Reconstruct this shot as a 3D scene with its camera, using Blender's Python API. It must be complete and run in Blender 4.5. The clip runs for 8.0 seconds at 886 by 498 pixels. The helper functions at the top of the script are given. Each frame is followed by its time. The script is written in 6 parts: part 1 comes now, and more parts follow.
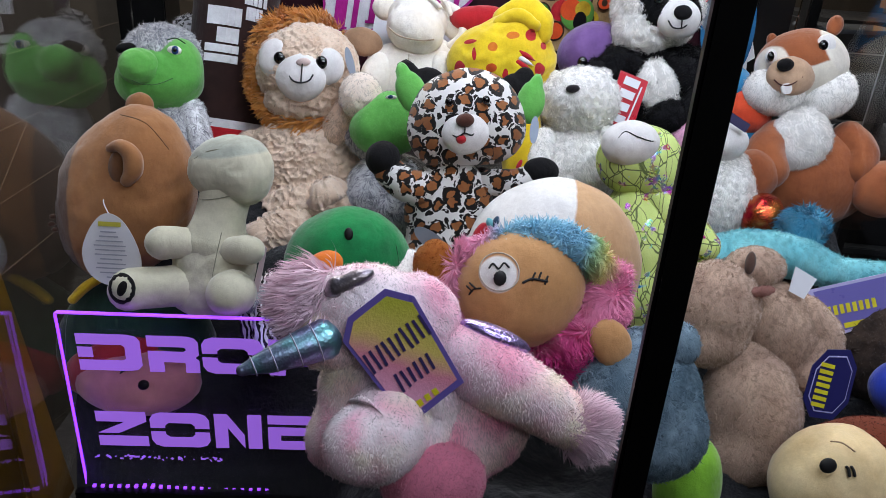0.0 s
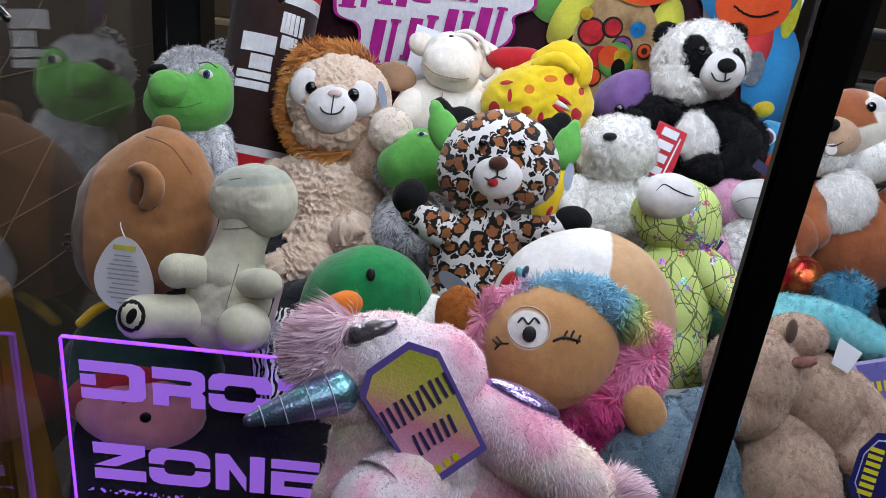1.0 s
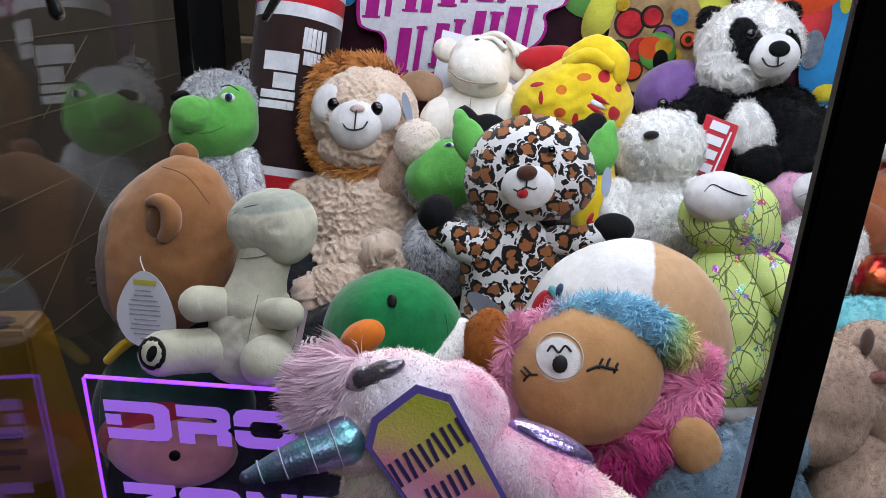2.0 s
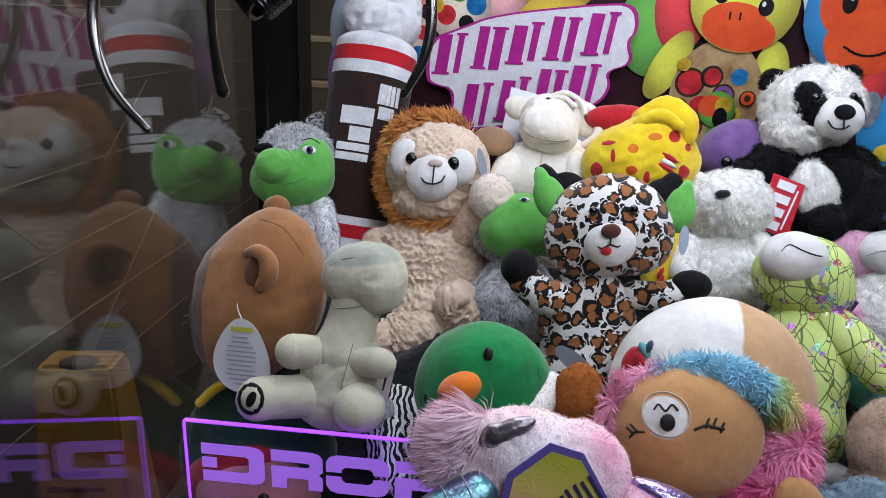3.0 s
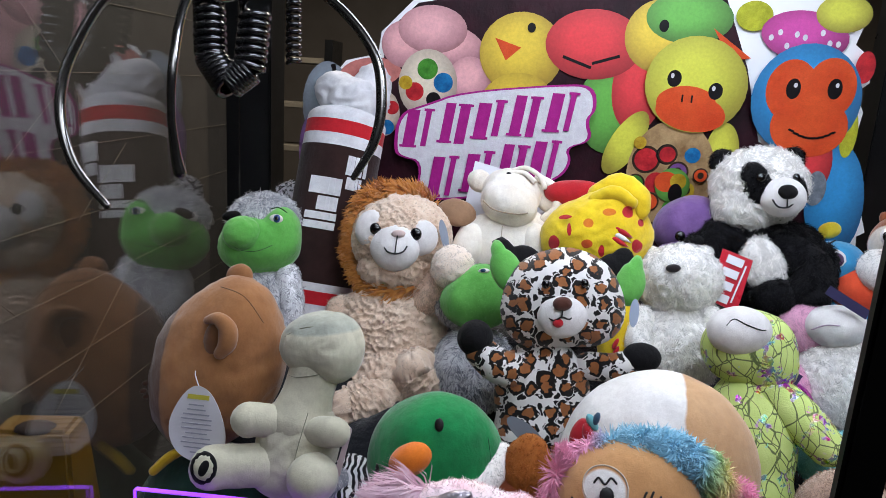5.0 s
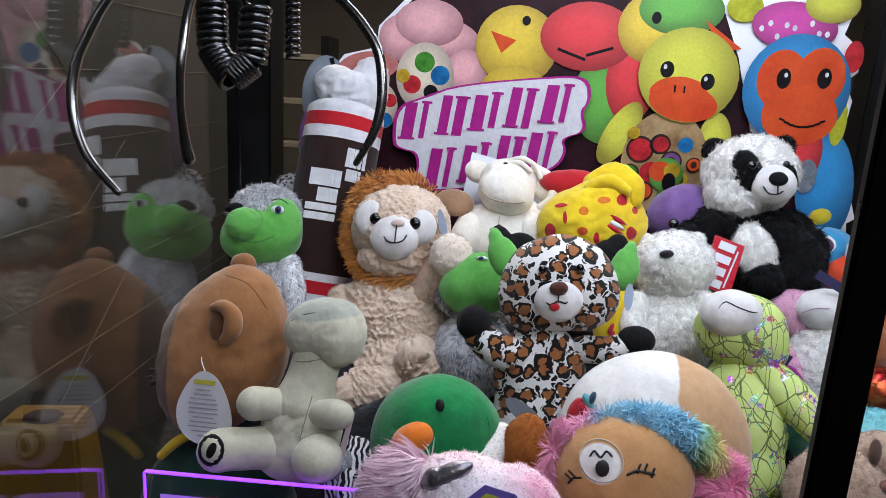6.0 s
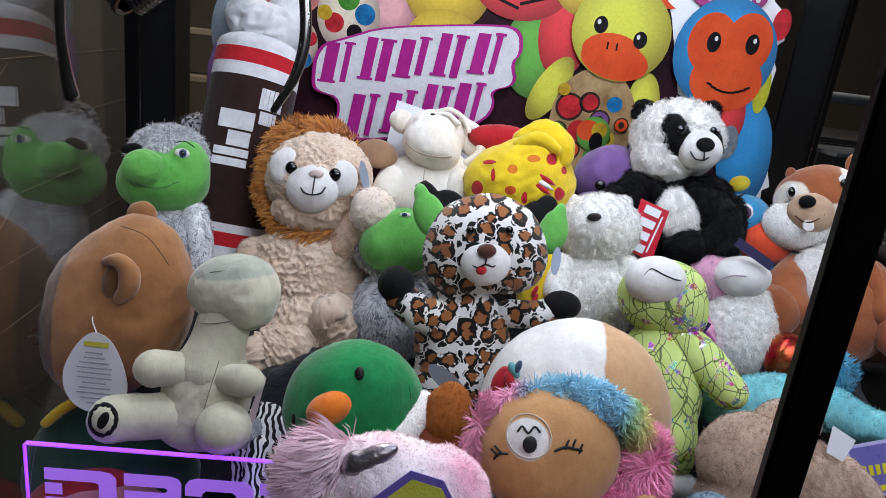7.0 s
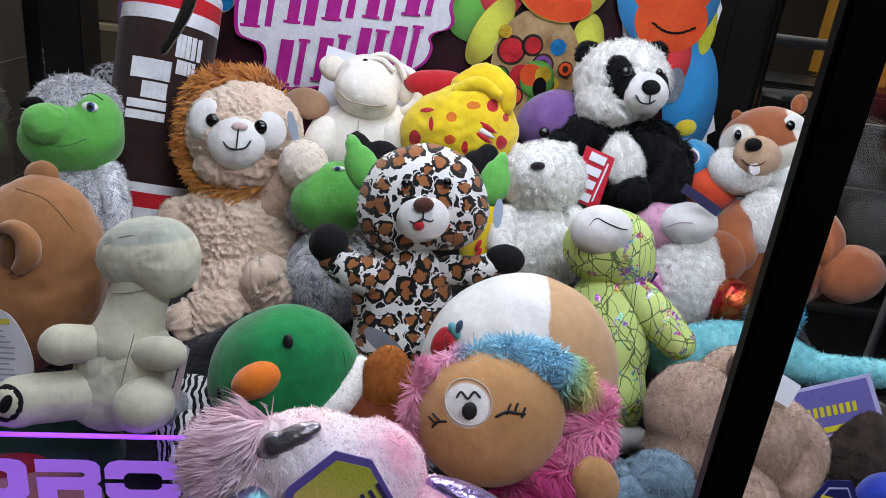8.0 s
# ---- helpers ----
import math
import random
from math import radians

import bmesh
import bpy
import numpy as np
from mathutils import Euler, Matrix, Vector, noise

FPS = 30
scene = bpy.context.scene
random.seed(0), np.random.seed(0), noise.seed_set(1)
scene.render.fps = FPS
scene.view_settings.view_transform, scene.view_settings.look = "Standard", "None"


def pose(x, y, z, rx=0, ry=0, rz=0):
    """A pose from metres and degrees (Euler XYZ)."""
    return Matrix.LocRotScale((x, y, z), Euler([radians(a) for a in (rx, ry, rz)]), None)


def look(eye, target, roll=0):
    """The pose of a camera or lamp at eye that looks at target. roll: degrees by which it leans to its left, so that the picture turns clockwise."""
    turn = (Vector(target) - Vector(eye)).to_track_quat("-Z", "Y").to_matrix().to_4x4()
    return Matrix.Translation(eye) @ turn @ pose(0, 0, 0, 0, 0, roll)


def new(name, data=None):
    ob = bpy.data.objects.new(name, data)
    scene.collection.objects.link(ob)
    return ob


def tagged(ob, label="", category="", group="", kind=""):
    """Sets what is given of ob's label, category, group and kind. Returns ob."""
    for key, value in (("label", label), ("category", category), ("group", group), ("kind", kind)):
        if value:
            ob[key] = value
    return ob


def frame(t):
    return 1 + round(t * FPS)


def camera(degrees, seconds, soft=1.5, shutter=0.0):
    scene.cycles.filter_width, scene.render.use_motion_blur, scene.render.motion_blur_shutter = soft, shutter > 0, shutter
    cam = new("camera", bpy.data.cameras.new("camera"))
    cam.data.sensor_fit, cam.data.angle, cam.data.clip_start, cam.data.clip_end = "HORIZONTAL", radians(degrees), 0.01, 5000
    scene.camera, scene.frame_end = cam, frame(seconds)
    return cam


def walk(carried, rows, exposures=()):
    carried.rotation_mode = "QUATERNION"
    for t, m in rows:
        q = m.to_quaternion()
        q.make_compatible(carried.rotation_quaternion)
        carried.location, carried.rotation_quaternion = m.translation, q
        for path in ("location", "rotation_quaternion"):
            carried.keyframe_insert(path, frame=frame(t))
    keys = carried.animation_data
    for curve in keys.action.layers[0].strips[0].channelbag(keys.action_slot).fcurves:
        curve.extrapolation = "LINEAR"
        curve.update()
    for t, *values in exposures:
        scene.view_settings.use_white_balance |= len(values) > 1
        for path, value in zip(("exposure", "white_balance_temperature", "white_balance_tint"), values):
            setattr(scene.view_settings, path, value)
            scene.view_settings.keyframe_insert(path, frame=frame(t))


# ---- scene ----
cam = camera(65.4, 8.0, soft=0.7)
PATH = [
    (0, (0.0352, -0.048, 1.5628), (0.148, 1.777, 0.7524), 3.8),
    (0.5, (0.0031, -0.058, 1.5609), (0.1473, 1.825, 0.9035), 6.9),
    (1, (0.0241, -0.01, 1.5592), (0.0859, 1.853, 0.8366), 6.8),
    (1.2, (0.068, 0.034, 1.5557), (0.0501, 1.892, 0.8138), 5.0),
    (2.3, (0.0454, 0.045, 1.5675), (-0.0702, 1.914, 0.8651), 1.9),
    (2.5, (0.0137, 0.027, 1.5766), (-0.0753, 1.915, 0.9203), 2.3),
    (3, (-0.021, 0.015, 1.5868), (-0.1851, 1.906, 0.9561), 2.5),
    (3.5, (-0.01, 0.008, 1.5874), (-0.1053, 1.92, 1.0074), 2.6),
    (4, (0.0062, 0.015, 1.5918), (-0.0588, 1.93, 1.0198), 3.9),
    (4.5, (0.0006, 0.006, 1.604), (-0.149, 1.929, 1.0719), 3.6),
    (4.7, (0.0087, 0.004, 1.6068), (-0.1076, 1.938, 1.1135), 3.6),
    (5.8, (0.0076, -0.025, 1.6038), (-0.1457, 1.92, 1.1659), 3.8),
    (6, (0.0085, -0.026, 1.5998), (-0.1069, 1.916, 1.1325), 3.2),
    (6.5, (0.0068, 0.001, 1.6078), (0.0848, 1.932, 1.0928), 5.7),
    (7, (-0.0055, 0.026, 1.5993), (0.1408, 1.93, 1.0058), 7.1),
    (7.5, (0.0025, 0.049, 1.6), (0.2198, 1.936, 0.975), 6.0),
    (8, (0.0181, 0.071, 1.5884), (0.3086, 1.92, 0.8829), 6.8),
]
walk(cam, [(t, look(eye, target, roll)) for t, eye, target, roll in PATH])

# ---- light ----
world = bpy.data.worlds.new("world")
world.use_nodes = True
world.node_tree.nodes["Background"].inputs[0].default_value = (0.6, 0.75, 1.0, 1)
world.node_tree.nodes["Background"].inputs[1].default_value = 0.02
scene.world = world
scene.view_settings.exposure = -0.08


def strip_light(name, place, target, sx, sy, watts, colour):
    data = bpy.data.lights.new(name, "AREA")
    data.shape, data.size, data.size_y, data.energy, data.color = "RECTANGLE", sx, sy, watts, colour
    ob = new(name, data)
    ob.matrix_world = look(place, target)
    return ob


# Cabinet strips, assumed under the machine's head and out of view.
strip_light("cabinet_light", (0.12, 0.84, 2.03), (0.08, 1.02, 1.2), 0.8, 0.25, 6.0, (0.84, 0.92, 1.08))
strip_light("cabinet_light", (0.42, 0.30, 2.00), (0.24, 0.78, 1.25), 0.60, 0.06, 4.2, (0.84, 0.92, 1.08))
# Added fill from an unseen lamp, brightens the toys' fronts.
strip_light("room_fill", (0.7, -1.0, 2.93), (0.35, 0.7, 1.2), 1.6, 0.7, 15, (0.90, 0.95, 1.05))
# Added fill over the room behind, lifts its dark walls.
strip_light("room_fill", (0.2, 2.8, 2.95), (0.2, 2.8, 0), 3.0, 1.2, 150, (1.0, 0.93, 0.82))


# ---- materials ----
def C(code):
    def lin(v):
        v = int(v, 16) / 255
        return v / 12.92 if v <= 0.04045 else ((v + 0.055) / 1.055) ** 2.4
    return (lin(code[0:2]), lin(code[2:4]), lin(code[4:6]), 1)


class Nodes:
    """Short hand for a node material."""
    def __init__(self, name):
        self.m = bpy.data.materials.new(name)
        self.m.use_nodes = True
        self.t = self.m.node_tree
        self.b = self.t.nodes["Principled BSDF"]

    def n(self, kind, ins=None, **props):
        node = self.t.nodes.new("ShaderNode" + kind)
        if "operation" in props:
            node.operation = props["operation"]
        if "data_type" in props:
            node.data_type, node.blend_type = props["data_type"], props["blend_type"]
        if "flat" in props:
            node.voronoi_dimensions = "2D"
        if "feature" in props:
            node.feature = props["feature"]
        for k, v in (ins or {}).items():
            if isinstance(v, bpy.types.NodeSocket):
                self.t.links.new(v, node.inputs[k])
            else:
                node.inputs[k].default_value = v
        return node

    def to(self, key, v):
        if isinstance(v, bpy.types.NodeSocket):
            self.t.links.new(v, self.b.inputs[key])
        else:
            self.b.inputs[key].default_value = v

    def where(self):
        return self.n("TexCoord").outputs["Object"]

    def noise(self, vec, scale, detail=3.0, rough=0.6):
        return self.n("TexNoise", {"Vector": vec, "Scale": scale, "Detail": detail, "Roughness": rough}).outputs["Fac"]

    def maths(self, op, a, b=0.0, c=0.0):
        return self.n("Math", {0: a, 1: b, 2: c}, operation=op).outputs[0]

    def span(self, v, lo, hi, a=0.0, b=1.0):
        return self.n("MapRange", {0: v, 1: lo, 2: hi, 3: a, 4: b}).outputs[0]

    def mix(self, fac, a, b, blend="MIX"):
        return self.n("Mix", {0: fac, 6: a, 7: b}, data_type="RGBA", blend_type=blend).outputs[2]

    def bump(self, height, strength=0.3, distance=0.002):
        self.to("Normal", self.n("Bump", {"Strength": strength, "Distance": distance, "Height": height}).outputs[0])

    def soften(self, colour, share):
        """Lets light through thin pile."""
        back = self.n("BsdfTranslucent", {0: colour}).outputs[0]
        both = self.n("MixShader", {0: share, 1: self.b.outputs[0], 2: back}).outputs[0]
        thin = self.n("MixShader", {0: 0.0, 1: both, 2: self.n("BsdfTransparent").outputs[0]}).outputs[0]
        self.t.links.new(thin, self.t.nodes["Material Output"].inputs[0])
        self.m["pile_mix"], self.m["pile_thin"] = both.node.name, thin.node.name

    def ball(self, vec, centre, radii, edge=0.06):
        """1 inside an ellipsoid of the thing's own space."""
        d = self.n("VectorMath", {0: vec, 1: centre}, operation="SUBTRACT").outputs[0]
        d = self.n("VectorMath", {0: d, 1: radii}, operation="DIVIDE").outputs[0]
        d = self.n("VectorMath", {0: d}, operation="LENGTH").outputs[1]
        return self.span(d, 1 + edge, 1 - edge)

    def side(self, vec, normal, offset, soft=0.0015):
        d = self.n("VectorMath", {0: vec, 1: normal}, operation="DOT_PRODUCT").outputs[1]
        return self.span(d, offset - soft, offset + soft)


def plush(name, colour, other=None, grain=900, pile=0.25, sheen=0.35, patch=22, regions=(), rough=0.9, seed=0):
    """Plush cloth: uneven dye, fine pile and a soft sheen. regions: (colour, kind, numbers...) of the thing's own space."""
    k = Nodes(name)
    p = k.where()
    a = C(colour)
    b = C(other) if other else (a[0] * 0.72, a[1] * 0.72, a[2] * 0.74, 1)
    big = k.noise(k.n("Mapping", {0: p, 1: (seed, 0.3 * seed, 0)}).outputs[0], patch, 4)
    col = k.mix(k.span(big, 0.35, 0.7), a, b)
    for r in regions:
        wob = k.n("TexNoise", {"Vector": p, "Scale": 60.0}).outputs["Color"]
        q = k.n("VectorMath", {0: wob, 1: (0.004, 0.004, 0.004), 2: p}, operation="MULTIPLY_ADD").outputs[0]
        mask = k.ball(q, r[2], r[3]) if r[1] == "ball" else k.side(q, r[2], r[3])
        c2 = C(r[0])
        col = k.mix(mask, col, k.mix(k.span(big, 0.35, 0.7), c2, (c2[0] * 0.8, c2[1] * 0.8, c2[2] * 0.8, 1)))
    hairy = any(w in name for w in ("fur", "mane", "hair"))
    brushed = k.noise(p, 75, 5, 0.7)
    col = k.mix(k.span(brushed, 0.35, 0.7, 0.0, 0.15 if hairy else 0.55), col, (0.74, 0.72, 0.72, 1), "MULTIPLY")
    fine = k.noise(p, grain, 2)
    col = k.mix(k.span(fine, 0.3, 0.7, 0.0, 0.3), col, (0.55, 0.5, 0.5, 1), "MULTIPLY")
    k.to("Base Color", col)
    k.to("Roughness", rough)
    k.to("Sheen Weight", (0.45 if sum(a[:3]) > 1.2 else 0.08) if hairy else sheen)
    k.to("Sheen Roughness", 0.5)
    if hairy:
        k.soften(col, 0.03)
    k.to("Specular IOR Level", 0.2)
    crease = k.noise(k.n("Mapping", {0: p, 1: (seed, 0, 0), 3: (1.0, 1.0, 0.6)}).outputs[0], 34, 3, 0.55)
    relief = k.maths("ADD", fine, k.maths("MULTIPLY", brushed, 2.2))
    k.bump(k.maths("ADD", relief, k.maths("MULTIPLY", crease, 0.0 if hairy else 12.0)), max(pile, 0.2), 0.0016)
    return k.m


def frosted(name, tip, root, share=0.5):
    """Two-tone fur: pale and dark hairs side by side over a dappled ground."""
    k = Nodes(name)
    p = k.where()
    each = k.n("NewGeometry").outputs["Random Per Island"]
    patch = k.noise(p, 70, 3)
    pick = k.maths("ADD", k.maths("MULTIPLY", each, 0.65), k.maths("MULTIPLY", patch, 0.7))
    col = k.mix(k.span(pick, share + 0.05, share + 0.3), C(tip), C(root))
    k.to("Base Color", col)
    k.to("Roughness", 0.85)
    k.to("Sheen Weight", 0.3)
    k.to("Specular IOR Level", 0.2)
    k.soften(col, 0.03)
    k.bump(k.noise(p, 700, 2), 0.4, 0.0015)
    return k.m


def tie_dye(name, colours, scale=11.0, seed=0.0):
    """Soft fur dyed in broad running patches."""
    k = Nodes(name)
    p = k.where()
    col = C(colours[0])
    for i, code in enumerate(colours[1:]):
        q = k.n("Mapping", {0: p, 1: (seed + 3.7 * i, 1.3 * i, 2.1 * i)}).outputs[0]
        col = k.mix(k.span(k.noise(q, scale * (1 + 0.25 * i), 2), 0.47, 0.62), col, C(code))
    fine = k.noise(p, 260, 3)
    col = k.mix(k.span(fine, 0.3, 0.7, 0, 0.10), col, (0.75, 0.68, 0.72, 1), "MULTIPLY")
    k.to("Base Color", col)
    k.to("Roughness", 0.85)
    k.to("Sheen Weight", 0.45)
    k.to("Specular IOR Level", 0.2)
    k.soften(col, 0.03)
    k.bump(k.maths("ADD", fine, k.maths("MULTIPLY", k.noise(p, 55, 3), 3.0)), 0.35, 0.002)
    return k.m


def plain(name, colour, rough=0.5, metal=0.0, grime=0.15, scale=40, bump=0.0, coat=0.0):
    k = Nodes(name)
    p = k.where()
    a = C(colour)
    f = k.noise(p, scale, 5)
    k.to("Base Color", k.mix(k.span(f, 0.3, 0.75, 0, grime), a, (a[0] * 0.4, a[1] * 0.4, a[2] * 0.4, 1)))
    k.to("Roughness", k.span(f, 0.3, 0.7, rough * 0.85, min(1.0, rough * 1.15)))
    k.to("Metallic", metal)
    k.to("Coat Weight", coat)
    if bump:
        k.bump(k.noise(p, scale * 6, 3), bump, 0.001)
    return k.m


def soft_print(code, x, z, rx, rz):
    """Printed picture of a stuffed shape: light in its middle, deeper towards its rim, with a napped texture."""
    k = Nodes("soft_print")
    p = k.where()
    a = C(code)
    n = k.noise(p, 190, 4, 0.7)
    wob = k.n("VectorMath", {0: k.n("TexNoise", {"Vector": p, "Scale": 45.0, "Detail": 3.0}).outputs["Color"], 1: (0.012, 0, 0.012), 2: p}, operation="MULTIPLY_ADD").outputs[0]
    f = k.ball(wob, (x - 0.1 * rx + 0.006, 0, z + 0.18 * rz + 0.006), (rx * 0.78, 5, rz * 0.78), 0.5)
    col = k.mix(f, (a[0] * 0.42, a[1] * 0.36, a[2] * 0.38, 1), a)
    k.to("Base Color", k.mix(k.span(n, 0.35, 0.7, 0, 0.4), col, (0.6, 0.58, 0.56, 1), "MULTIPLY"))
    k.to("Roughness", 0.45)
    return k.m


def glow(name, colour, strength):
    k = Nodes(name)
    k.to("Base Color", C(colour))
    k.to("Emission Color", C(colour))
    k.to("Emission Strength", strength)
    return k.m


def clear(name, tint=(1, 1, 1, 1), ior=1.45, rough=0.0):
    k = Nodes(name)
    k.to("Base Color", tint)
    k.to("Roughness", rough)
    k.to("IOR", ior)
    k.to("Transmission Weight", 1.0)
    return k.m


def leopard_cloth():
    k = Nodes("leopard_cloth")
    p = k.where()
    xyz = k.n("SeparateXYZ", {0: p})
    p = k.n("CombineXYZ", {0: xyz.outputs[0], 1: xyz.outputs[2], 2: k.maths("MULTIPLY", xyz.outputs[1], 0.2)}).outputs[0]
    wob = k.n("TexNoise", {"Vector": p, "Scale": 85.0, "Detail": 3.0}).outputs["Color"]
    q = k.n("VectorMath", {0: wob, 1: (0.017, 0.017, 0.017), 2: p}, operation="MULTIPLY_ADD").outputs[0]
    v = k.n("TexVoronoi", {"Vector": q, "Scale": 47.0, "Randomness": 0.62}, flat=True)
    d = v.outputs["Distance"]
    size = k.span(k.n("SeparateColor", {0: v.outputs["Color"]}).outputs[0], 0.0, 1.0, -0.05, 0.06)
    d = k.maths("ADD", d, size)
    gaps = k.noise(p, 105, 1)
    ring = k.maths("MULTIPLY", k.span(d, 0.25, 0.275), k.span(d, 0.50, 0.475))
    ring = k.maths("MULTIPLY", ring, k.span(gaps, 0.41, 0.44))
    heart = k.span(d, 0.36, 0.33)
    col = k.mix(k.noise(p, 30), C("e6e3e1"), C("d4d0ce"))
    v2 = k.n("TexVoronoi", {"Vector": q, "Scale": 64.0}, flat=True).outputs["Distance"]
    col = k.mix(k.maths("MULTIPLY", k.span(v2, 0.30, 0.27), k.span(d, 0.53, 0.56)), col, C("14100f"))
    col = k.mix(heart, col, k.mix(k.noise(p, 90), C("a86c3e"), C("7d4824")))
    col = k.mix(ring, col, C("120e0d"))
    k.to("Base Color", col)
    k.to("Roughness", 0.9)
    k.to("Sheen Weight", 0.25)
    k.to("Specular IOR Level", 0.2)
    k.bump(k.noise(p, 800, 2), 0.3, 0.0015)
    return k.m


def sequin_cloth():
    """Lime cloth with dark scribbles and strips of shining foil."""
    k = Nodes("sequin_cloth")
    p = k.where()
    wob = k.n("TexNoise", {"Vector": p, "Scale": 28.0}).outputs["Color"]
    q = k.n("VectorMath", {0: wob, 1: (0.012, 0.012, 0.012), 2: p}, operation="MULTIPLY_ADD").outputs[0]
    line = 0.0
    for scale, wide, turn in ((34.0, 0.022, 0.3), (27.0, 0.016, 1.2), (41.0, 0.018, 2.1)):
        r = k.n("Mapping", {0: q, 1: (turn, 0.2 * turn, 0.7), 2: (0.0, turn, 0.4), 3: (1.0, 1.0, 0.55)}).outputs[0]
        d = k.n("TexVoronoi", {"Vector": r, "Scale": scale}, feature="DISTANCE_TO_EDGE").outputs["Distance"]
        line = k.maths("MAXIMUM", line, k.span(d, wide, wide * 0.5))
    foil = k.maths("MULTIPLY", k.span(k.noise(p, 30, 2), 0.55, 0.58), k.span(k.noise(p, 160, 2), 0.46, 0.5))
    col = k.mix(k.noise(p, 35), C("dcea98"), C("bcd26a"))
    col = k.mix(k.maths("MULTIPLY", line, 0.85), col, C("3c4a2c"))
    hue = k.n("TexNoise", {"Vector": p, "Scale": 70.0}).outputs["Color"]
    shine = k.n("HueSaturation", {"Saturation": 2.0, "Value": 1.3, "Color": hue}).outputs[0]
    k.to("Base Color", k.mix(foil, col, shine))
    k.to("Metallic", k.maths("MULTIPLY", foil, 0.6))
    k.to("Roughness", k.span(foil, 0, 1, 0.85, 0.22))
    k.bump(k.noise(p, 500, 2), 0.35, 0.002)
    return k.m


def foil(name, a, b, scale=18, rough=0.25):
    """Iridescent metal cloth whose colour wanders between two dyes, with fine creases."""
    k = Nodes(name)
    p = k.where()
    n = k.noise(p, scale, 3)
    k.to("Base Color", k.mix(k.span(n, 0.38, 0.62), C(a), C(b)))
    k.to("Metallic", 0.85)
    k.to("Roughness", rough)
    cells = k.n("TexVoronoi", {"Vector": p, "Scale": 420.0}).outputs["Distance"]
    k.bump(k.maths("ADD", cells, k.maths("MULTIPLY", k.noise(p, 60), 2.0)), 0.2, 0.0012)
    return k.m


def bands(name, axis, stops, wobble=0.012, scale=25):
    """Dyed fur whose colour runs along an axis of the thing: stops are (metres, colour)."""
    k = Nodes(name)
    p = k.where()
    d = k.n("VectorMath", {0: p, 1: axis}, operation="DOT_PRODUCT").outputs[1]
    d = k.maths("ADD", d, k.maths("MULTIPLY", k.maths("SUBTRACT", k.noise(p, scale, 2), 0.5), wobble * 4))
    col = C(stops[0][1])
    for (m0, _), (m1, c1) in zip(stops, stops[1:]):
        col = k.mix(k.span(d, m0, m1), col, C(c1))
    fine = k.noise(p, 500, 2)
    col = k.mix(k.span(fine, 0.3, 0.7, 0, 0.25), col, (0.6, 0.5, 0.55, 1), "MULTIPLY")
    k.to("Base Color", col)
    k.to("Roughness", 0.85)
    k.to("Sheen Weight", 0.4 if "fur" in name else 0.0)
    k.soften(col, 0.03 if "fur" in name else 0.0)
    k.bump(fine, 0.3, 0.0015)
    return k.m


BLACK_PLUSH = plush("black_plush", "121113", pile=0.4, sheen=0.05)
BLACK_THREAD = plain("black_thread", "0c0b0c", 0.6)
EYE = plain("eye_plastic", "070608", 0.12, coat=0.6, grime=0.0)
WHITE_PLUSH = plush("white_plush", "f4f2ef", "e4e0de")
RED_PLUSH = plush("red_plush", "c8202c")
CARD_WHITE = plain("white_card", "e4e4ea", 0.35, grime=0.05)
INK_GREY = plain("grey_ink", "8e8e98", 0.5)
CLEAR = clear("window_glass", (0.97, 0.98, 0.98, 1), 1.4)


# ---- building of parts ----
def mesh_of(name, verts, tris, material, smooth=True):
    me = bpy.data.meshes.new(name)
    verts = np.asarray(verts, dtype=np.float32)
    tris = np.asarray(tris, dtype=np.int32)
    me.vertices.add(len(verts))
    me.vertices.foreach_set("co", verts.ravel())
    me.loops.add(tris.size)
    me.loops.foreach_set("vertex_index", tris.ravel())
    me.polygons.add(len(tris))
    me.polygons.foreach_set("loop_start", np.arange(0, tris.size, 3, dtype=np.int32))
    me.update(calc_edges=True)
    me.polygons.foreach_set("use_smooth", np.full(len(tris), smooth))
    me.materials.append(material)
    return me


def part(name, bm, material, parent, label="", smooth=False):
    """Links a bmesh as one mesh object under a thing or part."""
    me = bpy.data.meshes.new(name)
    bmesh.ops.recalc_face_normals(bm, faces=bm.faces)
    bm.to_mesh(me)
    bm.free()
    me.materials.append(material)
    if smooth:
        me.polygons.foreach_set("use_smooth", np.full(len(me.polygons), True))
    ob = new(name, me)
    ob.parent = parent
    return tagged(ob, label)


SPHERES = {}


def sphere(sub):
    if sub not in SPHERES:
        bm = bmesh.new()
        bmesh.ops.create_icosphere(bm, subdivisions=sub, radius=1)
        v = np.array([p.co[:] for p in bm.verts])
        f = np.array([[q.index for q in g.verts] for g in bm.faces])
        bm.free()
        SPHERES[sub] = (v / np.linalg.norm(v, axis=1)[:, None], f)
    return SPHERES[sub]


def vertex_normals(v, f):
    n = np.zeros_like(v)
    fn = np.cross(v[f[:, 1]] - v[f[:, 0]], v[f[:, 2]] - v[f[:, 0]])
    for i in range(3):
        np.add.at(n, f[:, i], fn)
    return n / np.maximum(np.linalg.norm(n, axis=1), 1e-12)[:, None]


def lumps(p, size, seed):
    """A cheap sum of waves as uneven stuffing, about -1 to 1."""
    r = np.random.RandomState(seed)
    s = np.zeros(len(p))
    for i in range(9):
        w = r.normal(size=3)
        w *= (0.7 + r.rand()) / (np.linalg.norm(w) * size) * 6.28
        s += np.sin(p @ w + r.rand() * 6.28)
    return s / 4.5


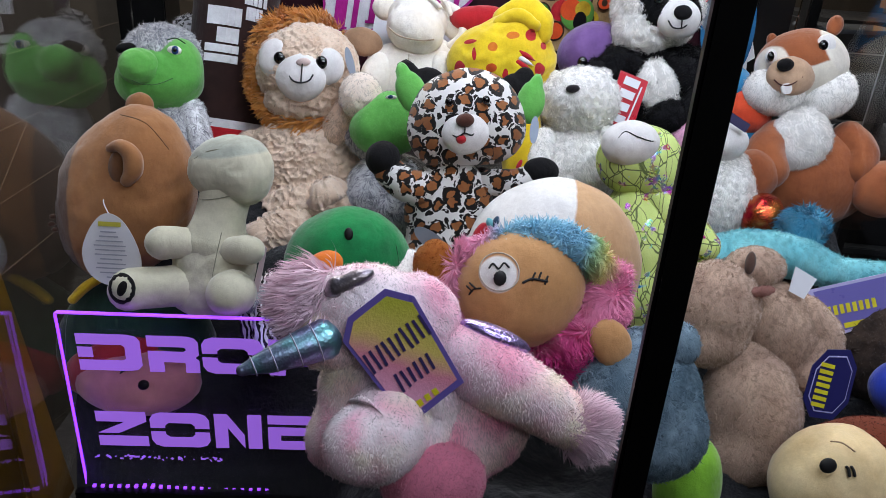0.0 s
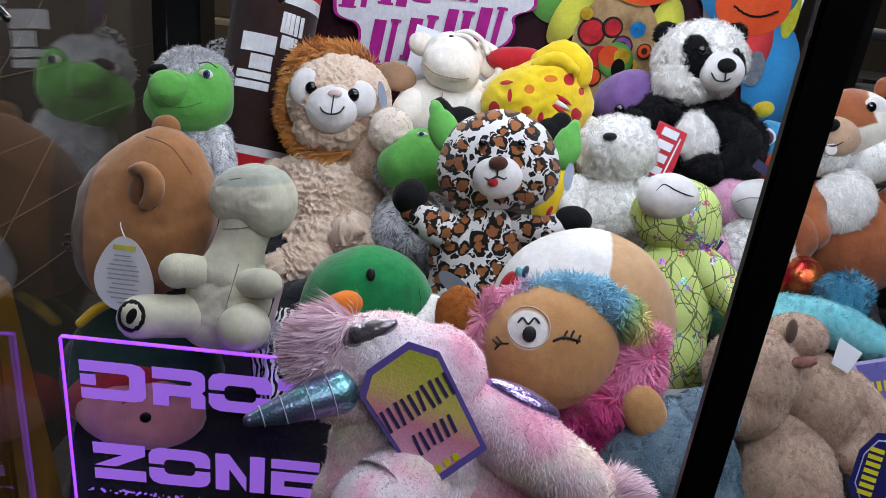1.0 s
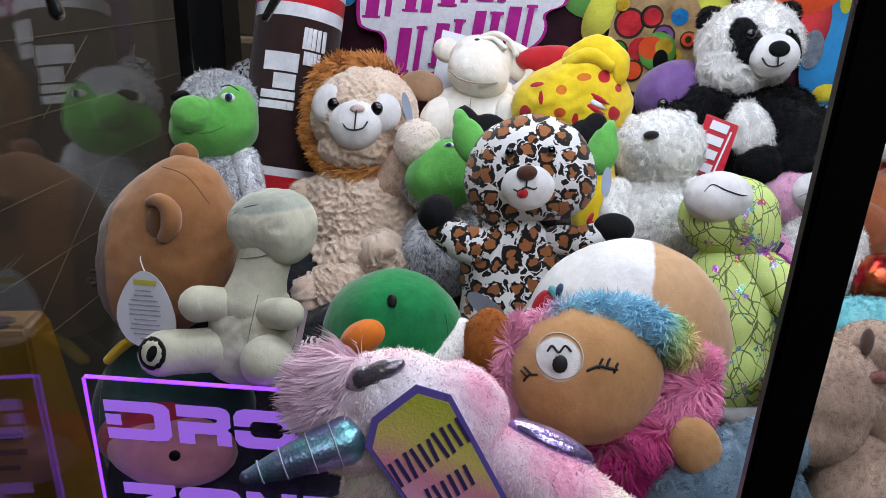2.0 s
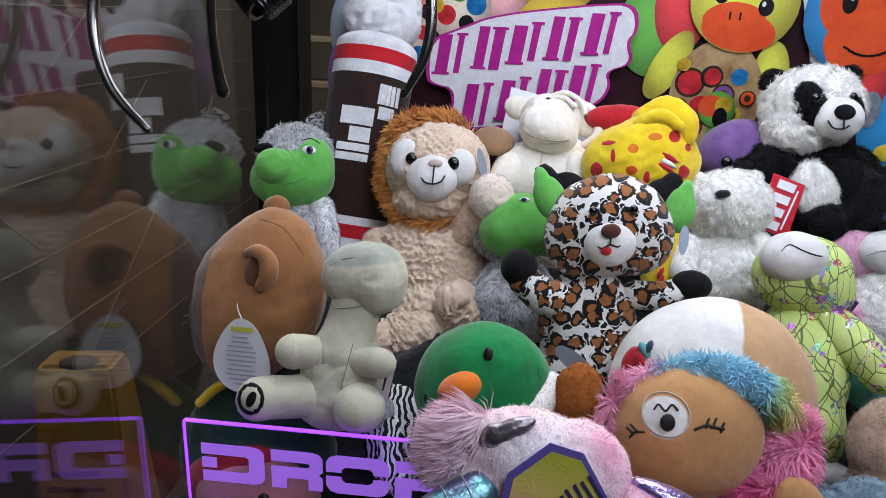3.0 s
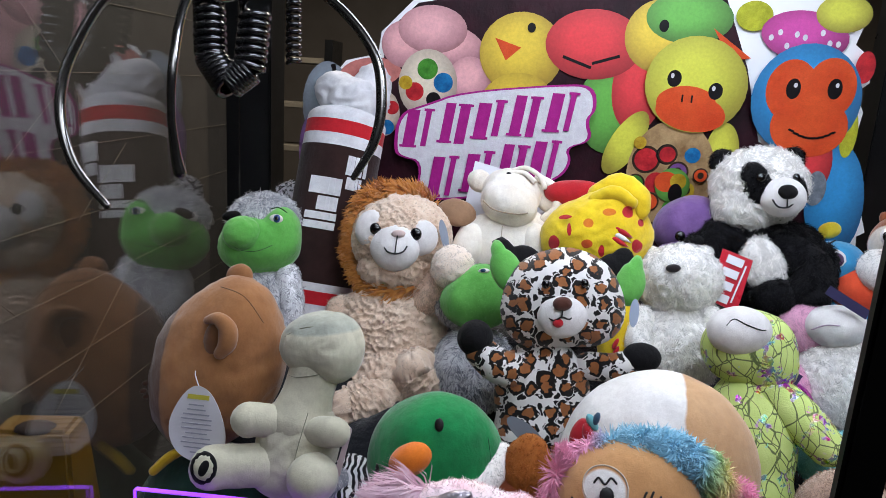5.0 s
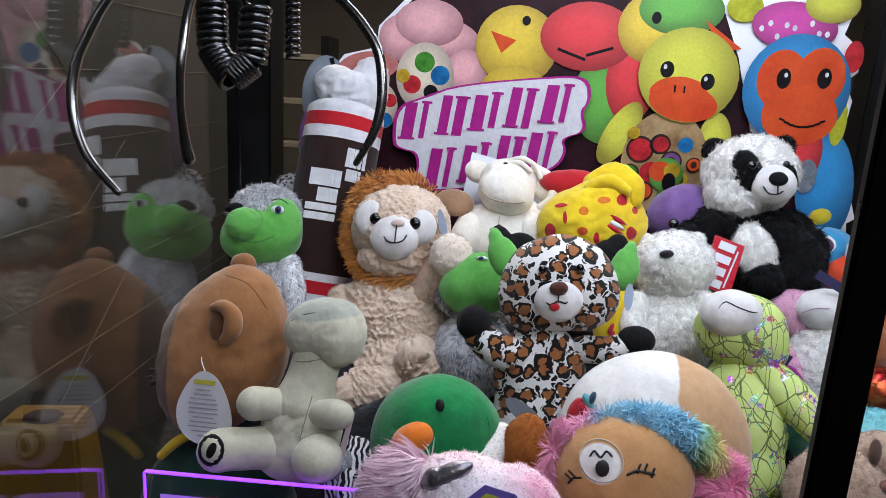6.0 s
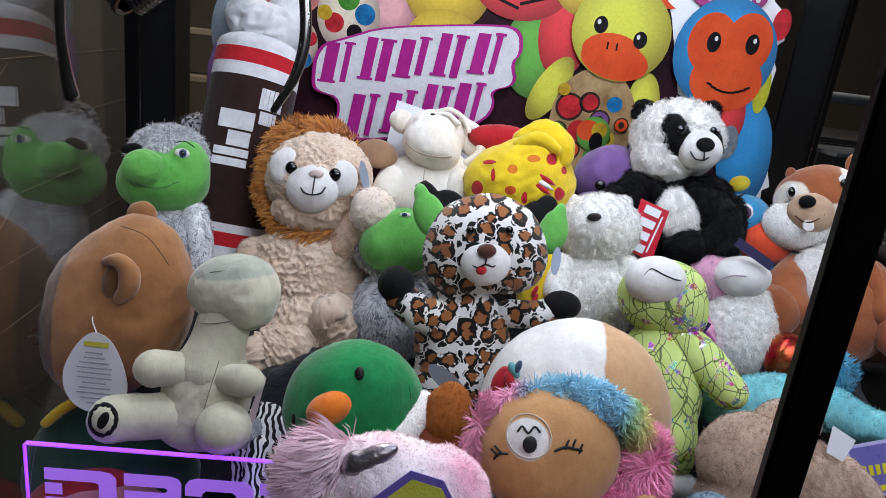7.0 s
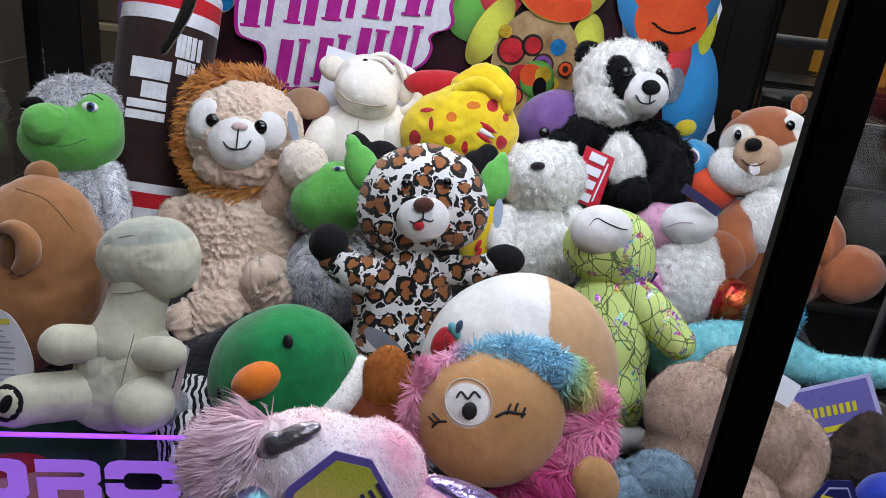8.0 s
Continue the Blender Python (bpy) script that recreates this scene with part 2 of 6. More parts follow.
def blob_shape(lobes, sub=4, blend=0.12, uneven=0.02, wrinkle=0.0, wrinkle_size=0.01, seed=1):
    """Lobes (x, z, y, rx, rz, ry, turn): x right, z up, y away; swollen into one stuffed skin seen from the first lobe's middle."""
    d, f = sphere(sub)
    c0 = np.array([lobes[0][0], lobes[0][2], lobes[0][1]])
    rr = []
    for lobe in lobes:
        x, z, y, rx, rz, ry = lobe[:6]
        a = radians(lobe[6]) if len(lobe) > 6 else 0.0
        m = np.array([[math.cos(a), 0, -math.sin(a)], [0, 1, 0], [math.sin(a), 0, math.cos(a)]])
        inv = np.diag([1 / rx, 1 / ry, 1 / rz]) @ m
        o = inv @ (c0 - np.array([x, y, z]))
        e = d @ inv.T
        A, B, K = (e * e).sum(1), e @ o, o @ o - 1
        disc = B * B - A * K
        rr.append(np.where(disc > 0, (-B + np.sqrt(np.maximum(disc, 0))) / A, 0))
    rr = np.maximum(np.array(rr), 0)
    base = min(lobes[0][3:6])
    k = blend * base
    top = rr.max(0)
    r = top + k * np.log(np.exp((rr - top) / k).sum(0)) if len(lobes) > 1 else top
    v = d * r[:, None]
    r2 = 1 + uneven * lumps(v, base * 1.2, seed)
    v = v * r2[:, None]
    if wrinkle:
        n = vertex_normals(v, f)
        w = np.abs(lumps(v + 0.15 * wrinkle_size * lumps(v, wrinkle_size, seed + 5)[:, None], wrinkle_size, seed + 3))
        v = v + n * (wrinkle * (0.6 - w))[:, None]
    return v + c0, f


def petals(shape, size, height, seed=1, lean=0.35):
    """Raises overlapping curls over a skin: each cell swells and stands proud at its lower edge."""
    v, f = shape
    r = np.random.RandomState(seed)
    n = vertex_normals(v, f)
    area = np.linalg.norm(np.cross(v[f[:, 1]] - v[f[:, 0]], v[f[:, 2]] - v[f[:, 0]]), axis=1).sum() / 2
    seeds = v[r.choice(len(v), int(1.6 * area / size ** 2), replace=False)]
    squash = np.array([0.8, 1.0, 1.3])
    w = v + 0.22 * size * np.stack([lumps(v, size, seed + i) for i in range(3)], 1)
    near = np.full(len(v), 9.0)
    second = np.full(len(v), 9.0)
    owner = np.zeros(len(v), dtype=int)
    for i, c in enumerate(seeds):
        d = np.linalg.norm((w - c) * squash, axis=1)
        closer = d < near
        second = np.where(closer, near, np.minimum(second, d))
        owner = np.where(closer, i, owner)
        near = np.where(closer, d, near)
    edge = np.clip((second - near) / (0.35 * size), 0, 1)
    drop = np.clip((seeds[owner][:, 2] - v[:, 2]) / size, -1, 1)
    h = height * (edge * (2 - edge)) * (0.75 + lean * drop + 0.25 * r.rand(len(seeds))[owner])
    return v + n * h[:, None], f


def on(lobe, x, z, lift=0.0):
    """The point (x, z, y) on the front of an upright lobe."""
    q = 1 - ((x - lobe[0]) / lobe[3]) ** 2 - ((z - lobe[1]) / lobe[4]) ** 2
    return (x, z, lobe[2] - lobe[5] * math.sqrt(max(q, 0.02)) - lift)


def limb_shape(path, sides=20, steps=6, seed=1, uneven=0.02):
    """A stuffed limb or cord along (x, z, y, radius) with round ends."""
    p = np.array([[q[0], q[2], q[1], q[3]] for q in path], dtype=float)
    pts = []
    for i in range(len(p) - 1):
        a, b, c, d = p[max(i - 1, 0)], p[i], p[i + 1], p[min(i + 2, len(p) - 1)]
        for t in np.linspace(0, 1, steps, endpoint=False):
            pts.append(0.5 * ((2 * b) + (c - a) * t + (2 * a - 5 * b + 4 * c - d) * t * t + (3 * b - a - 3 * c + d) * t ** 3))
    pts.append(p[-1])
    pts = np.array(pts)
    t0 = pts[1, :3] - pts[0, :3]
    t1 = pts[-1, :3] - pts[-2, :3]
    t0, t1 = t0 / np.linalg.norm(t0), t1 / np.linalg.norm(t1)
    caps0 = [np.append(pts[0, :3] - t0 * pts[0, 3] * math.cos(a), pts[0, 3] * math.sin(a)) for a in (0.12, 0.5, 0.9, 1.25)]
    caps1 = [np.append(pts[-1, :3] + t1 * pts[-1, 3] * math.cos(a), pts[-1, 3] * math.sin(a)) for a in (1.25, 0.9, 0.5, 0.12)]
    pts = np.array(caps0 + list(pts) + caps1)
    n = len(pts)
    tan = np.gradient(pts[:, :3], axis=0)
    tan /= np.maximum(np.linalg.norm(tan, axis=1), 1e-9)[:, None]
    tan[:4], tan[-4:] = t0, t1
    ref = np.array([0.13, 0.97, 0.21])
    u = np.cross(tan, ref)
    for i in range(n):
        if i and np.linalg.norm(u[i]) < 0.3:
            u[i] = u[i - 1]
        elif i:
            v0 = u[i - 1] - tan[i] * (u[i - 1] @ tan[i])
            u[i] = v0
        u[i] /= np.linalg.norm(u[i])
    w = np.cross(tan, u)
    ang = np.arange(sides) * 2 * math.pi / sides
    v = pts[:, None, :3] + pts[:, None, 3:4] * (np.cos(ang)[None, :, None] * u[:, None] + np.sin(ang)[None, :, None] * w[:, None])
    v = v.reshape(-1, 3)
    i, j = np.meshgrid(np.arange(n - 1), np.arange(sides), indexing="ij")
    a, b = i * sides + j, i * sides + (j + 1) % sides
    c, d = a + sides, b + sides
    f = np.concatenate([np.stack([a, b, d], -1).reshape(-1, 3), np.stack([a, d, c], -1).reshape(-1, 3)])
    v = np.concatenate([v, pts[:1, :3], pts[-1:, :3]])
    e = len(v)
    k = np.arange(sides)
    f = np.concatenate([f, np.stack([(k + 1) % sides, k, np.full(sides, e - 2)], -1),
                        np.stack([(n - 1) * sides + k, (n - 1) * sides + (k + 1) % sides, np.full(sides, e - 1)], -1)])
    if uneven:
        nn = vertex_normals(v, f)
        v = v + nn * (uneven * pts[:, 3].max() * lumps(v, pts[:, 3].max() * 1.3, seed))[:, None]
    return v, f


def with_fur(v, f, count, length, width=0.0009, lean=(0, 0, -0.5), clump=0.5, seed=1, mess=0.45, stand=0.5):
    """Tufts of pile over a skin: bent blades that lean together in clumps. Returns verts, tris."""
    r = np.random.RandomState(seed)
    vn = vertex_normals(v, f)
    area = np.linalg.norm(np.cross(v[f[:, 1]] - v[f[:, 0]], v[f[:, 2]] - v[f[:, 0]]), axis=1)
    pick = r.choice(len(f), count, p=area / area.sum())
    b = r.dirichlet((1, 1, 1), count)
    base = (v[f[pick]] * b[:, :, None]).sum(1)
    nrm = (vn[f[pick]] * b[:, :, None]).sum(1)
    nrm /= np.linalg.norm(nrm, axis=1)[:, None]
    swirl = np.stack([lumps(base, length * 2.6, seed + k) for k in range(3)], 1)
    flow = np.array(lean) + clump * swirl + mess * r.normal(size=(count, 3)) * 0.45
    flow -= nrm * (flow * nrm).sum(1)[:, None]
    flow /= np.maximum(np.linalg.norm(flow, axis=1), 0.35)[:, None]
    way = flow + nrm * (stand * (0.6 + 0.8 * r.rand(count)))[:, None]
    way /= np.linalg.norm(way, axis=1)[:, None]
    ln = length * (0.55 + 0.75 * r.rand(count)) * (1 + 0.25 * lumps(base, length * 5, seed + 9))
    side = np.cross(way, nrm + 0.3 * r.normal(size=(count, 3)))
    side /= np.maximum(np.linalg.norm(side, axis=1), 1e-9)[:, None]
    wd = (width * (0.6 + 0.8 * r.rand(count)))[:, None]
    start = base - nrm * 0.0008
    mid = base + way * (ln * 0.55)[:, None] + nrm * (ln * 0.06)[:, None]
    droop = -0.25 * nrm * stand
    tip = base + way * ln[:, None] + droop * ln[:, None] * 0.5
    bl = np.stack([start - side * wd, start + side * wd, mid - side * wd * 0.8, mid + side * wd * 0.8, tip], 1).reshape(-1, 3)
    k = len(v) + 5 * np.arange(count)
    t = np.concatenate([np.stack([k, k + 1, k + 3], -1), np.stack([k, k + 3, k + 2], -1), np.stack([k + 2, k + 3, k + 4], -1)])
    return np.concatenate([v, bl]), np.concatenate([f, t])


PILES = {}


PALE = ("white_fur", "silver_grey_fur", "pink_cream_fur", "rose_cream_fur", "rose_tan_fur", "pale_paw_fur", "taupe_fur", "pale_pink_fur")


def pile_of(material):
    """The same dye on thin loose hair, which lets half of the light pass between."""
    if "pile_mix" not in material:
        return material
    if material.name not in PILES:
        m = material.copy()
        m.node_tree.nodes[material["pile_mix"]].inputs[0].default_value = 0.15
        m.node_tree.nodes[material["pile_thin"]].inputs[0].default_value = 0.35 if material.name.startswith(PALE) else 0.2
        shade = m.node_tree.nodes["Principled BSDF"].inputs["Normal"]
        for link in list(shade.links):
            m.node_tree.links.remove(link)
        PILES[material.name] = m
    return PILES[material.name]


def thing(name, place, turn, label, category, group=""):
    ob = new(name)
    ob.empty_display_size = 0.03
    ob.matrix_world = pose(*place, *turn)
    return tagged(ob, label, category, group)


def skin(parent, name, shape, material, fur=None, label="", smooth=True):
    """fur: (count, length, clump, lean)."""
    v, f = shape
    skin_faces = len(f)
    if fur:
        v = v - vertex_normals(v, f) * (0.22 * fur[1])
        if material.name.startswith(("white_fur", "silver_grey_fur", "pink_cream_fur", "rose_cream_fur")):
            if len(v) > 2000:
                v, f = petals((v, f), 0.0115, 0.0042 if material.name.startswith("white") else 0.0018, len(name), 0.2)
            skin_faces = len(f)
            fur = (int(fur[0] * 0.9),) + tuple(fur[1:])
        if len(fur) <= 5:
            fur = (int(fur[0] * 1.25), fur[1] * 0.75) + tuple(fur[2:])
        v, f = with_fur(v, f, fur[0], fur[1], width=fur[4] if len(fur) > 4 else max(0.0004, fur[1] * 0.06), clump=fur[2], lean=fur[3] if len(fur) > 3 else (0, 0, -0.5), seed=len(name) + fur[0] % 97, stand=fur[5] if len(fur) > 5 else 0.28)
    me = mesh_of(name, v, f, material, smooth)
    if fur:
        me.materials.append(pile_of(material))
        me.polygons.foreach_set("material_index", (np.arange(len(f)) >= skin_faces).astype(np.int32))
    ob = new(name, me)
    ob.parent = parent
    return tagged(ob, label)


def blob(parent, name, lobes, material, fur=None, label="", **more):
    return skin(parent, name, blob_shape(lobes, **more), material, fur, label)


def limb(parent, name, path, material, fur=None, label="", **more):
    return skin(parent, name, limb_shape(path, **more), material, fur, label)


def dot(parent, name, x, z, y, rx, rz, ry, material, turn=0, label=""):
    return skin(parent, name, blob_shape([(x, z, y, rx, rz, ry, turn)], sub=3, uneven=0), material, None, label)


def thread(parent, name, path, r, material, label=""):
    return skin(parent, name, limb_shape([(*q, r) for q in path], sides=6, steps=5, uneven=0), material, None, label)


def card_shape(points, y, thick, smooth_steps=0):
    """A flat cut piece in the x-z plane, from (x, z) corners, its face at depth y."""
    pts = [Vector(p) for p in points]
    for _ in range(smooth_steps):
        q = []
        for a, b in zip(pts, pts[1:] + pts[:1]):
            q += [a * 0.75 + b * 0.25, a * 0.25 + b * 0.75]
        pts = q
    bm = bmesh.new()
    lo = [bm.verts.new((p[0], y, p[1])) for p in pts]
    hi = [bm.verts.new((p[0], y + thick, p[1])) for p in pts]
    bm.faces.new(lo)
    bm.faces.new(hi[::-1])
    for i in range(len(pts)):
        j = (i + 1) % len(pts)
        bm.faces.new((lo[i], hi[i], hi[j], lo[j]))
    bm.normal_update()
    bmesh.ops.triangulate(bm, faces=[g for g in bm.faces if len(g.verts) > 4])
    return bm


def card(parent, name, points, y, material, thick=0.0012, rounding=0, label=""):
    return part(name, card_shape(points, y, thick, rounding), material, parent, label)


def oval(x, z, rx, rz, turn=0, n=28):
    a = radians(turn)
    out = []
    for i in range(n):
        t = 2 * math.pi * i / n
        p, q = rx * math.cos(t), rz * math.sin(t)
        out.append((x + p * math.cos(a) + q * math.sin(a), z - p * math.sin(a) + q * math.cos(a)))
    return out


def bar(x, z, half_w, half_h, turn=0, slant=0.0):
    a = radians(turn)
    out = []
    for p, q in ((-half_w, -half_h), (half_w, -half_h), (half_w + slant, half_h), (-half_w + slant, half_h)):
        out.append((x + p * math.cos(a) + q * math.sin(a), z - p * math.sin(a) + q * math.cos(a)))
    return out


def box(parent, name, lo, hi, material, label="", bevel=0.0):
    bm = bmesh.new()
    bmesh.ops.create_cube(bm, size=1)
    for v in bm.verts:
        v.co = Vector([lo[i] + (v.co[i] + 0.5) * (hi[i] - lo[i]) for i in range(3)])
    if bevel:
        bmesh.ops.bevel(bm, geom=bm.edges[:], offset=bevel, segments=2, affect="EDGES")
    return part(name, bm, material, parent, label)


def slab(name, a, b, z0, z1, thick, material, label="", kind="structure"):
    """An upright wall piece between two plan points."""
    a, b = Vector((*a, 0)), Vector((*b, 0))
    n = Vector((-(b - a).y, (b - a).x, 0)).normalized() * thick
    bm = bmesh.new()
    vs = [bm.verts.new((q.x, q.y, z)) for z in (z0, z1) for q in (a, b, b + n, a + n)]
    for q in ((0, 1, 2, 3), (7, 6, 5, 4), (0, 4, 5, 1), (1, 5, 6, 2), (2, 6, 7, 3), (3, 7, 4, 0)):
        bm.faces.new([vs[i] for i in q])
    ob = part(name, bm, material, None, label)
    return tagged(ob, label, kind=kind)


# ---- the room and the cabinet ----
DARK = plain("dark_room_paint", "4c443c", 0.8, scale=3)
METAL_BLACK = plain("black_metal", "0a0a0b", 0.32, 0.3, scale=25)
FELT = plush("bed_felt", "0e0f14", "191a20", pile=0.5, patch=14)
tagged(box(None, "floor", (-4, -2.5, -0.1), (5, 6, 0), plain("dark_carpet", "1b1a20", 0.95, scale=60, bump=0.4)), "dark patterned arcade carpet", kind="structure")
for nm, lo, hi in (("wall_north", (-4, 6, 0), (5, 6.1, 3)), ("wall_south", (-4, -2.6, 0), (5, -2.5, 3)), ("wall_west", (-4.1, -2.5, 0), (-4, 6, 3)), ("wall_east", (5, -2.5, 0), (5.1, 6, 3))):
    tagged(box(None, nm, lo, hi, DARK), "dim dark painted room wall", kind="structure")
tagged(box(None, "ceiling", (-4, -2.5, 3), (5, 6, 3.1), DARK), "dark room ceiling", kind="structure")

cabinet = thing("claw_machine", (0.16, 0.75, 0), (0, 0, 0), "black metal claw machine cabinet with clear glass sides", "claw machine")
def cab(name, lo, hi, mat, label="", bevel=0.002):
    o = Vector((0.16, 0.75, 0))
    return box(cabinet, name, Vector(lo) - o, Vector(hi) - o, mat, label, bevel)
cab("base", (-0.40, 0.26, 0.0), (0.76, 1.36, 0.86), METAL_BLACK, "black cabinet base")
cab("top", (-0.46, 0.26, 2.06), (0.76, 1.36, 2.30), METAL_BLACK, "black cabinet head")
cab("bed", (-0.36, 0.30, 0.862), (0.73, 1.30, 0.885), FELT, "dark felt prize bed")
# Housings added out of view above the assumed cabinet strips.
cab("added_lamp_housing", (-0.2, 0.64, 2.052), (0.64, 0.96, 2.0585), METAL_BLACK, "added black lamp housing, out of view")
cab("added_lamp_housing", (0.12, 0.268, 2.036), (0.76, 0.332, 2.0585), METAL_BLACK, "added black lamp housing, out of view")
cab("post", (0.179, 0.296, 0.862), (0.2, 0.304, 2.058), METAL_BLACK, "black glossy front door post")
cab("post", (-0.47, 1.20, 0.862), (-0.385, 1.28, 2.058), METAL_BLACK)
cab("post", (0.665, 1.27, 0.862), (0.735, 1.33, 2.058), METAL_BLACK)
cab("post", (0.735, 0.27, 0.862), (0.765, 0.30, 2.058), METAL_BLACK)
cab("post", (-0.352, 0.262, 0.862), (-0.325, 0.285, 2.058), METAL_BLACK)
pane = slab("window_1", (-0.338, 0.29), (-0.44, 1.20), 0.862, 2.058, 0.006, CLEAR, "clear side glass of the machine with reflections")
pane.visible_shadow = False
pane = slab("window_2", (0.75, 1.27), (0.75, 0.30), 0.862, 2.058, -0.006, CLEAR, "clear side glass of the machine")
pane.visible_shadow = False

# mound of soft filling that the toys lie on
def mound():
    nx, ny = 60, 56
    xs, ys = np.meshgrid(np.linspace(-0.335, 0.72, nx), np.linspace(0.34, 1.19, ny))
    rise = np.clip((ys - 0.55) / 0.5, 0, 1)
    z = 0.99 + 0.21 * rise * rise * (3 - 2 * rise)
    p = np.stack([xs.ravel(), ys.ravel(), z.ravel()], 1)
    chute = 1 / (1 + np.exp((xs.ravel() + 0.02) / 0.02)) / (1 + np.exp((ys.ravel() - 0.66) / 0.02))
    p[:, 2] += 0.014 * lumps(p, 0.11, 4) + 0.006 * lumps(p, 0.04, 8) - 0.14 * chute
    p[:, 0] += np.where(xs.ravel() < -0.2, -0.1 * (ys.ravel() - 0.34) , 0)
    i, j = np.meshgrid(np.arange(ny - 1), np.arange(nx - 1), indexing="ij")
    a = (i * nx + j).ravel()
    f = np.concatenate([np.stack([a, a + 1, a + nx + 1], 1), np.stack([a, a + nx + 1, a + nx], 1)])
    ob = new("plush_filling", mesh_of("plush_filling", p, f, FELT))
    return tagged(ob, "dark lumpy soft filling under the toys", "filling", kind="stuff")
mound()

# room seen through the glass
# Both ceiling panels are added out of view as bodies for the fill lamps.
lamp = thing("ceiling_light", (0.2, 2.8, 2.96), (0, 0, 0), "added flat light panel, out of view, over the dim room", "ceiling light")
lamp_two = thing("ceiling_light", (0.7, -1.05, 2.97), (0, 0, 0), "added flat light panel, out of view, in front of the machine", "ceiling light")
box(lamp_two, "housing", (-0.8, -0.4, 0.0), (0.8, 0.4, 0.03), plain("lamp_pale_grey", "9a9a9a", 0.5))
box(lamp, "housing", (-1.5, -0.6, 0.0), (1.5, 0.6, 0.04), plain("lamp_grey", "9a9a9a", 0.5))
yellow = plain("yellow_plastic", "6c4c08", 0.45, scale=14, grime=0.3)
def caution():
    t = thing("caution_sign", (-0.632, 0.881, 0.0), (0, 0, 10), "worn yellow plastic floor caution sign with a hand hole", "caution sign")
    bm = bmesh.new()
    rows = []
    for z, hw, hd in ((0.0, 0.11, 0.16), (0.55, 0.080, 0.095), (0.98, 0.061, 0.046), (1.075, 0.056, 0.036), (1.088, 0.050, 0.028)):
        rows.append([bm.verts.new((x * hw, y * hd, z)) for x, y in ((-1, -1), (1, -1), (1, 1), (-1, 1))])
    for lo, hi in zip(rows, rows[1:]):
        for i in range(4):
            j = (i + 1) % 4
            bm.faces.new((lo[i], lo[j], hi[j], hi[i]))
    bm.faces.new(rows[-1])
    bm.faces.new(rows[0][::-1])
    bmesh.ops.bevel(bm, geom=bm.edges[:], offset=0.006, segments=2, affect="EDGES")
    part("board", bm, yellow, t)
    # Solid oval; the opening's inner shade is put into its dark colour.
    dot(t, "hand_hole", 0.002, 1.086, -0.012, 0.032, 0.008, 0.02, plain("brown_hole_shade", "2c1a0c", 0.9))
    for k, (w, h) in enumerate(((0.034, 0.004), (0.04, 0.004), (0.03, 0.004))):
        card(t, "print", bar(0.0, 0.93 - 0.022 * k, w, h), -0.066 - 0.006 * k, plain("black_print", "1a1208", 0.6), 0.003)
    return t
caution()
def veil_panel():
    """Added brown panel; its tone and thin pale geometric lines imitate the glass's veil."""
    brown = plain("brown_panel", "1b1612", 0.75, scale=4, grime=0.4)
    ob = tagged(box(None, "veil_panel", (-1.16, 0.1, 0), (-1.1, 2.9, 2.6), brown), "added dark brown panel with thin pale lines, in place of glass haze", kind="structure")
    pale = plain("pale_line", "5c5347", 0.6)
    def line(a, b):
        (y0, z0), (y1, z1) = a, b
        limb(ob, "line", [(-1.098, z0, y0, 0.001), (-1.098, (z0 + z1) / 2, (y0 + y1) / 2, 0.001), (-1.098, z1, y1, 0.001)], pale, sides=4, steps=1, uneven=0)
    for k in range(9):
        z = 0.62 + 0.19 * k
        line((0.15, z), (2.85, z + 0.02))
        for j in range(2):
            y = 0.45 + 1.04 * j + 0.26 * (k % 2)
            line((y, z), (y + (0.26 if (j + k) % 3 else -0.2), z + 0.19))
veil_panel()
shelf = thing("wall_shelf", (-1.059, 3.582, 1.293), (0, 0, 0), "pale shelf rack in the dim room behind", "shelf")
for k in range(5):
    box(shelf, "board", (-0.2, -0.1, -0.5 + 0.22 * k), (0.2, 0.1, -0.47 + 0.22 * k), plain("pale_shelf", "5c5448", 0.6), bevel=0.004)
for k in (-0.24, 0.2):
    box(shelf, "upright", (k, -0.11, -(-1.059, 3.582, 1.293)[2]), (k + 0.04, 0.11, 0.5), METAL_BLACK)
far = thing("arcade_machine", (2.15, 3.0, 0), (0, 0, -8), "yellow arcade machine in the dim room behind", "arcade machine")
GUN = plain("gunmetal_panel", "151619", 0.45, 0.2, scale=6)
box(far, "body", (-0.45, -0.3, 0), (0.55, 0.4, 1.38), GUN, bevel=0.02)
box(far, "head", (0.06, -0.3, 1.384), (0.55, 0.4, 2.3), plain("mustard_panel", "6a4a0c", 0.5, scale=5), "mustard yellow head panel", bevel=0.02)
box(far, "screen", (0.16, -0.31, 1.52), (0.4, -0.302, 1.56), METAL_BLACK)
for k in range(4):
    box(far, "ledge", (-0.47, -0.36, 0.42 + 0.27 * k), (0.57, -0.302, 0.45 + 0.27 * k), plain("steel_ledge", "3c4046", 0.35, 0.6), bevel=0.004)
pillar = thing("display_frame", (1.32, 2.0, 0), (0, 0, 8), "dark grey tubular display frame with clear shelves", "display frame")
for k in (-0.16, 0.16):
    box(pillar, "upright", (k - 0.02, -0.02, 0), (k + 0.02, 0.02, 2.1), GUN, bevel=0.004)
for z in (0.7, 1.05, 1.4):
    box(pillar, "shelf", (-0.14, -0.10, z), (0.14, 0.10, z + 0.012), plain("smoky_shelf", "55595f", 0.15, coat=0.6), bevel=0.003)
rail = thing("hand_rail", (1.55, 2.3, 0), (0, 0, 0), "grey tubular metal hand rail", "rail")
steel = plain("grey_steel", "8b8f96", 0.35, 0.8)
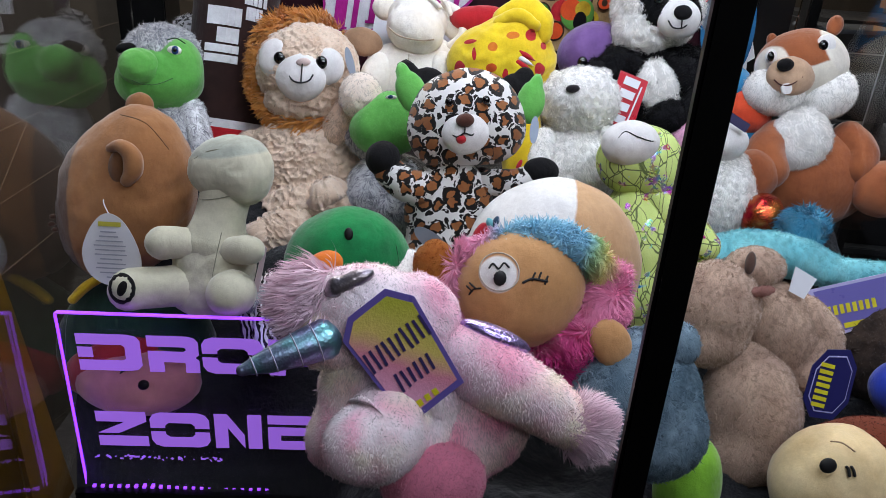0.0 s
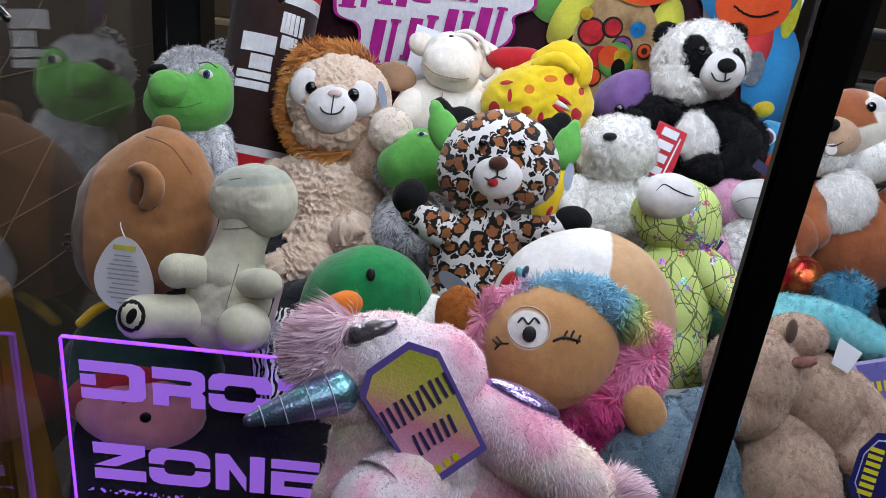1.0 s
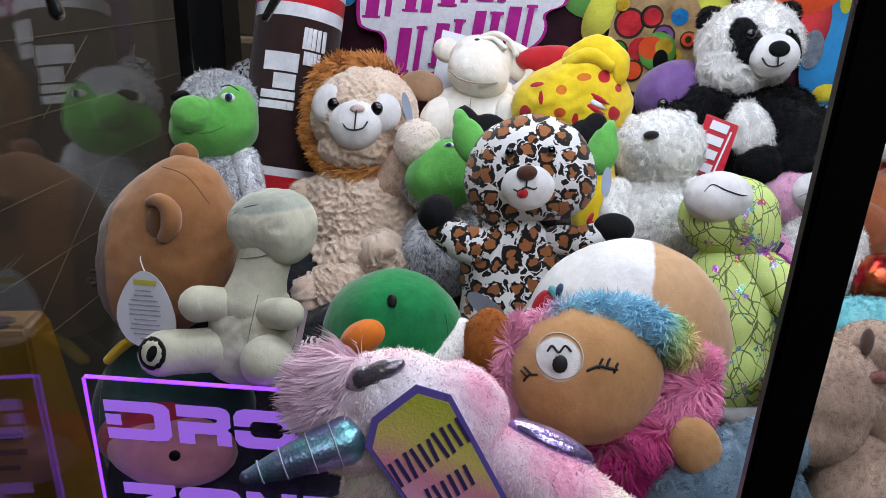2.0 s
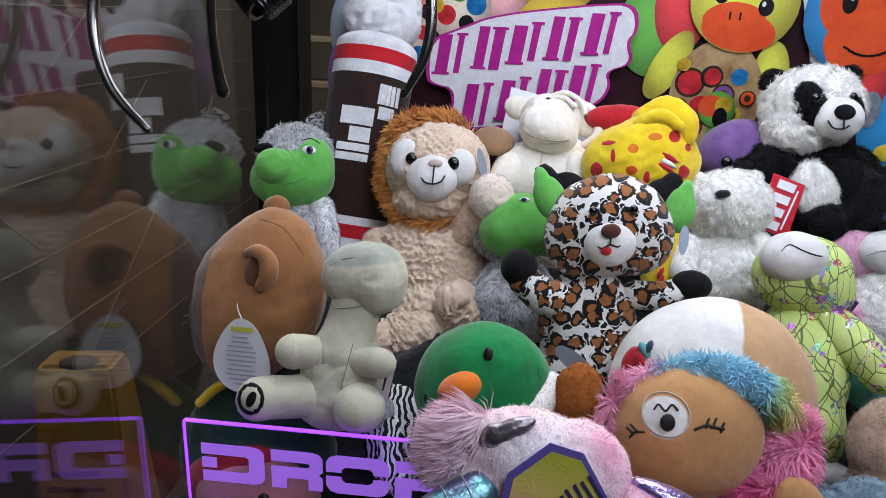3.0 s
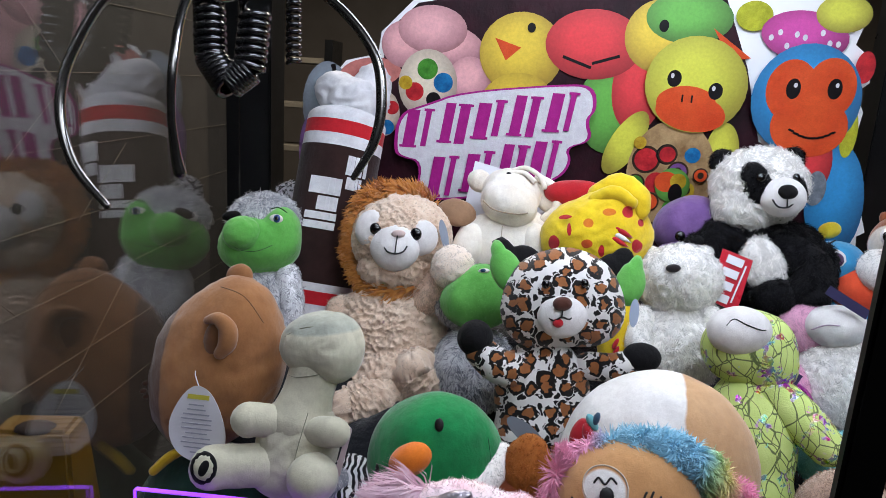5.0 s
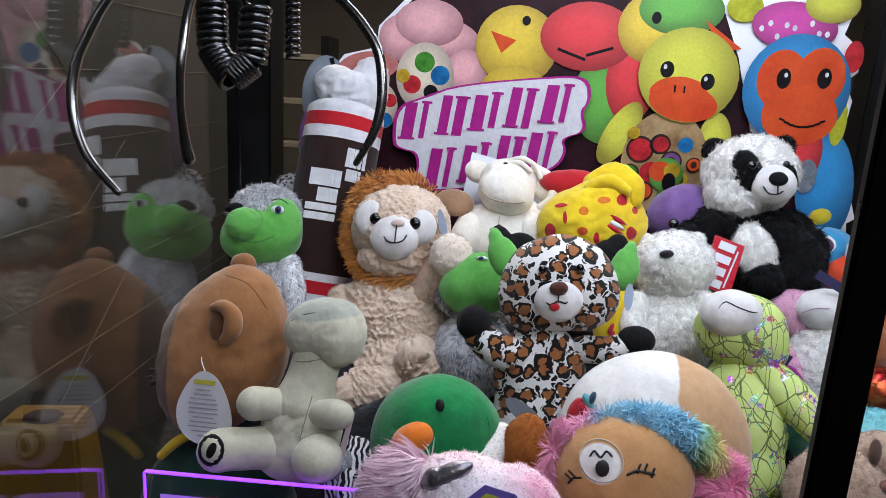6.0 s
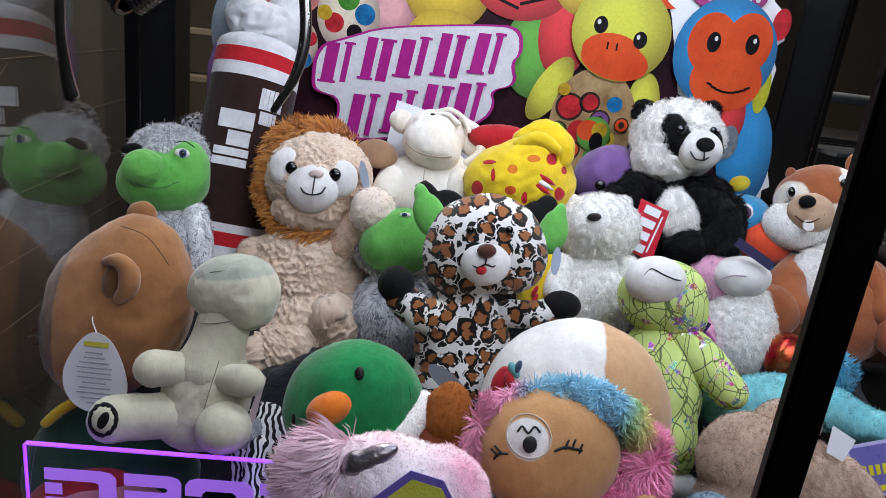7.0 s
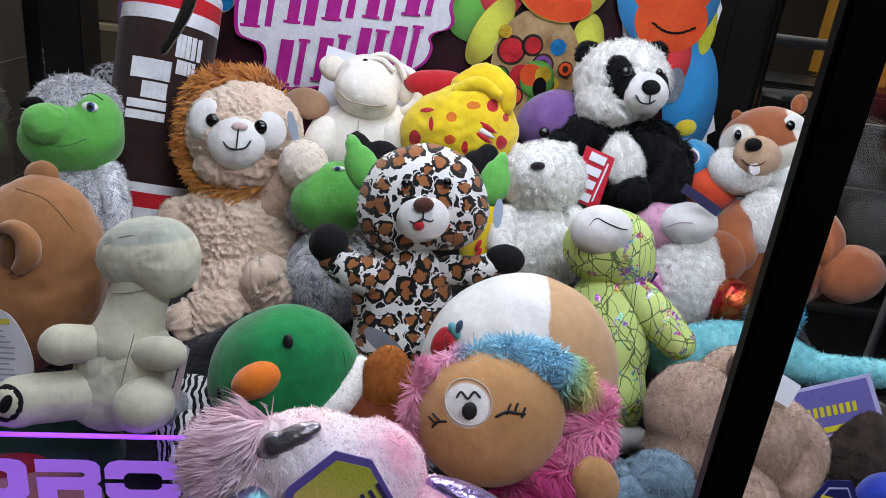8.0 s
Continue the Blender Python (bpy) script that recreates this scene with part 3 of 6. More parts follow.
limb(rail, "rail", [(-0.5, 1.55, 0, 0.018), (0, 1.55, 0, 0.018), (0.8, 1.55, 0, 0.018)], steel, uneven=0)
for k in (-0.4, 0.1, 0.6):
    limb(rail, "post", [(k, 0.02, 0, 0.016), (k, 0.8, 0, 0.016), (k, 1.54, 0, 0.016)], steel, uneven=0)

# ---- cut-out poster at the back ----
def print_ink(name, a, b=None, scale=60):
    def dim(code):
        return "".join("%02x" % int(int(code[i:i + 2], 16) * 0.94) for i in (0, 2, 4)) if code else None
    return plush(name, dim(a), dim(b), grain=600, pile=0.0, sheen=0.0, patch=scale, rough=0.45)
TONES = {}
def poster():
    t = thing("poster", (0.148, 1.235, 1.537), (0, 0, 0), "white-edged die-cut cardboard poster printed with bright plush animals", "poster")
    card(t, "board", [(-0.459, -0.2692), (-0.4875, -0.0959), (-0.4484, 0.053), (-0.4096, 0.1032), (-0.3528, 0.1179), (-0.3488, 0.1547), (-0.2916, 0.2138), (-0.0323, 0.2657), (0.1594, 0.2581), (0.262, 0.2504), (0.2919, 0.2711), (0.4315, 0.276), (0.4524, 0.2146), (0.4428, 0.1785), (0.4729, 0.1561), (0.4765, 0.1185), (0.458, 0.1023), (0.4754, 0.07), (0.4691, 0.0069), (0.454, -0.0086), (0.487, -0.0545), (0.5175, -0.1335), (0.5045, -0.1421), (0.5133, -0.2009)], 0, plain("poster_white", "f0f0f2", 0.4, grime=0.04), 0.004)
    card(t, "print_ground", [(-0.4487, -0.2683), (-0.4775, -0.095), (-0.4405, 0.0444), (-0.4045, 0.0945), (-0.3429, 0.1115), (-0.3394, 0.1556), (-0.2864, 0.2055), (-0.0312, 0.257), (0.2177, 0.255), (0.2743, 0.1322), (0.3124, 0.01), (0.3907, -0.0227), (0.4501, -0.058), (0.4898, -0.1921)], -0.0006, print_ink("plum_print", "3a1420", "1d0a12", 12), 0.0005)
    level = [0]
    def shape(points, mat, rounding=0):
        if len(points) == 28 and mat.name in TONES:
            us, ws = [p[0] for p in points], [p[1] for p in points]
            if max(us) - min(us) > 0.04:
                mat = soft_print(TONES[mat.name], (max(us) + min(us)) / 2, (max(ws) + min(ws)) / 2, (max(us) - min(us)) / 2, (max(ws) - min(ws)) / 2)
        level[0] += 1
        return card(t, "print", points, -0.0008 - 0.00012 * level[0], mat, 0.0001, rounding)
    pink, yel, lime, red = print_ink("pink_print", "e7a3a8", "c97f88"), print_ink("yellow_print", "e3c23a", "b58f1e"), print_ink("lime_print", "cfd23c", "a3a824"), print_ink("red_print", "e0333a", "a81d28")
    blue, orange, green = print_ink("blue_print", "1f86c4", "125a94"), print_ink("orange_print", "f4602e", "e04a22", 14), print_ink("green_print", "58a83c", "357a26")
    cream, black, purple = print_ink("cream_print", "e2d3bc", "c2b096"), print_ink("black_print", "120d10"), print_ink("purple_print", "8a5aa0")
    white, magenta, grey = print_ink("white_print", "f3f3f6", "ecebf2"), print_ink("magenta_print", "c22a96", "b0208a"), print_ink("grey_print", "8e98a2", "6a737c")
    for m, code in ((pink, "eeb0b4"), (yel, "e8c840"), (lime, "d8d84a"), (red, "e43a40"), (blue, "2a92d0"), (green, "68b448"), (cream, "eadcc4"), (magenta, "d44aa4"), (grey, "98a4ae"), (purple, "9468aa")):
        TONES[m.name] = code
    # zebra and elephant
    shape(oval(-0.441, 0.0254, 0.0448, 0.0746), grey); [shape(bar(-0.428, 0.0783, 0.003, 0.0179, 10 * q - 20), black) for q in range(2)]; shape(oval(-0.4464, 0.0485, 0.004, 0.0179, 8), black); shape(oval(-0.4215, 0.0556, 0.004, 0.0199, -8), black); shape(oval(-0.4634, -0.0589, 0.0279, 0.0697), purple)
    shape(oval(-0.3657, 0.0843, 0.0547, 0.0259, -8), print_ink("salmon_print", "e08a80")); shape(oval(-0.306, 0.1362, 0.0418, 0.0398), pink); shape(oval(-0.2295, 0.1391, 0.0617, 0.0338, 10), pink); shape(oval(-0.26, 0.1634, 0.0597, 0.0398), pink); shape(oval(-0.1913, 0.0825, 0.0378, 0.0398), pink)
    shape(oval(-0.2634, 0.0709, 0.0517, 0.0597), cream)
    shape(oval(-0.3383, 0.0162, 0.0279, 0.0398), cream)
    for (x, z), r, m in (((-0.2651, 0.0969), 0.0179, green), ((-0.2365, 0.0753), 0.0169, blue), ((-0.2859, 0.0574), 0.0159, red), ((-0.252, 0.0455), 0.0129, black), ((-0.3242, 0.0271), 0.0119, red), ((-0.3023, 0.0718), 0.0119, yel), ((-0.3322, -0.0074), 0.0129, blue)):
        shape(oval(x, z, r, r), m)
    # chick, red bird, lime dinosaur
    shape(oval(-0.1055, 0.1327, 0.0716, 0.0677), yel); shape(oval(-0.1039, 0.0387, 0.0677, 0.0617), yel); shape([(-0.1522, 0.1557), (-0.1065, 0.1419), (-0.1314, 0.1191)], orange)
    shape(oval(0.0495, 0.0437, 0.0517, 0.0716, -10), green); shape(oval(0.0982, 0.0868, 0.0448, 0.0746), red); shape(oval(0.0153, 0.1537, 0.0816, 0.0577), red)
    shape(oval(0.1245, 0.1735, 0.0597, 0.0597), yel); shape(oval(0.1682, 0.2052, 0.0716, 0.0418), green); shape([(0.2095, 0.191), (0.2766, 0.1465), (0.243, 0.1405)], orange)
    shape(bar(-0.0101, 0.1234, 0.0259, 0.0025, 18), black); shape(bar(0.038, 0.13, 0.0239, 0.0025, -18), black)
    shape(oval(0.1278, 0.1903, 0.008, 0.01), black); shape(oval(-0.0916, 0.1753, 0.007, 0.008), black)
    shape(oval(0.272, 0.214, 0.03, 0.024, 0, 24), lime)
    # strawberry hat
    shape(oval(0.3577, 0.187, 0.0716, 0.0398, 5), magenta); shape(oval(0.4137, 0.2246, 0.0448, 0.0299), lime)
    for k in range(9):
        shape(oval(0.3577, 0.187, 0.001, 0.001), white)
        shape(oval((0.3035, 0.1817)[0] + 0.0135 * k, (0.3035, 0.1817)[1] + 0.012 * math.sin(k * 2.3), 0.004, 0.005), white)
    # duck
    shape(oval(0.0865, -0.0066, 0.0259, 0.0617, 28), lime); shape(oval(0.2515, -0.0208, 0.0299, 0.0597), lime); shape(oval(0.1698, -0.0538, 0.0756, 0.0916), print_ink("tan_print", "c8a878", "8e6c46", 30))
    spots = (((0.1257, -0.0327), 0.0219, red), ((0.1597, -0.0215), 0.0199, black), ((0.1607, -0.0214), 0.0149, red), ((0.2033, -0.0203), 0.0149, blue), ((0.1816, -0.0506), 0.0169, purple), ((0.1468, -0.0712), 0.0199, red), ((0.1114, -0.0746), 0.0149, green), ((0.2, -0.0816), 0.0159, yel), ((0.1386, -0.1059), 0.0159, orange), ((0.1793, -0.1145), 0.0179, green), ((0.2212, -0.054), 0.0119, orange), ((0.1114, -0.0042), 0.0119, yel))
    halo = print_ink("umber_print", "4a3426", "2c1e18")
    for k, ((x, z), r, m) in enumerate(spots):
        if k % 2 == 0:
            shape(oval(x, z, r * 1.12, r * 1.1, 0, 24), halo)
        shape(oval(x, z, r * 0.92, r * 0.9, 0, 24), m)
        if k % 3 == 1:
            shape(oval(x, z, r * 0.45, r * 0.5, 0, 20), halo)
    shape(oval(0.1919, 0.0977, 0.0856, 0.0796, 12), lime); shape(oval(0.1884, 0.0522, 0.0597, 0.0318, 8), orange); shape(oval(0.1788, 0.0677, 0.0498, 0.0279), orange)
    shape(oval(0.1547, 0.1065, 0.0119, 0.0139), black); shape(oval(0.2252, 0.0895, 0.0119, 0.0139), black); shape(oval(0.151, 0.1109, 0.003, 0.004), white); shape(oval(0.2214, 0.0939, 0.003, 0.004), white)
    shape(bar(0.1717, 0.0748, 0.0015, 0.006), black); shape(bar(0.1877, 0.0744, 0.0015, 0.006), black)
    shape(oval(0.175, -0.0737, 0.0299, 0.0299), green); shape(oval(0.1639, -0.0686, 0.0199, 0.0179), orange); shape(oval(0.1842, -0.0667, 0.0139, 0.0139), yel); shape(oval(0.1813, -0.0874, 0.0119, 0.0169), black)
    # monkey
    shape(oval(0.4494, -0.0788, 0.0498, 0.0995, -8), blue); shape(oval(0.3958, -0.0222, 0.0398, 0.0597), red); shape(oval(0.4589, 0.1425, 0.0159, 0.0259), red); shape(oval(0.453, 0.0333, 0.0139, 0.0398), lime)
    shape(oval(0.3738, 0.0845, 0.0896, 0.0916), blue); shape(oval(0.3476, 0.0994, 0.0418, 0.0498), orange); shape(oval(0.4098, 0.1053, 0.0418, 0.0498), orange); shape(oval(0.3857, 0.0417, 0.0637, 0.0517), orange)
    for x, z in ((0.3502, 0.1015), (0.4169, 0.1051)):
        shape(oval(x, z, 0.0119, 0.0169), black)
        shape(oval(x + 0.003, z + 0.006, 0.003, 0.004), white)
    for k in range(9):
        a = (k - 4) / 4
        shape(bar((0.3917, 0.0225)[0] + 0.0338 * a, (0.3917, 0.0225)[1] + 0.0109 * a * a, 0.005, 0.0018, -20 * a), black)
    shape(oval(0.4143, -0.0614, 0.0179, 0.0299), grey)
    # brand plate as plain shapes
    edge = [(-0.3175, -0.045), (-0.313, 0.0186), (-0.2613, 0.0379), (-0.2043, 0.0624), (-0.0301, 0.0858), (0.0229, 0.0872), (0.0321, 0.0469), (0.0164, 0.0289), (0.031, -0.0069), (-0.0136, -0.021), (-0.0016, -0.0448), (-0.0192, -0.0767), (-0.0896, -0.1047), (-0.2298, -0.1323), (-0.2749, -0.1243), (-0.2666, -0.063), (-0.3069, -0.0569)]
    shape(edge, magenta, 2)
    c = Vector((-0.1432, -0.0186))
    shape([tuple(c + (Vector(q) - c) * 0.965) for q in edge], white, 2)
    def glyph(kind, x, z, w, h):
        """Two plain slanted strokes, one thick and one thin."""
        lean = 0.14 * h
        def stem(u, half, lo=-1.0, hi=1.0):
            shape([(x + u * w - half * w + lean * lo, z + lo * h), (x + u * w + half * w + lean * lo, z + lo * h), (x + u * w + half * w + lean * hi, z + hi * h), (x + u * w - half * w + lean * hi, z + hi * h)], magenta)
        thick, thin, cut = ((0.17, 0.05, 0.9), (0.14, 0.09, 1.0), (0.18, 0.06, 0.8), (0.15, 0.07, 1.0))[kind % 4]
        stem(-0.22, thick, -1.0, cut)
        stem(0.20, thin * 1.6, -cut, 1.0)
        shape(bar(x - 0.22 * w - lean, z - 0.93 * h, (thick + 0.07) * w, 0.06 * h, 0), magenta)
        shape(bar(x + 0.20 * w + lean, z + 0.93 * h, (thin * 1.6 + 0.07) * w, 0.06 * h, 0), magenta)
    for k, (x, z) in enumerate(((-0.2733, -0.0046), (-0.2099, 0.0073), (-0.1494, 0.0179), (-0.0889, 0.0276), (-0.0265, 0.0384))):
        glyph(k, x, z, 0.062, 0.0348)
    for k, (x, z) in zip((4, 2, 3, 4), ((-0.2249, -0.0861), (-0.1635, -0.0732), (-0.1042, -0.0595), (-0.0489, -0.0473))):
        glyph(k, x, z, 0.060, 0.0378)
    return t
poster()

# ---- claw ----
CHROME = plain("dark_chrome", "8a8886", 0.16, 0.95, scale=30)
COIL = plain("black_coil", "0b0b0d", 0.22, coat=0.5)
def claw():
    t = thing("claw", (-0.221, 0.578, 1.702), (-15.5, -3.5, 5.4), "three-pronged dark chrome grabbing claw hanging above the toys", "claw")
    limb(t, "hub", [(0, 0.0177, 0, 0.0199), (0, -0.0133, 0, 0.0265), (0, -0.0243, 0, 0.0177)], CHROME, uneven=0)
    limb(t, "cable", [(0, 0.0177, 0, 0.0022), (-0.0033, 0.268, 0.0265, 0.0022), (-0.0061, 0.487, 0.0531, 0.0022)], COIL, uneven=0)
    limb(t, "prong", [(-0.0155, -0.0133, 0, 0.004), (-0.084, -0.031, 0, 0.004), (-0.1194, -0.084, 0, 0.0044), (-0.1282, -0.1282, 0, 0.0044), (-0.1172, -0.1725, 0, 0.004), (-0.0902, -0.2061, 0, 0.0031)], CHROME, uneven=0, label="curved dark chrome prong")
    limb(t, "prong", [(0.0143, -0.0112, 0.0044, 0.004), (0.0789, -0.0335, 0.0044, 0.004), (0.119, -0.0781, 0.0044, 0.0044), (0.1271, -0.1182, 0.0044, 0.0044), (0.1213, -0.1539, 0.0044, 0.004), (0.1048, -0.1833, 0.0044, 0.0027)], CHROME, uneven=0, label="curved dark chrome prong")
    limb(t, "prong", [(-0.0004, -0.0237, -0.0133, 0.0035), (-0.0148, -0.0561, -0.0398, 0.0035), (-0.0209, -0.108, -0.0486, 0.0035), (-0.0234, -0.1432, -0.0442, 0.0031), (-0.0233, -0.17, -0.0354, 0.004), (-0.0216, -0.1842, -0.031, 0.0049)], CHROME, uneven=0, label="bright chrome prong with a flat tip")
claw()
def coil(name_at, path, wide, wire, turns, label):
    place, turn = name_at
    t = thing("coiled_cable", place, turn, label, "cable")
    p = np.array(path)
    n = turns * 12
    q = np.stack([np.interp(np.linspace(0, 1, n), np.linspace(0, 1, len(p)), p[:, i]) for i in range(3)], 1)
    for _ in range(30):
        q[1:-1] = 0.25 * q[:-2] + 0.5 * q[1:-1] + 0.25 * q[2:]
    tan = np.gradient(q, axis=0)
    tan /= np.linalg.norm(tan, axis=1)[:, None]
    depth = np.array([0, 0, 1.0])
    side = np.cross(tan, depth)
    a = np.arange(n) * 2 * math.pi / 12
    q = q + wide * (np.cos(a)[:, None] * side + np.sin(a)[:, None] * depth)
    limb(t, "coil", [(*c, wire) for c in q], COIL, sides=6, steps=1, uneven=0)
coil(((-0.312, 0.821, 1.630), (-15.5, -3.5, 5.4)), [(-0.0229, 0.3013, 0), (-0.0249, 0.1572, 0), (-0.0229, 0.0524, 0), (-0.021, -0.0066, 0), (0, -0.0393, 0), (0.0249, -0.0197, 0), (0.0306, 0.0471, 0.0033), (0.0311, 0.306, 0.0066)], 0.0157, 0.0046, 46, "glossy black coiled cable loop hanging from the carriage")
coil(((-0.299, 1.042, 1.674), (-15.5, -3.5, 5.4)), [(0, 0.3439, 0), (0, 0.1638, 0), (0, -0.0508, 0)], 0.009, 0.0037, 40, "thin black coiled cable hanging straight")

# ---- lit sign over the chute ----
SIGN_GLOW = glow("edge_glow", "9a48ff", 1.25)
LETTER_GLOW = glow("letter_glow", "a06ae6", 0.62)
ACRYLIC = clear("acrylic", (0.93, 0.92, 0.98, 1), 1.2)
def sign():
    t = thing("drop_zone_sign", (-0.230, 0.645, 0.909), (0, 0, 0), "clear acrylic drop zone sign glowing purple at its edges", "sign")
    top_l, top_r, low = (-0.124, 0.2469), (0.1843, 0.2409), (-0.1304, -0.0018)
    w0, w1, z1, z0 = top_l[0], 0.5 * (top_r[0] + top_r[0]), top_l[1], (-0.1304, -0.0018)[1]
    p = box(t, "panel", (w0, 0, z0), (w1, 0.006, z1), ACRYLIC, "clear acrylic panel")
    p.visible_shadow = False
    box(t, "edge", (w0, 0, z1), (w1, 0.006, z1 + 0.0013), SIGN_GLOW, "glowing top edge")
    box(t, "edge", (w0 - 0.0013, 0, z0), (w0, 0.006, z1), SIGN_GLOW, "glowing side edge")
    for k in range(26):
        box(t, "led", (w0 + 0.008 + k * 0.0103, -0.003, z0 - 0.001), (w0 + 0.012 + k * 0.0103, 0.004, z0 + 0.002), SIGN_GLOW)
    box(t, "base", (w0 - 0.01, -0.012, z0 - 0.02), (w1 + 0.02, 0.016, z0 - 0.0015), METAL_BLACK, "black lamp base of the sign")
    # wide stencil capitals, drawn in a unit square as pieces that meet at cuts
    BOW = [(0.0, 0.71), (0.0, 1.0), (0.80, 1.0), (0.93, 0.96), (1.0, 0.84), (1.0, 0.16), (0.93, 0.04), (0.80, 0.0), (0.0, 0.0), (0.0, 0.29), (0.70, 0.29), (0.75, 0.34), (0.75, 0.66), (0.70, 0.71)]
    ARCH = [(0.0, 0.55), (0.0, 0.80), (0.06, 0.94), (0.18, 1.0), (0.82, 1.0), (0.94, 0.94), (1.0, 0.80), (1.0, 0.55), (0.75, 0.55), (0.75, 0.62), (0.69, 0.70), (0.31, 0.70), (0.25, 0.62), (0.25, 0.55)]
    HEAD = [(0.0, 0.70), (0.0, 1.0), (0.80, 1.0), (0.94, 0.95), (1.0, 0.84), (1.0, 0.50), (0.93, 0.42), (1.0, 0.34), (1.0, 0.0), (0.72, 0.0), (0.72, 0.28), (0.30, 0.28), (0.30, 0.0), (0.0, 0.0), (0.0, 0.58), (0.70, 0.58), (0.75, 0.62), (0.75, 0.67), (0.70, 0.70)]
    FORMS = {
        "D": [BOW, [(0.0, 0.36), (0.0, 0.64), (0.24, 0.64), (0.24, 0.36)]],
        "O": [ARCH, [(x, 1 - z) for x, z in ARCH]],
        "R": [HEAD],
        "P": [HEAD[:6] + [(0.94, 0.34), (0.80, 0.28)] + HEAD[11:]],
        "Z": [[(0.0, 0.70), (0.0, 1.0), (1.0, 1.0), (1.0, 0.72), (0.42, 0.37), (0.0, 0.37), (0.56, 0.70)], [(0.0, 0.0), (0.0, 0.30), (1.0, 0.30), (1.0, 0.0)]],
        "N": [[(0.0, 0.0), (0.0, 1.0), (0.28, 1.0), (0.63, 0.40), (0.63, 0.0), (0.28, 0.60), (0.28, 0.0)], [(0.70, 0.0), (0.70, 1.0), (1.0, 1.0), (1.0, 0.0)]],
        "E": [[(0.0, 0.74), (0.0, 1.0), (1.0, 1.0), (1.0, 0.74)], [(0.0, 0.0), (0.0, 0.66), (1.0, 0.66), (1.0, 0.42), (0.28, 0.42), (0.28, 0.26), (1.0, 0.26), (1.0, 0.0)]],
    }
    def letter(ch, x0, x1, zb, zt):
        bm = bmesh.new()
        for form in FORMS[ch]:
            bm.faces.new([bm.verts.new((x0 + u * (x1 - x0), -0.0012, zb + w * (zt - zb))) for u, w in form])
        bm.normal_update()
        bmesh.ops.triangulate(bm, faces=bm.faces[:])
        part("letter", bm, LETTER_GLOW, t, "glowing stencil letter " + ch)
    zt, zb = (-0.0311, 0.2233)[1], (-0.0367, 0.1739)[1]
    for ch, x0, x1 in (("D", (-0.1052, 0.1992)[0], (-0.0335, 0.202)[0]), ("R", (-0.0258, 0.2023)[0], (0.0323, 0.2045)[0]), ("O", (0.0361, 0.2047)[0], (0.1063, 0.2074)[0]), ("P", (0.1128, 0.2076)[0], (0.1756, 0.2101)[0])):
        letter(ch, x0, x1, zb, zt)
    zt, zb = (0.0102, 0.1154)[1], (0.0056, 0.0637)[1]
    for ch, x0, x1 in (("Z", (-0.0979, 0.0864)[0], (-0.0383, 0.0883)[0]), ("O", (-0.0343, 0.0885)[0], (0.0366, 0.0908)[0]), ("N", (0.0428, 0.091)[0], (0.0998, 0.0929)[0]), ("E", (0.1074, 0.0931)[0], (0.1634, 0.0949)[0])):
        letter(ch, x0, x1, zb, zt)
    for k in range(40):
        x = random.uniform(0, 0.16) ** 1.0
        card(t, "scratch", bar((-0.1049, 0.0461)[0] + x, (-0.1051, 0.0443)[1] + random.uniform(-0.002, 0.004), random.uniform(0.0006, 0.003), random.uniform(0.0004, 0.0016), random.uniform(-50, 50)), -0.0012, LETTER_GLOW, 0.0003)
    return t
sign()

# ---- the toys ----
ROSE_FUR = plush("rose_tan_fur", "f2dcc6", "e0c0a4", pile=0.5)
CREAM = plush("cream_plush", "fbf5ea", "efe4d2")
GREEN_FACE = plush("leaf_green_plush", "74c65e", "5cae4a", grain=700)
GREY_FUR = frosted("silver_grey_fur", "f8f8fa", "8c8d96", 0.62)
WHITE_FUR = plush("white_fur", "fffefb", "fbf8f2")

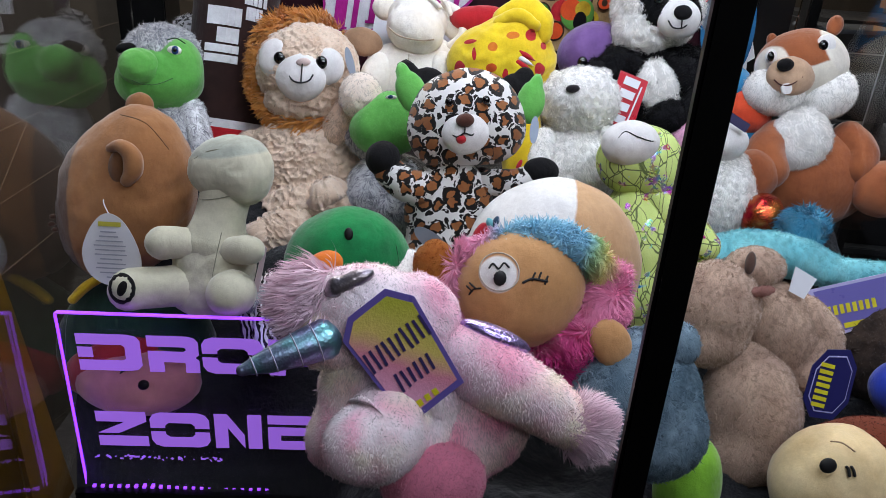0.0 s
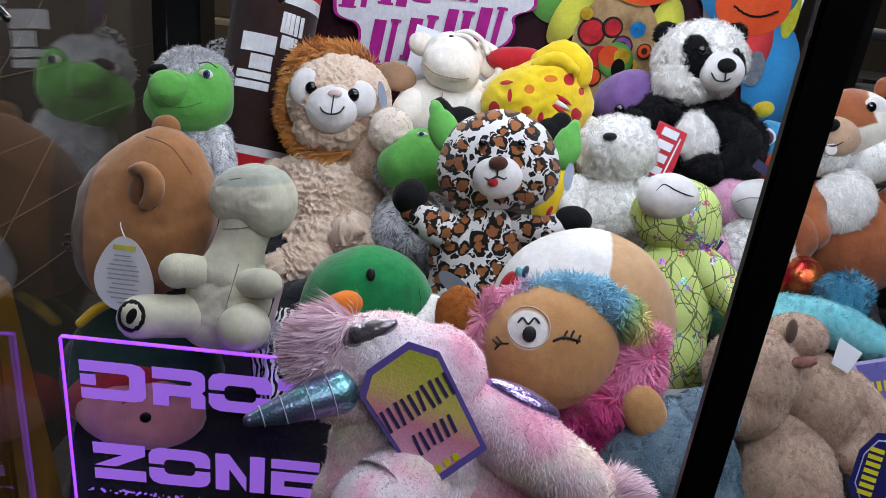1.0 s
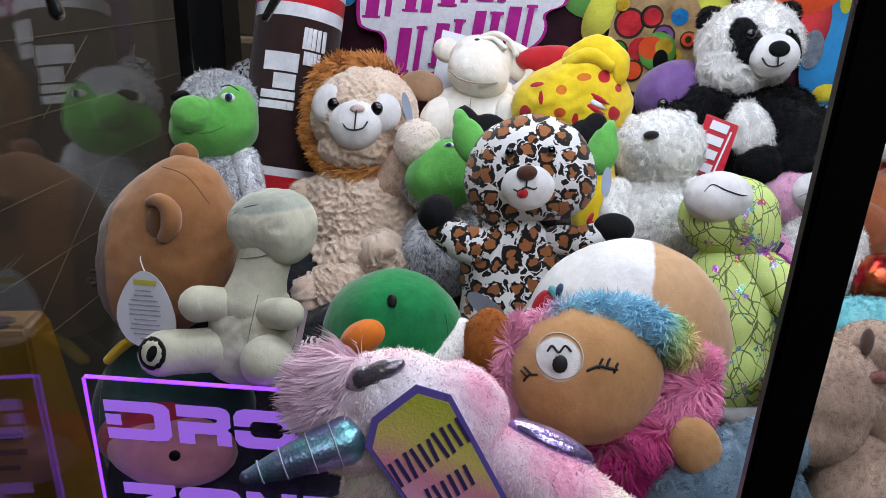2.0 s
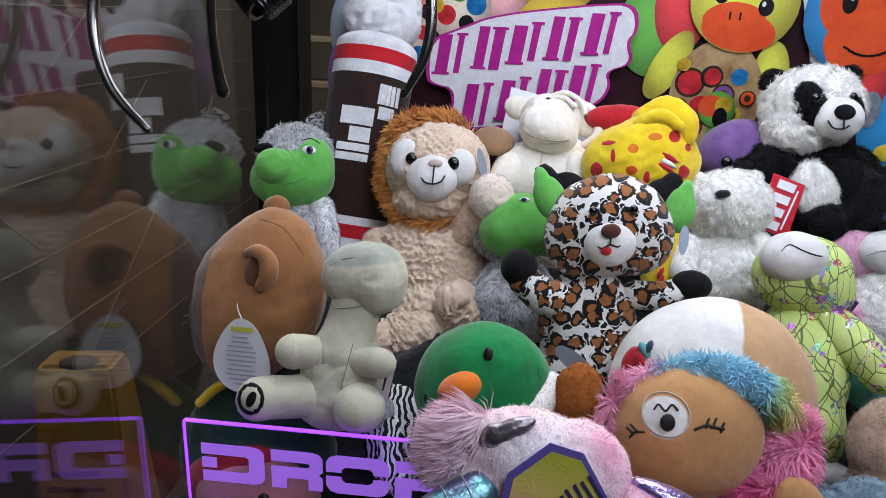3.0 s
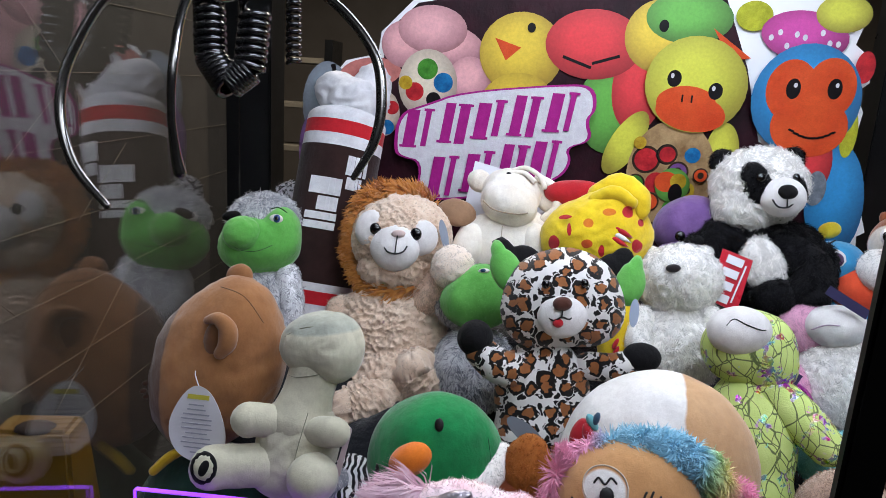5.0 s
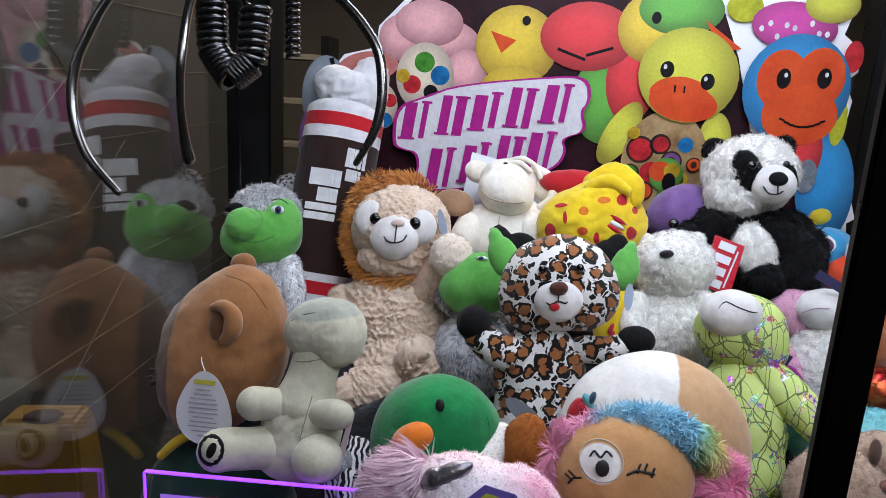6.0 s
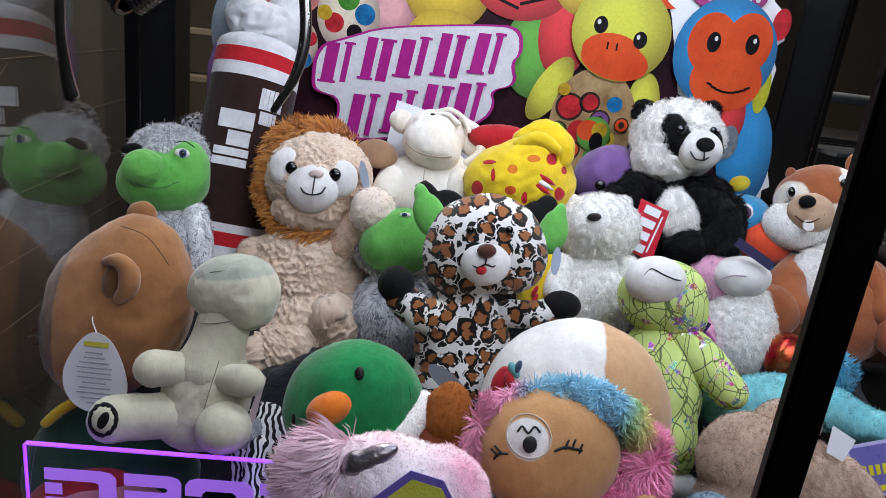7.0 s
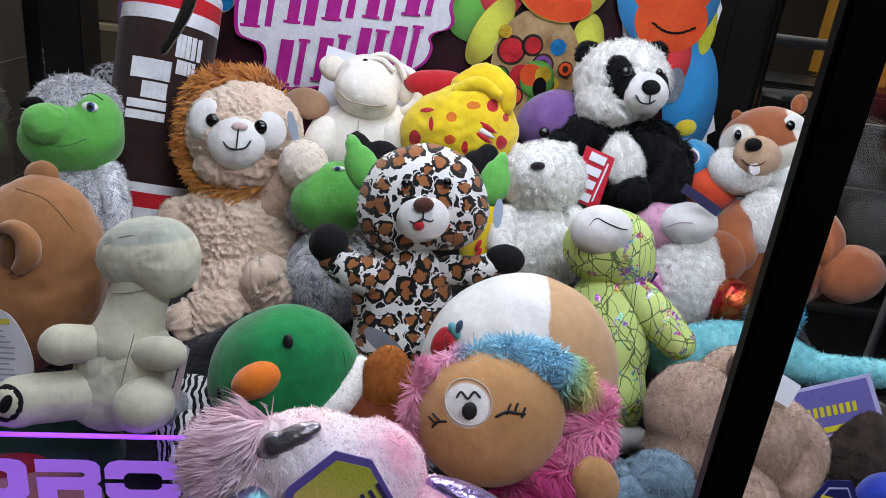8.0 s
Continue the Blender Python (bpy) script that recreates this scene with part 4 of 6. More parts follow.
def lion():
    t = thing("lion_plush", (-0.138, 1.025, 1.302), (-17.4, -6.8, -2.3), "sitting tan lion plush with a shaggy orange mane", "plush toy")
    orange = plush("orange_mane", "eaa858", "cc8038")
    limb(t, "mane", [(0.0592, 0.1268, 0.0295, 0.0120), (0.0223, 0.1394, 0.0169, 0.0190), (-0.0239, 0.1270, 0.0150, 0.0225), (-0.0500, 0.0773, 0.0150, 0.0185), (-0.0474, 0.0255, 0.0080, 0.0160), (-0.0032, -0.0090, -0.0200, 0.0110), (0.0455, -0.0060, -0.0180, 0.0100)], orange, (8000, 0.024, 0.5, (-0.3, 0, -0.2), 0.0017, 1.1), "long shaggy orange mane", sides=24)
    skin(t, "head", petals(blob_shape([(0.0226, 0.0692, -0.004, 0.0756, 0.0668, 0.0607, 8), (0.0141, 0.0206, -0.0104, 0.0560, 0.0320, 0.0440)], sub=6), 0.0115, 0.0062, 3), ROSE_FUR, (3500, 0.006, 1.2))
    dot(t, "eye_patch", -0.0165, 0.0816, -0.0500, 0.0238, 0.0288, 0.0131, WHITE_PLUSH, 12); dot(t, "eye_patch", 0.0608, 0.0650, -0.0520, 0.0253, 0.0271, 0.0131, WHITE_PLUSH, 10)
    dot(t, "eye", -0.0064, 0.0795, -0.0632, 0.0086, 0.0092, 0.0051, EYE); dot(t, "eye", 0.0549, 0.0691, -0.0660, 0.0088, 0.0097, 0.0051, EYE)
    blob(t, "muzzle", [(0.0221, 0.0501, -0.059, 0.0371, 0.0341, 0.0219, 8)], WHITE_PLUSH, sub=4)
    dot(t, "nose", 0.0311, 0.0691, -0.0776, 0.011, 0.0059, 0.0042, plush("rose_nose", "e8cfc8"))
    thread(t, "mouth", [(0.0077, 0.0559, -0.0776), (0.0146, 0.0439, -0.081), (0.0266, 0.0399, -0.0827), (0.0379, 0.0424, -0.081), (0.0434, 0.0505, -0.0768)], 0.0012, BLACK_THREAD)
    thread(t, "mouth", [(0.0303, 0.0656, -0.0818), (0.0282, 0.0515, -0.0827), (0.0266, 0.0407, -0.0827)], 0.001, BLACK_THREAD)
    blob(t, "ear", [(0.1064, 0.1103, 0.0169, 0.0321, 0.0219, 0.0101, 15)], plush("brown_ear", "b08a6a"))
    blob(t, "ear", [(-0.0662, 0.0567, 0.0211, 0.0169, 0.0253, 0.0101)], plush("brown_ear_inside", "a56f40"))
    skin(t, "body", petals(blob_shape([(-0.0025, -0.085, 0.0127, 0.0857, 0.0928, 0.059), (0.0008, -0.1429, -0.0042, 0.0801, 0.0506, 0.0548)], sub=6), 0.0125, 0.0092, 5), ROSE_FUR, (4500, 0.006, 1.5), "curly tan belly")
    limb(t, "arm", [(-0.0765, -0.0422, 0.0084, 0.0287), (-0.0832, -0.0841, -0.0042, 0.0253), (-0.0536, -0.1164, -0.0211, 0.0219)], ROSE_FUR, (4000, 0.0084, 1.0))
    skin(t, "leg", petals(limb_shape([(0.0283, -0.1665, -0.0169, 0.0354), (-0.0149, -0.1771, -0.0464, 0.0388), (-0.0491, -0.1842, -0.0633, 0.0304)], sides=64, steps=24), 0.0125, 0.008, 7), ROSE_FUR, (2500, 0.006, 1.0))
    skin(t, "leg", petals(limb_shape([(0.0215, -0.1407, -0.0253, 0.0337), (0.057, -0.1551, -0.0422, 0.0321), (0.0502, -0.13, -0.0506, 0.0304)], sides=64, steps=24), 0.0125, 0.008, 9), ROSE_FUR, (1500, 0.006, 1.0))
    limb(t, "arm", [(0.0602, -0.0254, -0.0084, 0.0287), (0.0878, 0.0031, -0.0295, 0.027), (0.0969, 0.0109, -0.038, 0.0253)], ROSE_FUR, (4000, 0.0084, 1.0))
    blob(t, "paw", [(0.1068, 0.0197, -0.0548, 0.0321, 0.0337, 0.0287)], plush("pale_paw_fur", "f8ece0", "eedcc8"), (2500, 0.006, 1.0), wrinkle=0.0034, wrinkle_size=0.0169)
    card(t, "tag", oval(0.0943, 0.0689, 0.0059, 0.0228, -10), -0.0506, plain("silver_card", "98a0ae", 0.3), label="small silver oval tag")
lion()

def monster_a():
    t = thing("bird_plush", (-0.344, 1.036, 1.320), (-17.4, -6.8, -2.3), "green-faced plush with silver-grey fur hood and body", "plush toy", "green-faced plush toys")
    blob(t, "hood", [(-0.0024, 0.0647, 0.0127, 0.0601, 0.0484, 0.0504)], GREY_FUR, (12000, 0.0125, 0.6), "silver-grey fur hood")
    blob(t, "face", [(-0.0018, 0.0244, -0.0053, 0.0655, 0.0494, 0.0501), (0.0339, 0.0514, -0.0067, 0.0282, 0.0304, 0.0334)], GREEN_FACE, wrinkle=0.0012, wrinkle_size=0.03, sub=5)
    blob(t, "beak", [(-0.0119, 0.0378, -0.0504, 0.0285, 0.0268, 0.0290, 12)], GREEN_FACE, label="rounded green muzzle", wrinkle=0.001, wrinkle_size=0.026, sub=5)
    blob(t, "nose", [(-0.0289, 0.0657, -0.0498, 0.0147, 0.0075, 0.01, -8)], BLACK_PLUSH)
    dot(t, "eye", 0.0384, 0.0604, -0.0398, 0.0112, 0.0068, 0.0040, WHITE_PLUSH, 10); dot(t, "iris", 0.0401, 0.0600, -0.0420, 0.0060, 0.0062, 0.0026, plain("blue_iris", "2f4a86", 0.2)); dot(t, "pupil", 0.0405, 0.0602, -0.0440, 0.0034, 0.0036, 0.0020, EYE)
    thread(t, "brow", [(0.031, 0.0751, -0.0434), (0.045, 0.0762, -0.0468), (0.056, 0.069, -0.0418)], 0.0009, plush("dark_green_thread", "22501c"))
    thread(t, "mouth", [(-0.0239, 0.0203, -0.0635), (-0.0016, 0.01, -0.0735), (0.0196, 0.0089, -0.0685), (0.0366, 0.0183, -0.0518)], 0.0007, plush("deep_green_thread", "3c7c30"))
    dot(t, "eye", -0.0408, 0.0638, -0.0334, 0.0067, 0.0075, 0.005, WHITE_PLUSH)
    blob(t, "body", [(0.0009, -0.0752, 0.0084, 0.0551, 0.0835, 0.0459)], GREY_FUR, (16000, 0.0134, 0.7), "silver-grey fur body")
    limb(t, "arm", [(0.0418, -0.0251, 0, 0.0217), (0.053, -0.0752, -0.0084, 0.02), (0.0489, -0.1083, -0.0084, 0.0167)], GREY_FUR, (4000, 0.0117, 0.7))
monster_a()
def monster_b():
    t = thing("bird_plush", (-0.001, 0.962, 1.301), (-17.4, -6.8, -2.3), "green-faced plush with grey fur wedged below a lion plush", "plush toy", "green-faced plush toys")
    blob(t, "face", [(0.0043, 0.0044, -0.008, 0.0548, 0.0425, 0.0441), (0.010, 0.0301, -0.004, 0.0371, 0.0273, 0.0321)], GREEN_FACE, (4000, 0.0035, 0.6))
    blob(t, "hood", [(-0.0102, 0.0083, 0.0281, 0.0578, 0.053, 0.0321)], GREY_FUR, (7000, 0.0112, 0.6))
    dot(t, "eye", 0.0158, 0.0461, -0.0301, 0.0086, 0.0036, 0.0048, WHITE_PLUSH); dot(t, "pupil", 0.0152, 0.0465, -0.0341, 0.004, 0.0026, 0.0024, plain("blue_pupil", "24406e", 0.2))
    blob(t, "body", [(-0.0046, -0.0971, 0.008, 0.0626, 0.0682, 0.0481)], GREY_FUR, (16000, 0.0136, 0.7), "silver-grey fur body")
monster_b()

def tuft():
    t = thing("spotted_plush", (-0.345, 1.196, 1.394), (-17.4, -6.8, -2.3), "grey plush with black flecks peeking between toys", "plush toy")
    k = Nodes("flecked_fur"); p = k.where()
    k.to("Base Color", k.mix(k.span(k.noise(p, 170, 2), 0.5, 0.56), C("d5d4d8"), C("1c1b1f"))); k.to("Roughness", 0.9)
    blob(t, "head", [(0, 0, 0, 0.032, 0.0339, 0.0283)], k.m, (3500, 0.0094, 0.6)); blob(t, "body", [(0.0122, -0.0895, 0, 0.0339, 0.0753, 0.033)], k.m, (3500, 0.0094, 0.6))
tuft()

def candy_roll():
    t = thing("roll_pillow", (-0.262, 1.154, 1.382), (-17.4, -6.8, -2.3), "brown candy roll pillow with red and white bands", "plush pillow")
    brown, white, red = plush("cocoa_cloth", "35201d", "2a1815", pile=0.15, sheen=0.15), plush("white_cloth", "efeff1", pile=0.15, sheen=0.1), plush("red_cloth", "d02530", pile=0.15, sheen=0.1)
    a, b = np.array((0.0303, 0.1651)), np.array((-0.0321, -0.1605))
    def ring(f0, f1, r0, r1, mat, name, steps=10):
        axis = (b - a) / np.linalg.norm(b - a)
        wide = np.array((-axis[1], axis[0]))
        n = 48
        v, f = [], []
        for i in range(steps + 1):
            u = i / steps
            c = a + (b - a) * (f0 + (f1 - f0) * u)
            r = r0 + (r1 - r0) * u
            if r0 != r1:
                r = max(r0, r1) * math.sin(math.acos(1 - (u if r1 > r0 else 1 - u) * 0.999)) if steps > 4 else r
            for j in range(n):
                g = 2 * math.pi * j / n
                rr = r * (1 + 0.006 * math.sin(5 * g + 9 * (f0 + (f1 - f0) * u)))
                v.append((c[0] + rr * math.cos(g) * wide[0], rr * math.sin(g), c[1] + rr * math.cos(g) * wide[1]))
        for i in range(steps):
            for j in range(n):
                p, q = i * n + j, i * n + (j + 1) % n
                f += [(p, q, q + n), (p, q + n, p + n)]
        skin(t, name, (np.array(v), np.array(f)), mat)
    r = 0.0679
    ring(-0.05, 0.03, r * 0.25, r, white, "end"); ring(0.03, 0.055, r, r, white, "band", 3); ring(0.055, 0.125, r, r, red, "band", 3); ring(0.125, 0.185, r, r, white, "band", 3)
    ring(0.185, 0.875, r, r, brown, "roll"); ring(0.875, 0.915, r, r, white, "band", 3); ring(0.915, 0.98, r, r, red, "band", 3); ring(0.98, 1.03, r, r, white, "band", 3); ring(1.03, 1.1, r, r * 0.3, white, "end")
    blob(t, "twisted_end", [(0.047, 0.1939, -0.0046, 0.0569, 0.0367, 0.0413, 10), (0.0105, 0.214, -0.0046, 0.0349, 0.033, 0.0275), (0.0742, 0.2217, 0.0046, 0.0312, 0.0367, 0.0275)], white, wrinkle=0.0064, wrinkle_size=0.0349, sub=5, label="crumpled white wrapper end")
    # lettering of the brand stands as plain bars
    ax = (b - a) / np.linalg.norm(b - a)
    tilt = math.degrees(math.atan2(-(b - a)[0], -(b - a)[1]))
    def letters(x, z, sizes):
        along = 0.0
        for w, h, shift in sizes:
            c = np.array((x, z)) + ax * (along + h) + np.array((-ax[1], ax[0])) * -shift
            along += 2 * h + 0.0035
            for k in range(5):
                u = np.array((-ax[1], ax[0])) * w * (0.4 * k - 0.8)
                q = c + u
                off = q - (a + ax * ((q - a) @ ax))
                d = math.sqrt(max(r * r - off @ off, 0)) + 0.0006
                card(t, "print", bar(q[0], q[1], 0.30 * w, h, tilt), -d, white, 0.003)
    letters(0.012, 0.050, ((0.024, 0.014, 0.0), (0.015, 0.0115, -0.008), (0.024, 0.006, 0.0), (0.024, 0.006, 0.0)))
    letters(0.060, 0.083, ((0.014, 0.016, 0.0), (0.010, 0.010, 0.0)))
candy_roll()

def lamb():
    t = thing("lamb_plush", (0.038, 1.076, 1.406), (-17.4, -6.8, -2.3), "cream lamb plush sitting before a white card", "plush toy")
    card(t, "hang_card", [(-0.0521, 0.1085), (0.0885, 0.059), (0.0651, -0.0434), (-0.0799, 0)], 0.0477, CARD_WHITE, label="large white hang card")
    blob(t, "head", [(0.0083, 0.0441, 0, 0.0481, 0.0377, 0.0414, 20), (0.0043, 0.0221, -0.0263, 0.0452, 0.0335, 0.0335, 24)], CREAM, wrinkle=0.0012, wrinkle_size=0.028, sub=5)
    blob(t, "ear", [(-0.0414, 0.0647, -0.0043, 0.0204, 0.0178, 0.0112, 35)], CREAM); blob(t, "ear", [(0.0662, 0.0371, 0.0043, 0.0226, 0.0295, 0.0139, -30)], CREAM)
    thread(t, "mouth", [(-0.0330, 0.0252, -0.0510), (-0.0200, 0.0120, -0.0595), (-0.0020, 0.0050, -0.0618), (0.0180, 0.0020, -0.0592), (0.0330, 0.0040, -0.0520)], 0.0011, plush("beige_thread", "b8a48c"))
    thread(t, "forelock", [(0.0120, 0.0760, -0.0180), (0.0320, 0.0790, -0.0200), (0.0520, 0.0660, -0.0200), (0.0600, 0.0480, -0.0180)], 0.0040, CREAM)
    thread(t, "forelock", [(0.0060, 0.0700, -0.0260), (0.0280, 0.0700, -0.0290), (0.0440, 0.0560, -0.0300)], 0.0040, CREAM)
    dot(t, "eye", 0.0060, 0.0690, -0.0300, 0.0045, 0.0030, 0.0030, BLACK_THREAD, 10)
    blob(t, "arm", [(-0.0591, -0.0409, -0.0217, 0.026, 0.0365, 0.026, 20)], CREAM); blob(t, "arm", [(0.0473, -0.0448, -0.0174, 0.0243, 0.0382, 0.026, -15)], CREAM)
    thread(t, "belly_seam", [(-0.0059, -0.0133, -0.0399), (-0.0092, -0.0428, -0.0425), (-0.0119, -0.0799, -0.0365)], 0.0008, plush("cream_seam", "cdbfa8"))
    limb(t, "hair_loop", [(0.0521, 0.0651, 0, 0.0078), (0.0759, 0.0463, -0.0087, 0.0078), (0.0776, 0.0159, -0.0104, 0.0078), (0.0561, -0.0011, -0.0087, 0.0069)], CREAM)
    blob(t, "body", [(-0.0133, -0.0383, 0.0087, 0.0729, 0.0573, 0.0477), (0.0261, -0.0335, 0.013, 0.0521, 0.0521, 0.0434)], CREAM, uneven=0.03)
lamb()

def yellow_toy():
    t = thing("yellow_plush", (0.172, 1.023, 1.406), (-17.4, -6.8, -2.3), "bright yellow plush with red dots and a drooping hood", "plush toy")
    dots = []
    for (x, z), rx, rz, code in (((-0.0637, -0.0118), 0.0075, 0.0109, "c8202c"), ((0.0425, 0.0285), 0.0084, 0.0084, "c8202c"), ((0.0537, -0.0214), 0.0084, 0.0092, "c8202c"), ((-0.0147, 0.013), 0.0075, 0.0067, "e07a24"), ((-0.041, 0.005), 0.0033, 0.01, "c8202c"), ((0.0159, 0.0285), 0.0092, 0.0058, "e07a24"), ((-0.046, 0.0244), 0.0092, 0.0033, "c8202c"), ((-0.0175, -0.0169), 0.0075, 0.0058, "d8591e"), ((0.037, -0.0402), 0.0075, 0.0067, "e07a24"), ((0.0024, -0.0272), 0.0042, 0.0084, "c8202c"), ((0.0609, 0.0128), 0.005, 0.0058, "c8202c")):
        dots.append((code, "ball", (x, -0.0418, z), (rx, 0.0501, rz)))
    y = plush("bright_yellow_cloth", "f7d92a", "e3bd16", pile=0.15, regions=dots)
    blob(t, "body", [(-0.0017, -0.0042, 0, 0.0819, 0.0601, 0.0543), (0.0200, 0.0360, 0, 0.0500, 0.0330, 0.0376, -14)], y, wrinkle=0.0034, wrinkle_size=0.0334, sub=5)
    limb(t, "hood_tip", [(0.004, 0.0616, -0.0042, 0.0144), (0.0349, 0.0706, -0.0087, 0.0182), (0.0600, 0.0480, -0.0205, 0.0170), (0.0600, 0.0243, -0.0247, 0.0110)], y, uneven=0.10)
    limb(t, "hood_fold", [(-0.004, 0.0500, -0.0260, 0.0090), (0.0240, 0.0560, -0.0340, 0.0110), (0.0460, 0.0400, -0.0370, 0.0090)], y, uneven=0.08)
    blob(t, "collar", [(-0.0265, 0.0671, 0.0334, 0.0518, 0.0217, 0.0209, 5)], RED_PLUSH)
    for k, m in ((-8, RED_PLUSH), (0, WHITE_PLUSH), (8, RED_PLUSH)):
        dot(t, "stripe", (0.0251, -0.0084)[0] + 0.0004 * k, (0.0251, -0.0084)[1] + 0.0008 * k, -0.0501, 0.0209, 0.0042, 0.0033, m, 32)
    blob(t, "bag", [(0.0217, -0.1328, -0.0251, 0.0284, 0.0835, 0.0251, 8)], y); 
    for k in range(3):
        dot(t, "print", (0.015, -0.1712)[0], (0.015, -0.1712)[1] + 0.0109 * (k - 1), -0.0501, 0.0092, 0.0033, 0.0033, RED_PLUSH, -60)
yellow_toy()

def leopard():
    t = thing("leopard_plush", (0.115, 0.835, 1.309), (-17.4, -6.8, -2.3), "leopard-spotted plush with green inner ears and black paws", "plush toy")
    cloth = leopard_cloth()
    blob(t, "head", [(-0.0014, 0.0496, 0, 0.0722, 0.0623, 0.0581), (0.0315, 0.0284, -0.0035, 0.0439, 0.0411, 0.0425), (-0.032, 0.027, -0.0035, 0.0439, 0.0411, 0.0425)], cloth)
    blob(t, "muzzle", [(-0.0032, 0.0251, -0.051, 0.0297, 0.0262, 0.0184)], WHITE_PLUSH)
    blob(t, "nose", [(-0.003, 0.0398, -0.0694, 0.0113, 0.0085, 0.0071)], plush("brown_nose", "5a3226"))
    thread(t, "mouth", [(-0.0198, 0.0241, -0.0652), (-0.0134, 0.0203, -0.0694), (-0.0044, 0.0242, -0.0708), (0.0049, 0.0216, -0.0687), (0.0104, 0.0293, -0.0645)], 0.001, BLACK_THREAD)
    thread(t, "mouth", [(-0.0032, 0.0346, -0.0715), (-0.0038, 0.0281, -0.0715), (-0.0044, 0.0242, -0.0708)], 0.0009, BLACK_THREAD)
    blob(t, "tongue", [(-0.0088, 0.0176, -0.0673, 0.0064, 0.0057, 0.005)], RED_PLUSH)
    dot(t, "eye", -0.0215, 0.0636, -0.0588, 0.005, 0.0057, 0.0042, EYE); dot(t, "eye", 0.0241, 0.0636, -0.0581, 0.005, 0.0057, 0.0042, EYE)
    blob(t, "ear", [(-0.0541, 0.0871, 0.0119, 0.0329, 0.0283, 0.0127, -40), (-0.0748, 0.1126, 0.0119, 0.0139, 0.0180, 0.0085, -30)], BLACK_PLUSH); blob(t, "ear_lining", [(-0.0700, 0.0840, -0.0020, 0.0200, 0.0295, 0.0099, -20), (-0.0800, 0.1089, 0.0024, 0.0098, 0.0166, 0.0071, -14)], GREEN_FACE, label="leaf green ear lining")
    blob(t, "ear", [(0.0683, 0.0769, 0.0142, 0.0281, 0.0257, 0.0127, 30), (0.0790, 0.0950, 0.0142, 0.0140, 0.0160, 0.0090, 20)], BLACK_PLUSH); blob(t, "ear_lining", [(0.0846, 0.0633, 0.0008, 0.0186, 0.0285, 0.0099, 15), (0.0930, 0.0847, 0.0022, 0.0088, 0.0156, 0.0071, 12)], GREEN_FACE, label="leaf green ear lining")
    blob(t, "body", [(-0.0296, -0.0753, 0.0071, 0.0602, 0.0744, 0.0467), (-0.0319, -0.1275, 0, 0.0623, 0.0496, 0.0467)], cloth)
    limb(t, "arm", [(-0.0496, -0.045, -0.0106, 0.0241), (-0.0806, -0.0363, -0.0283, 0.022), (-0.1027, -0.0173, -0.0354, 0.0198)], cloth)
    blob(t, "paw", [(-0.1093, -0.0001, -0.039, 0.022, 0.0227, 0.0212)], BLACK_PLUSH)
    limb(t, "arm", [(0.0283, -0.039, 0, 0.0184), (0.0588, -0.0387, -0.0106, 0.017), (0.0758, -0.0342, -0.0142, 0.0156)], cloth)
    blob(t, "paw", [(0.0926, -0.0269, -0.0177, 0.0234, 0.0177, 0.017, 10)], BLACK_PLUSH)
    card(t, "tag", oval(0.0873, 0.0268, 0.0057, 0.0177, 8), -0.0071, plain("pale_silver_card", "a8b4c8", 0.25), label="small round silver tag")
leopard()

def white_bear():
    t = thing("bear_plush", (0.286, 0.967, 1.321), (-17.4, -6.8, -2.3), "fluffy white bear plush with a small dark nose", "plush toy")
    blob(t, "head", [(0.0049, 0.0368, 0, 0.0587, 0.0505, 0.0459), (-0.0065, 0.0423, -0.0295, 0.0335, 0.0296, 0.0272)], WHITE_FUR, (13000, 0.0106, 1.0), wrinkle=0.0033, wrinkle_size=0.0164, sub=5)
    blob(t, "nose", [(-0.0133, 0.0512, -0.0606, 0.0098, 0.0057, 0.0066)], plush("dark_nose", "241d22"))
    dot(t, "eye", -0.0319, 0.0474, -0.0440, 0.0036, 0.0026, 0.0036, EYE, -20); dot(t, "eye", 0.0132, 0.0521, -0.0440, 0.0036, 0.0026, 0.0036, EYE, 20)
    blob(t, "ear", [(-0.0321, 0.0762, 0.0123, 0.0164, 0.0147, 0.0115)], WHITE_FUR, (1500, 0.0074, 0.7)); blob(t, "ear", [(0.0441, 0.0729, 0.0123, 0.0147, 0.0147, 0.0115)], WHITE_FUR, (1500, 0.0074, 0.7))
    blob(t, "body", [(-0.0015, -0.0579, 0.0082, 0.0639, 0.0696, 0.0475)], WHITE_FUR, (15000, 0.0106, 0.8), wrinkle=0.0025, wrinkle_size=0.0197, sub=5)
    limb(t, "arm", [(-0.0495, -0.016, -0.0164, 0.0197), (-0.0596, -0.0475, -0.0287, 0.0197), (-0.0491, -0.0747, -0.0368, 0.018)], WHITE_FUR, (3000, 0.009, 0.8)); limb(t, "arm", [(0.0431, -0.016, -0.0164, 0.018), (0.0473, -0.0477, -0.0246, 0.018), (0.0348, -0.071, -0.0328, 0.0164)], WHITE_FUR, (3000, 0.009, 0.8))
    blob(t, "foot", [(-0.0448, -0.1212, -0.0123, 0.0368, 0.0246, 0.0328)], WHITE_FUR, (3000, 0.009, 0.8))
white_bear()

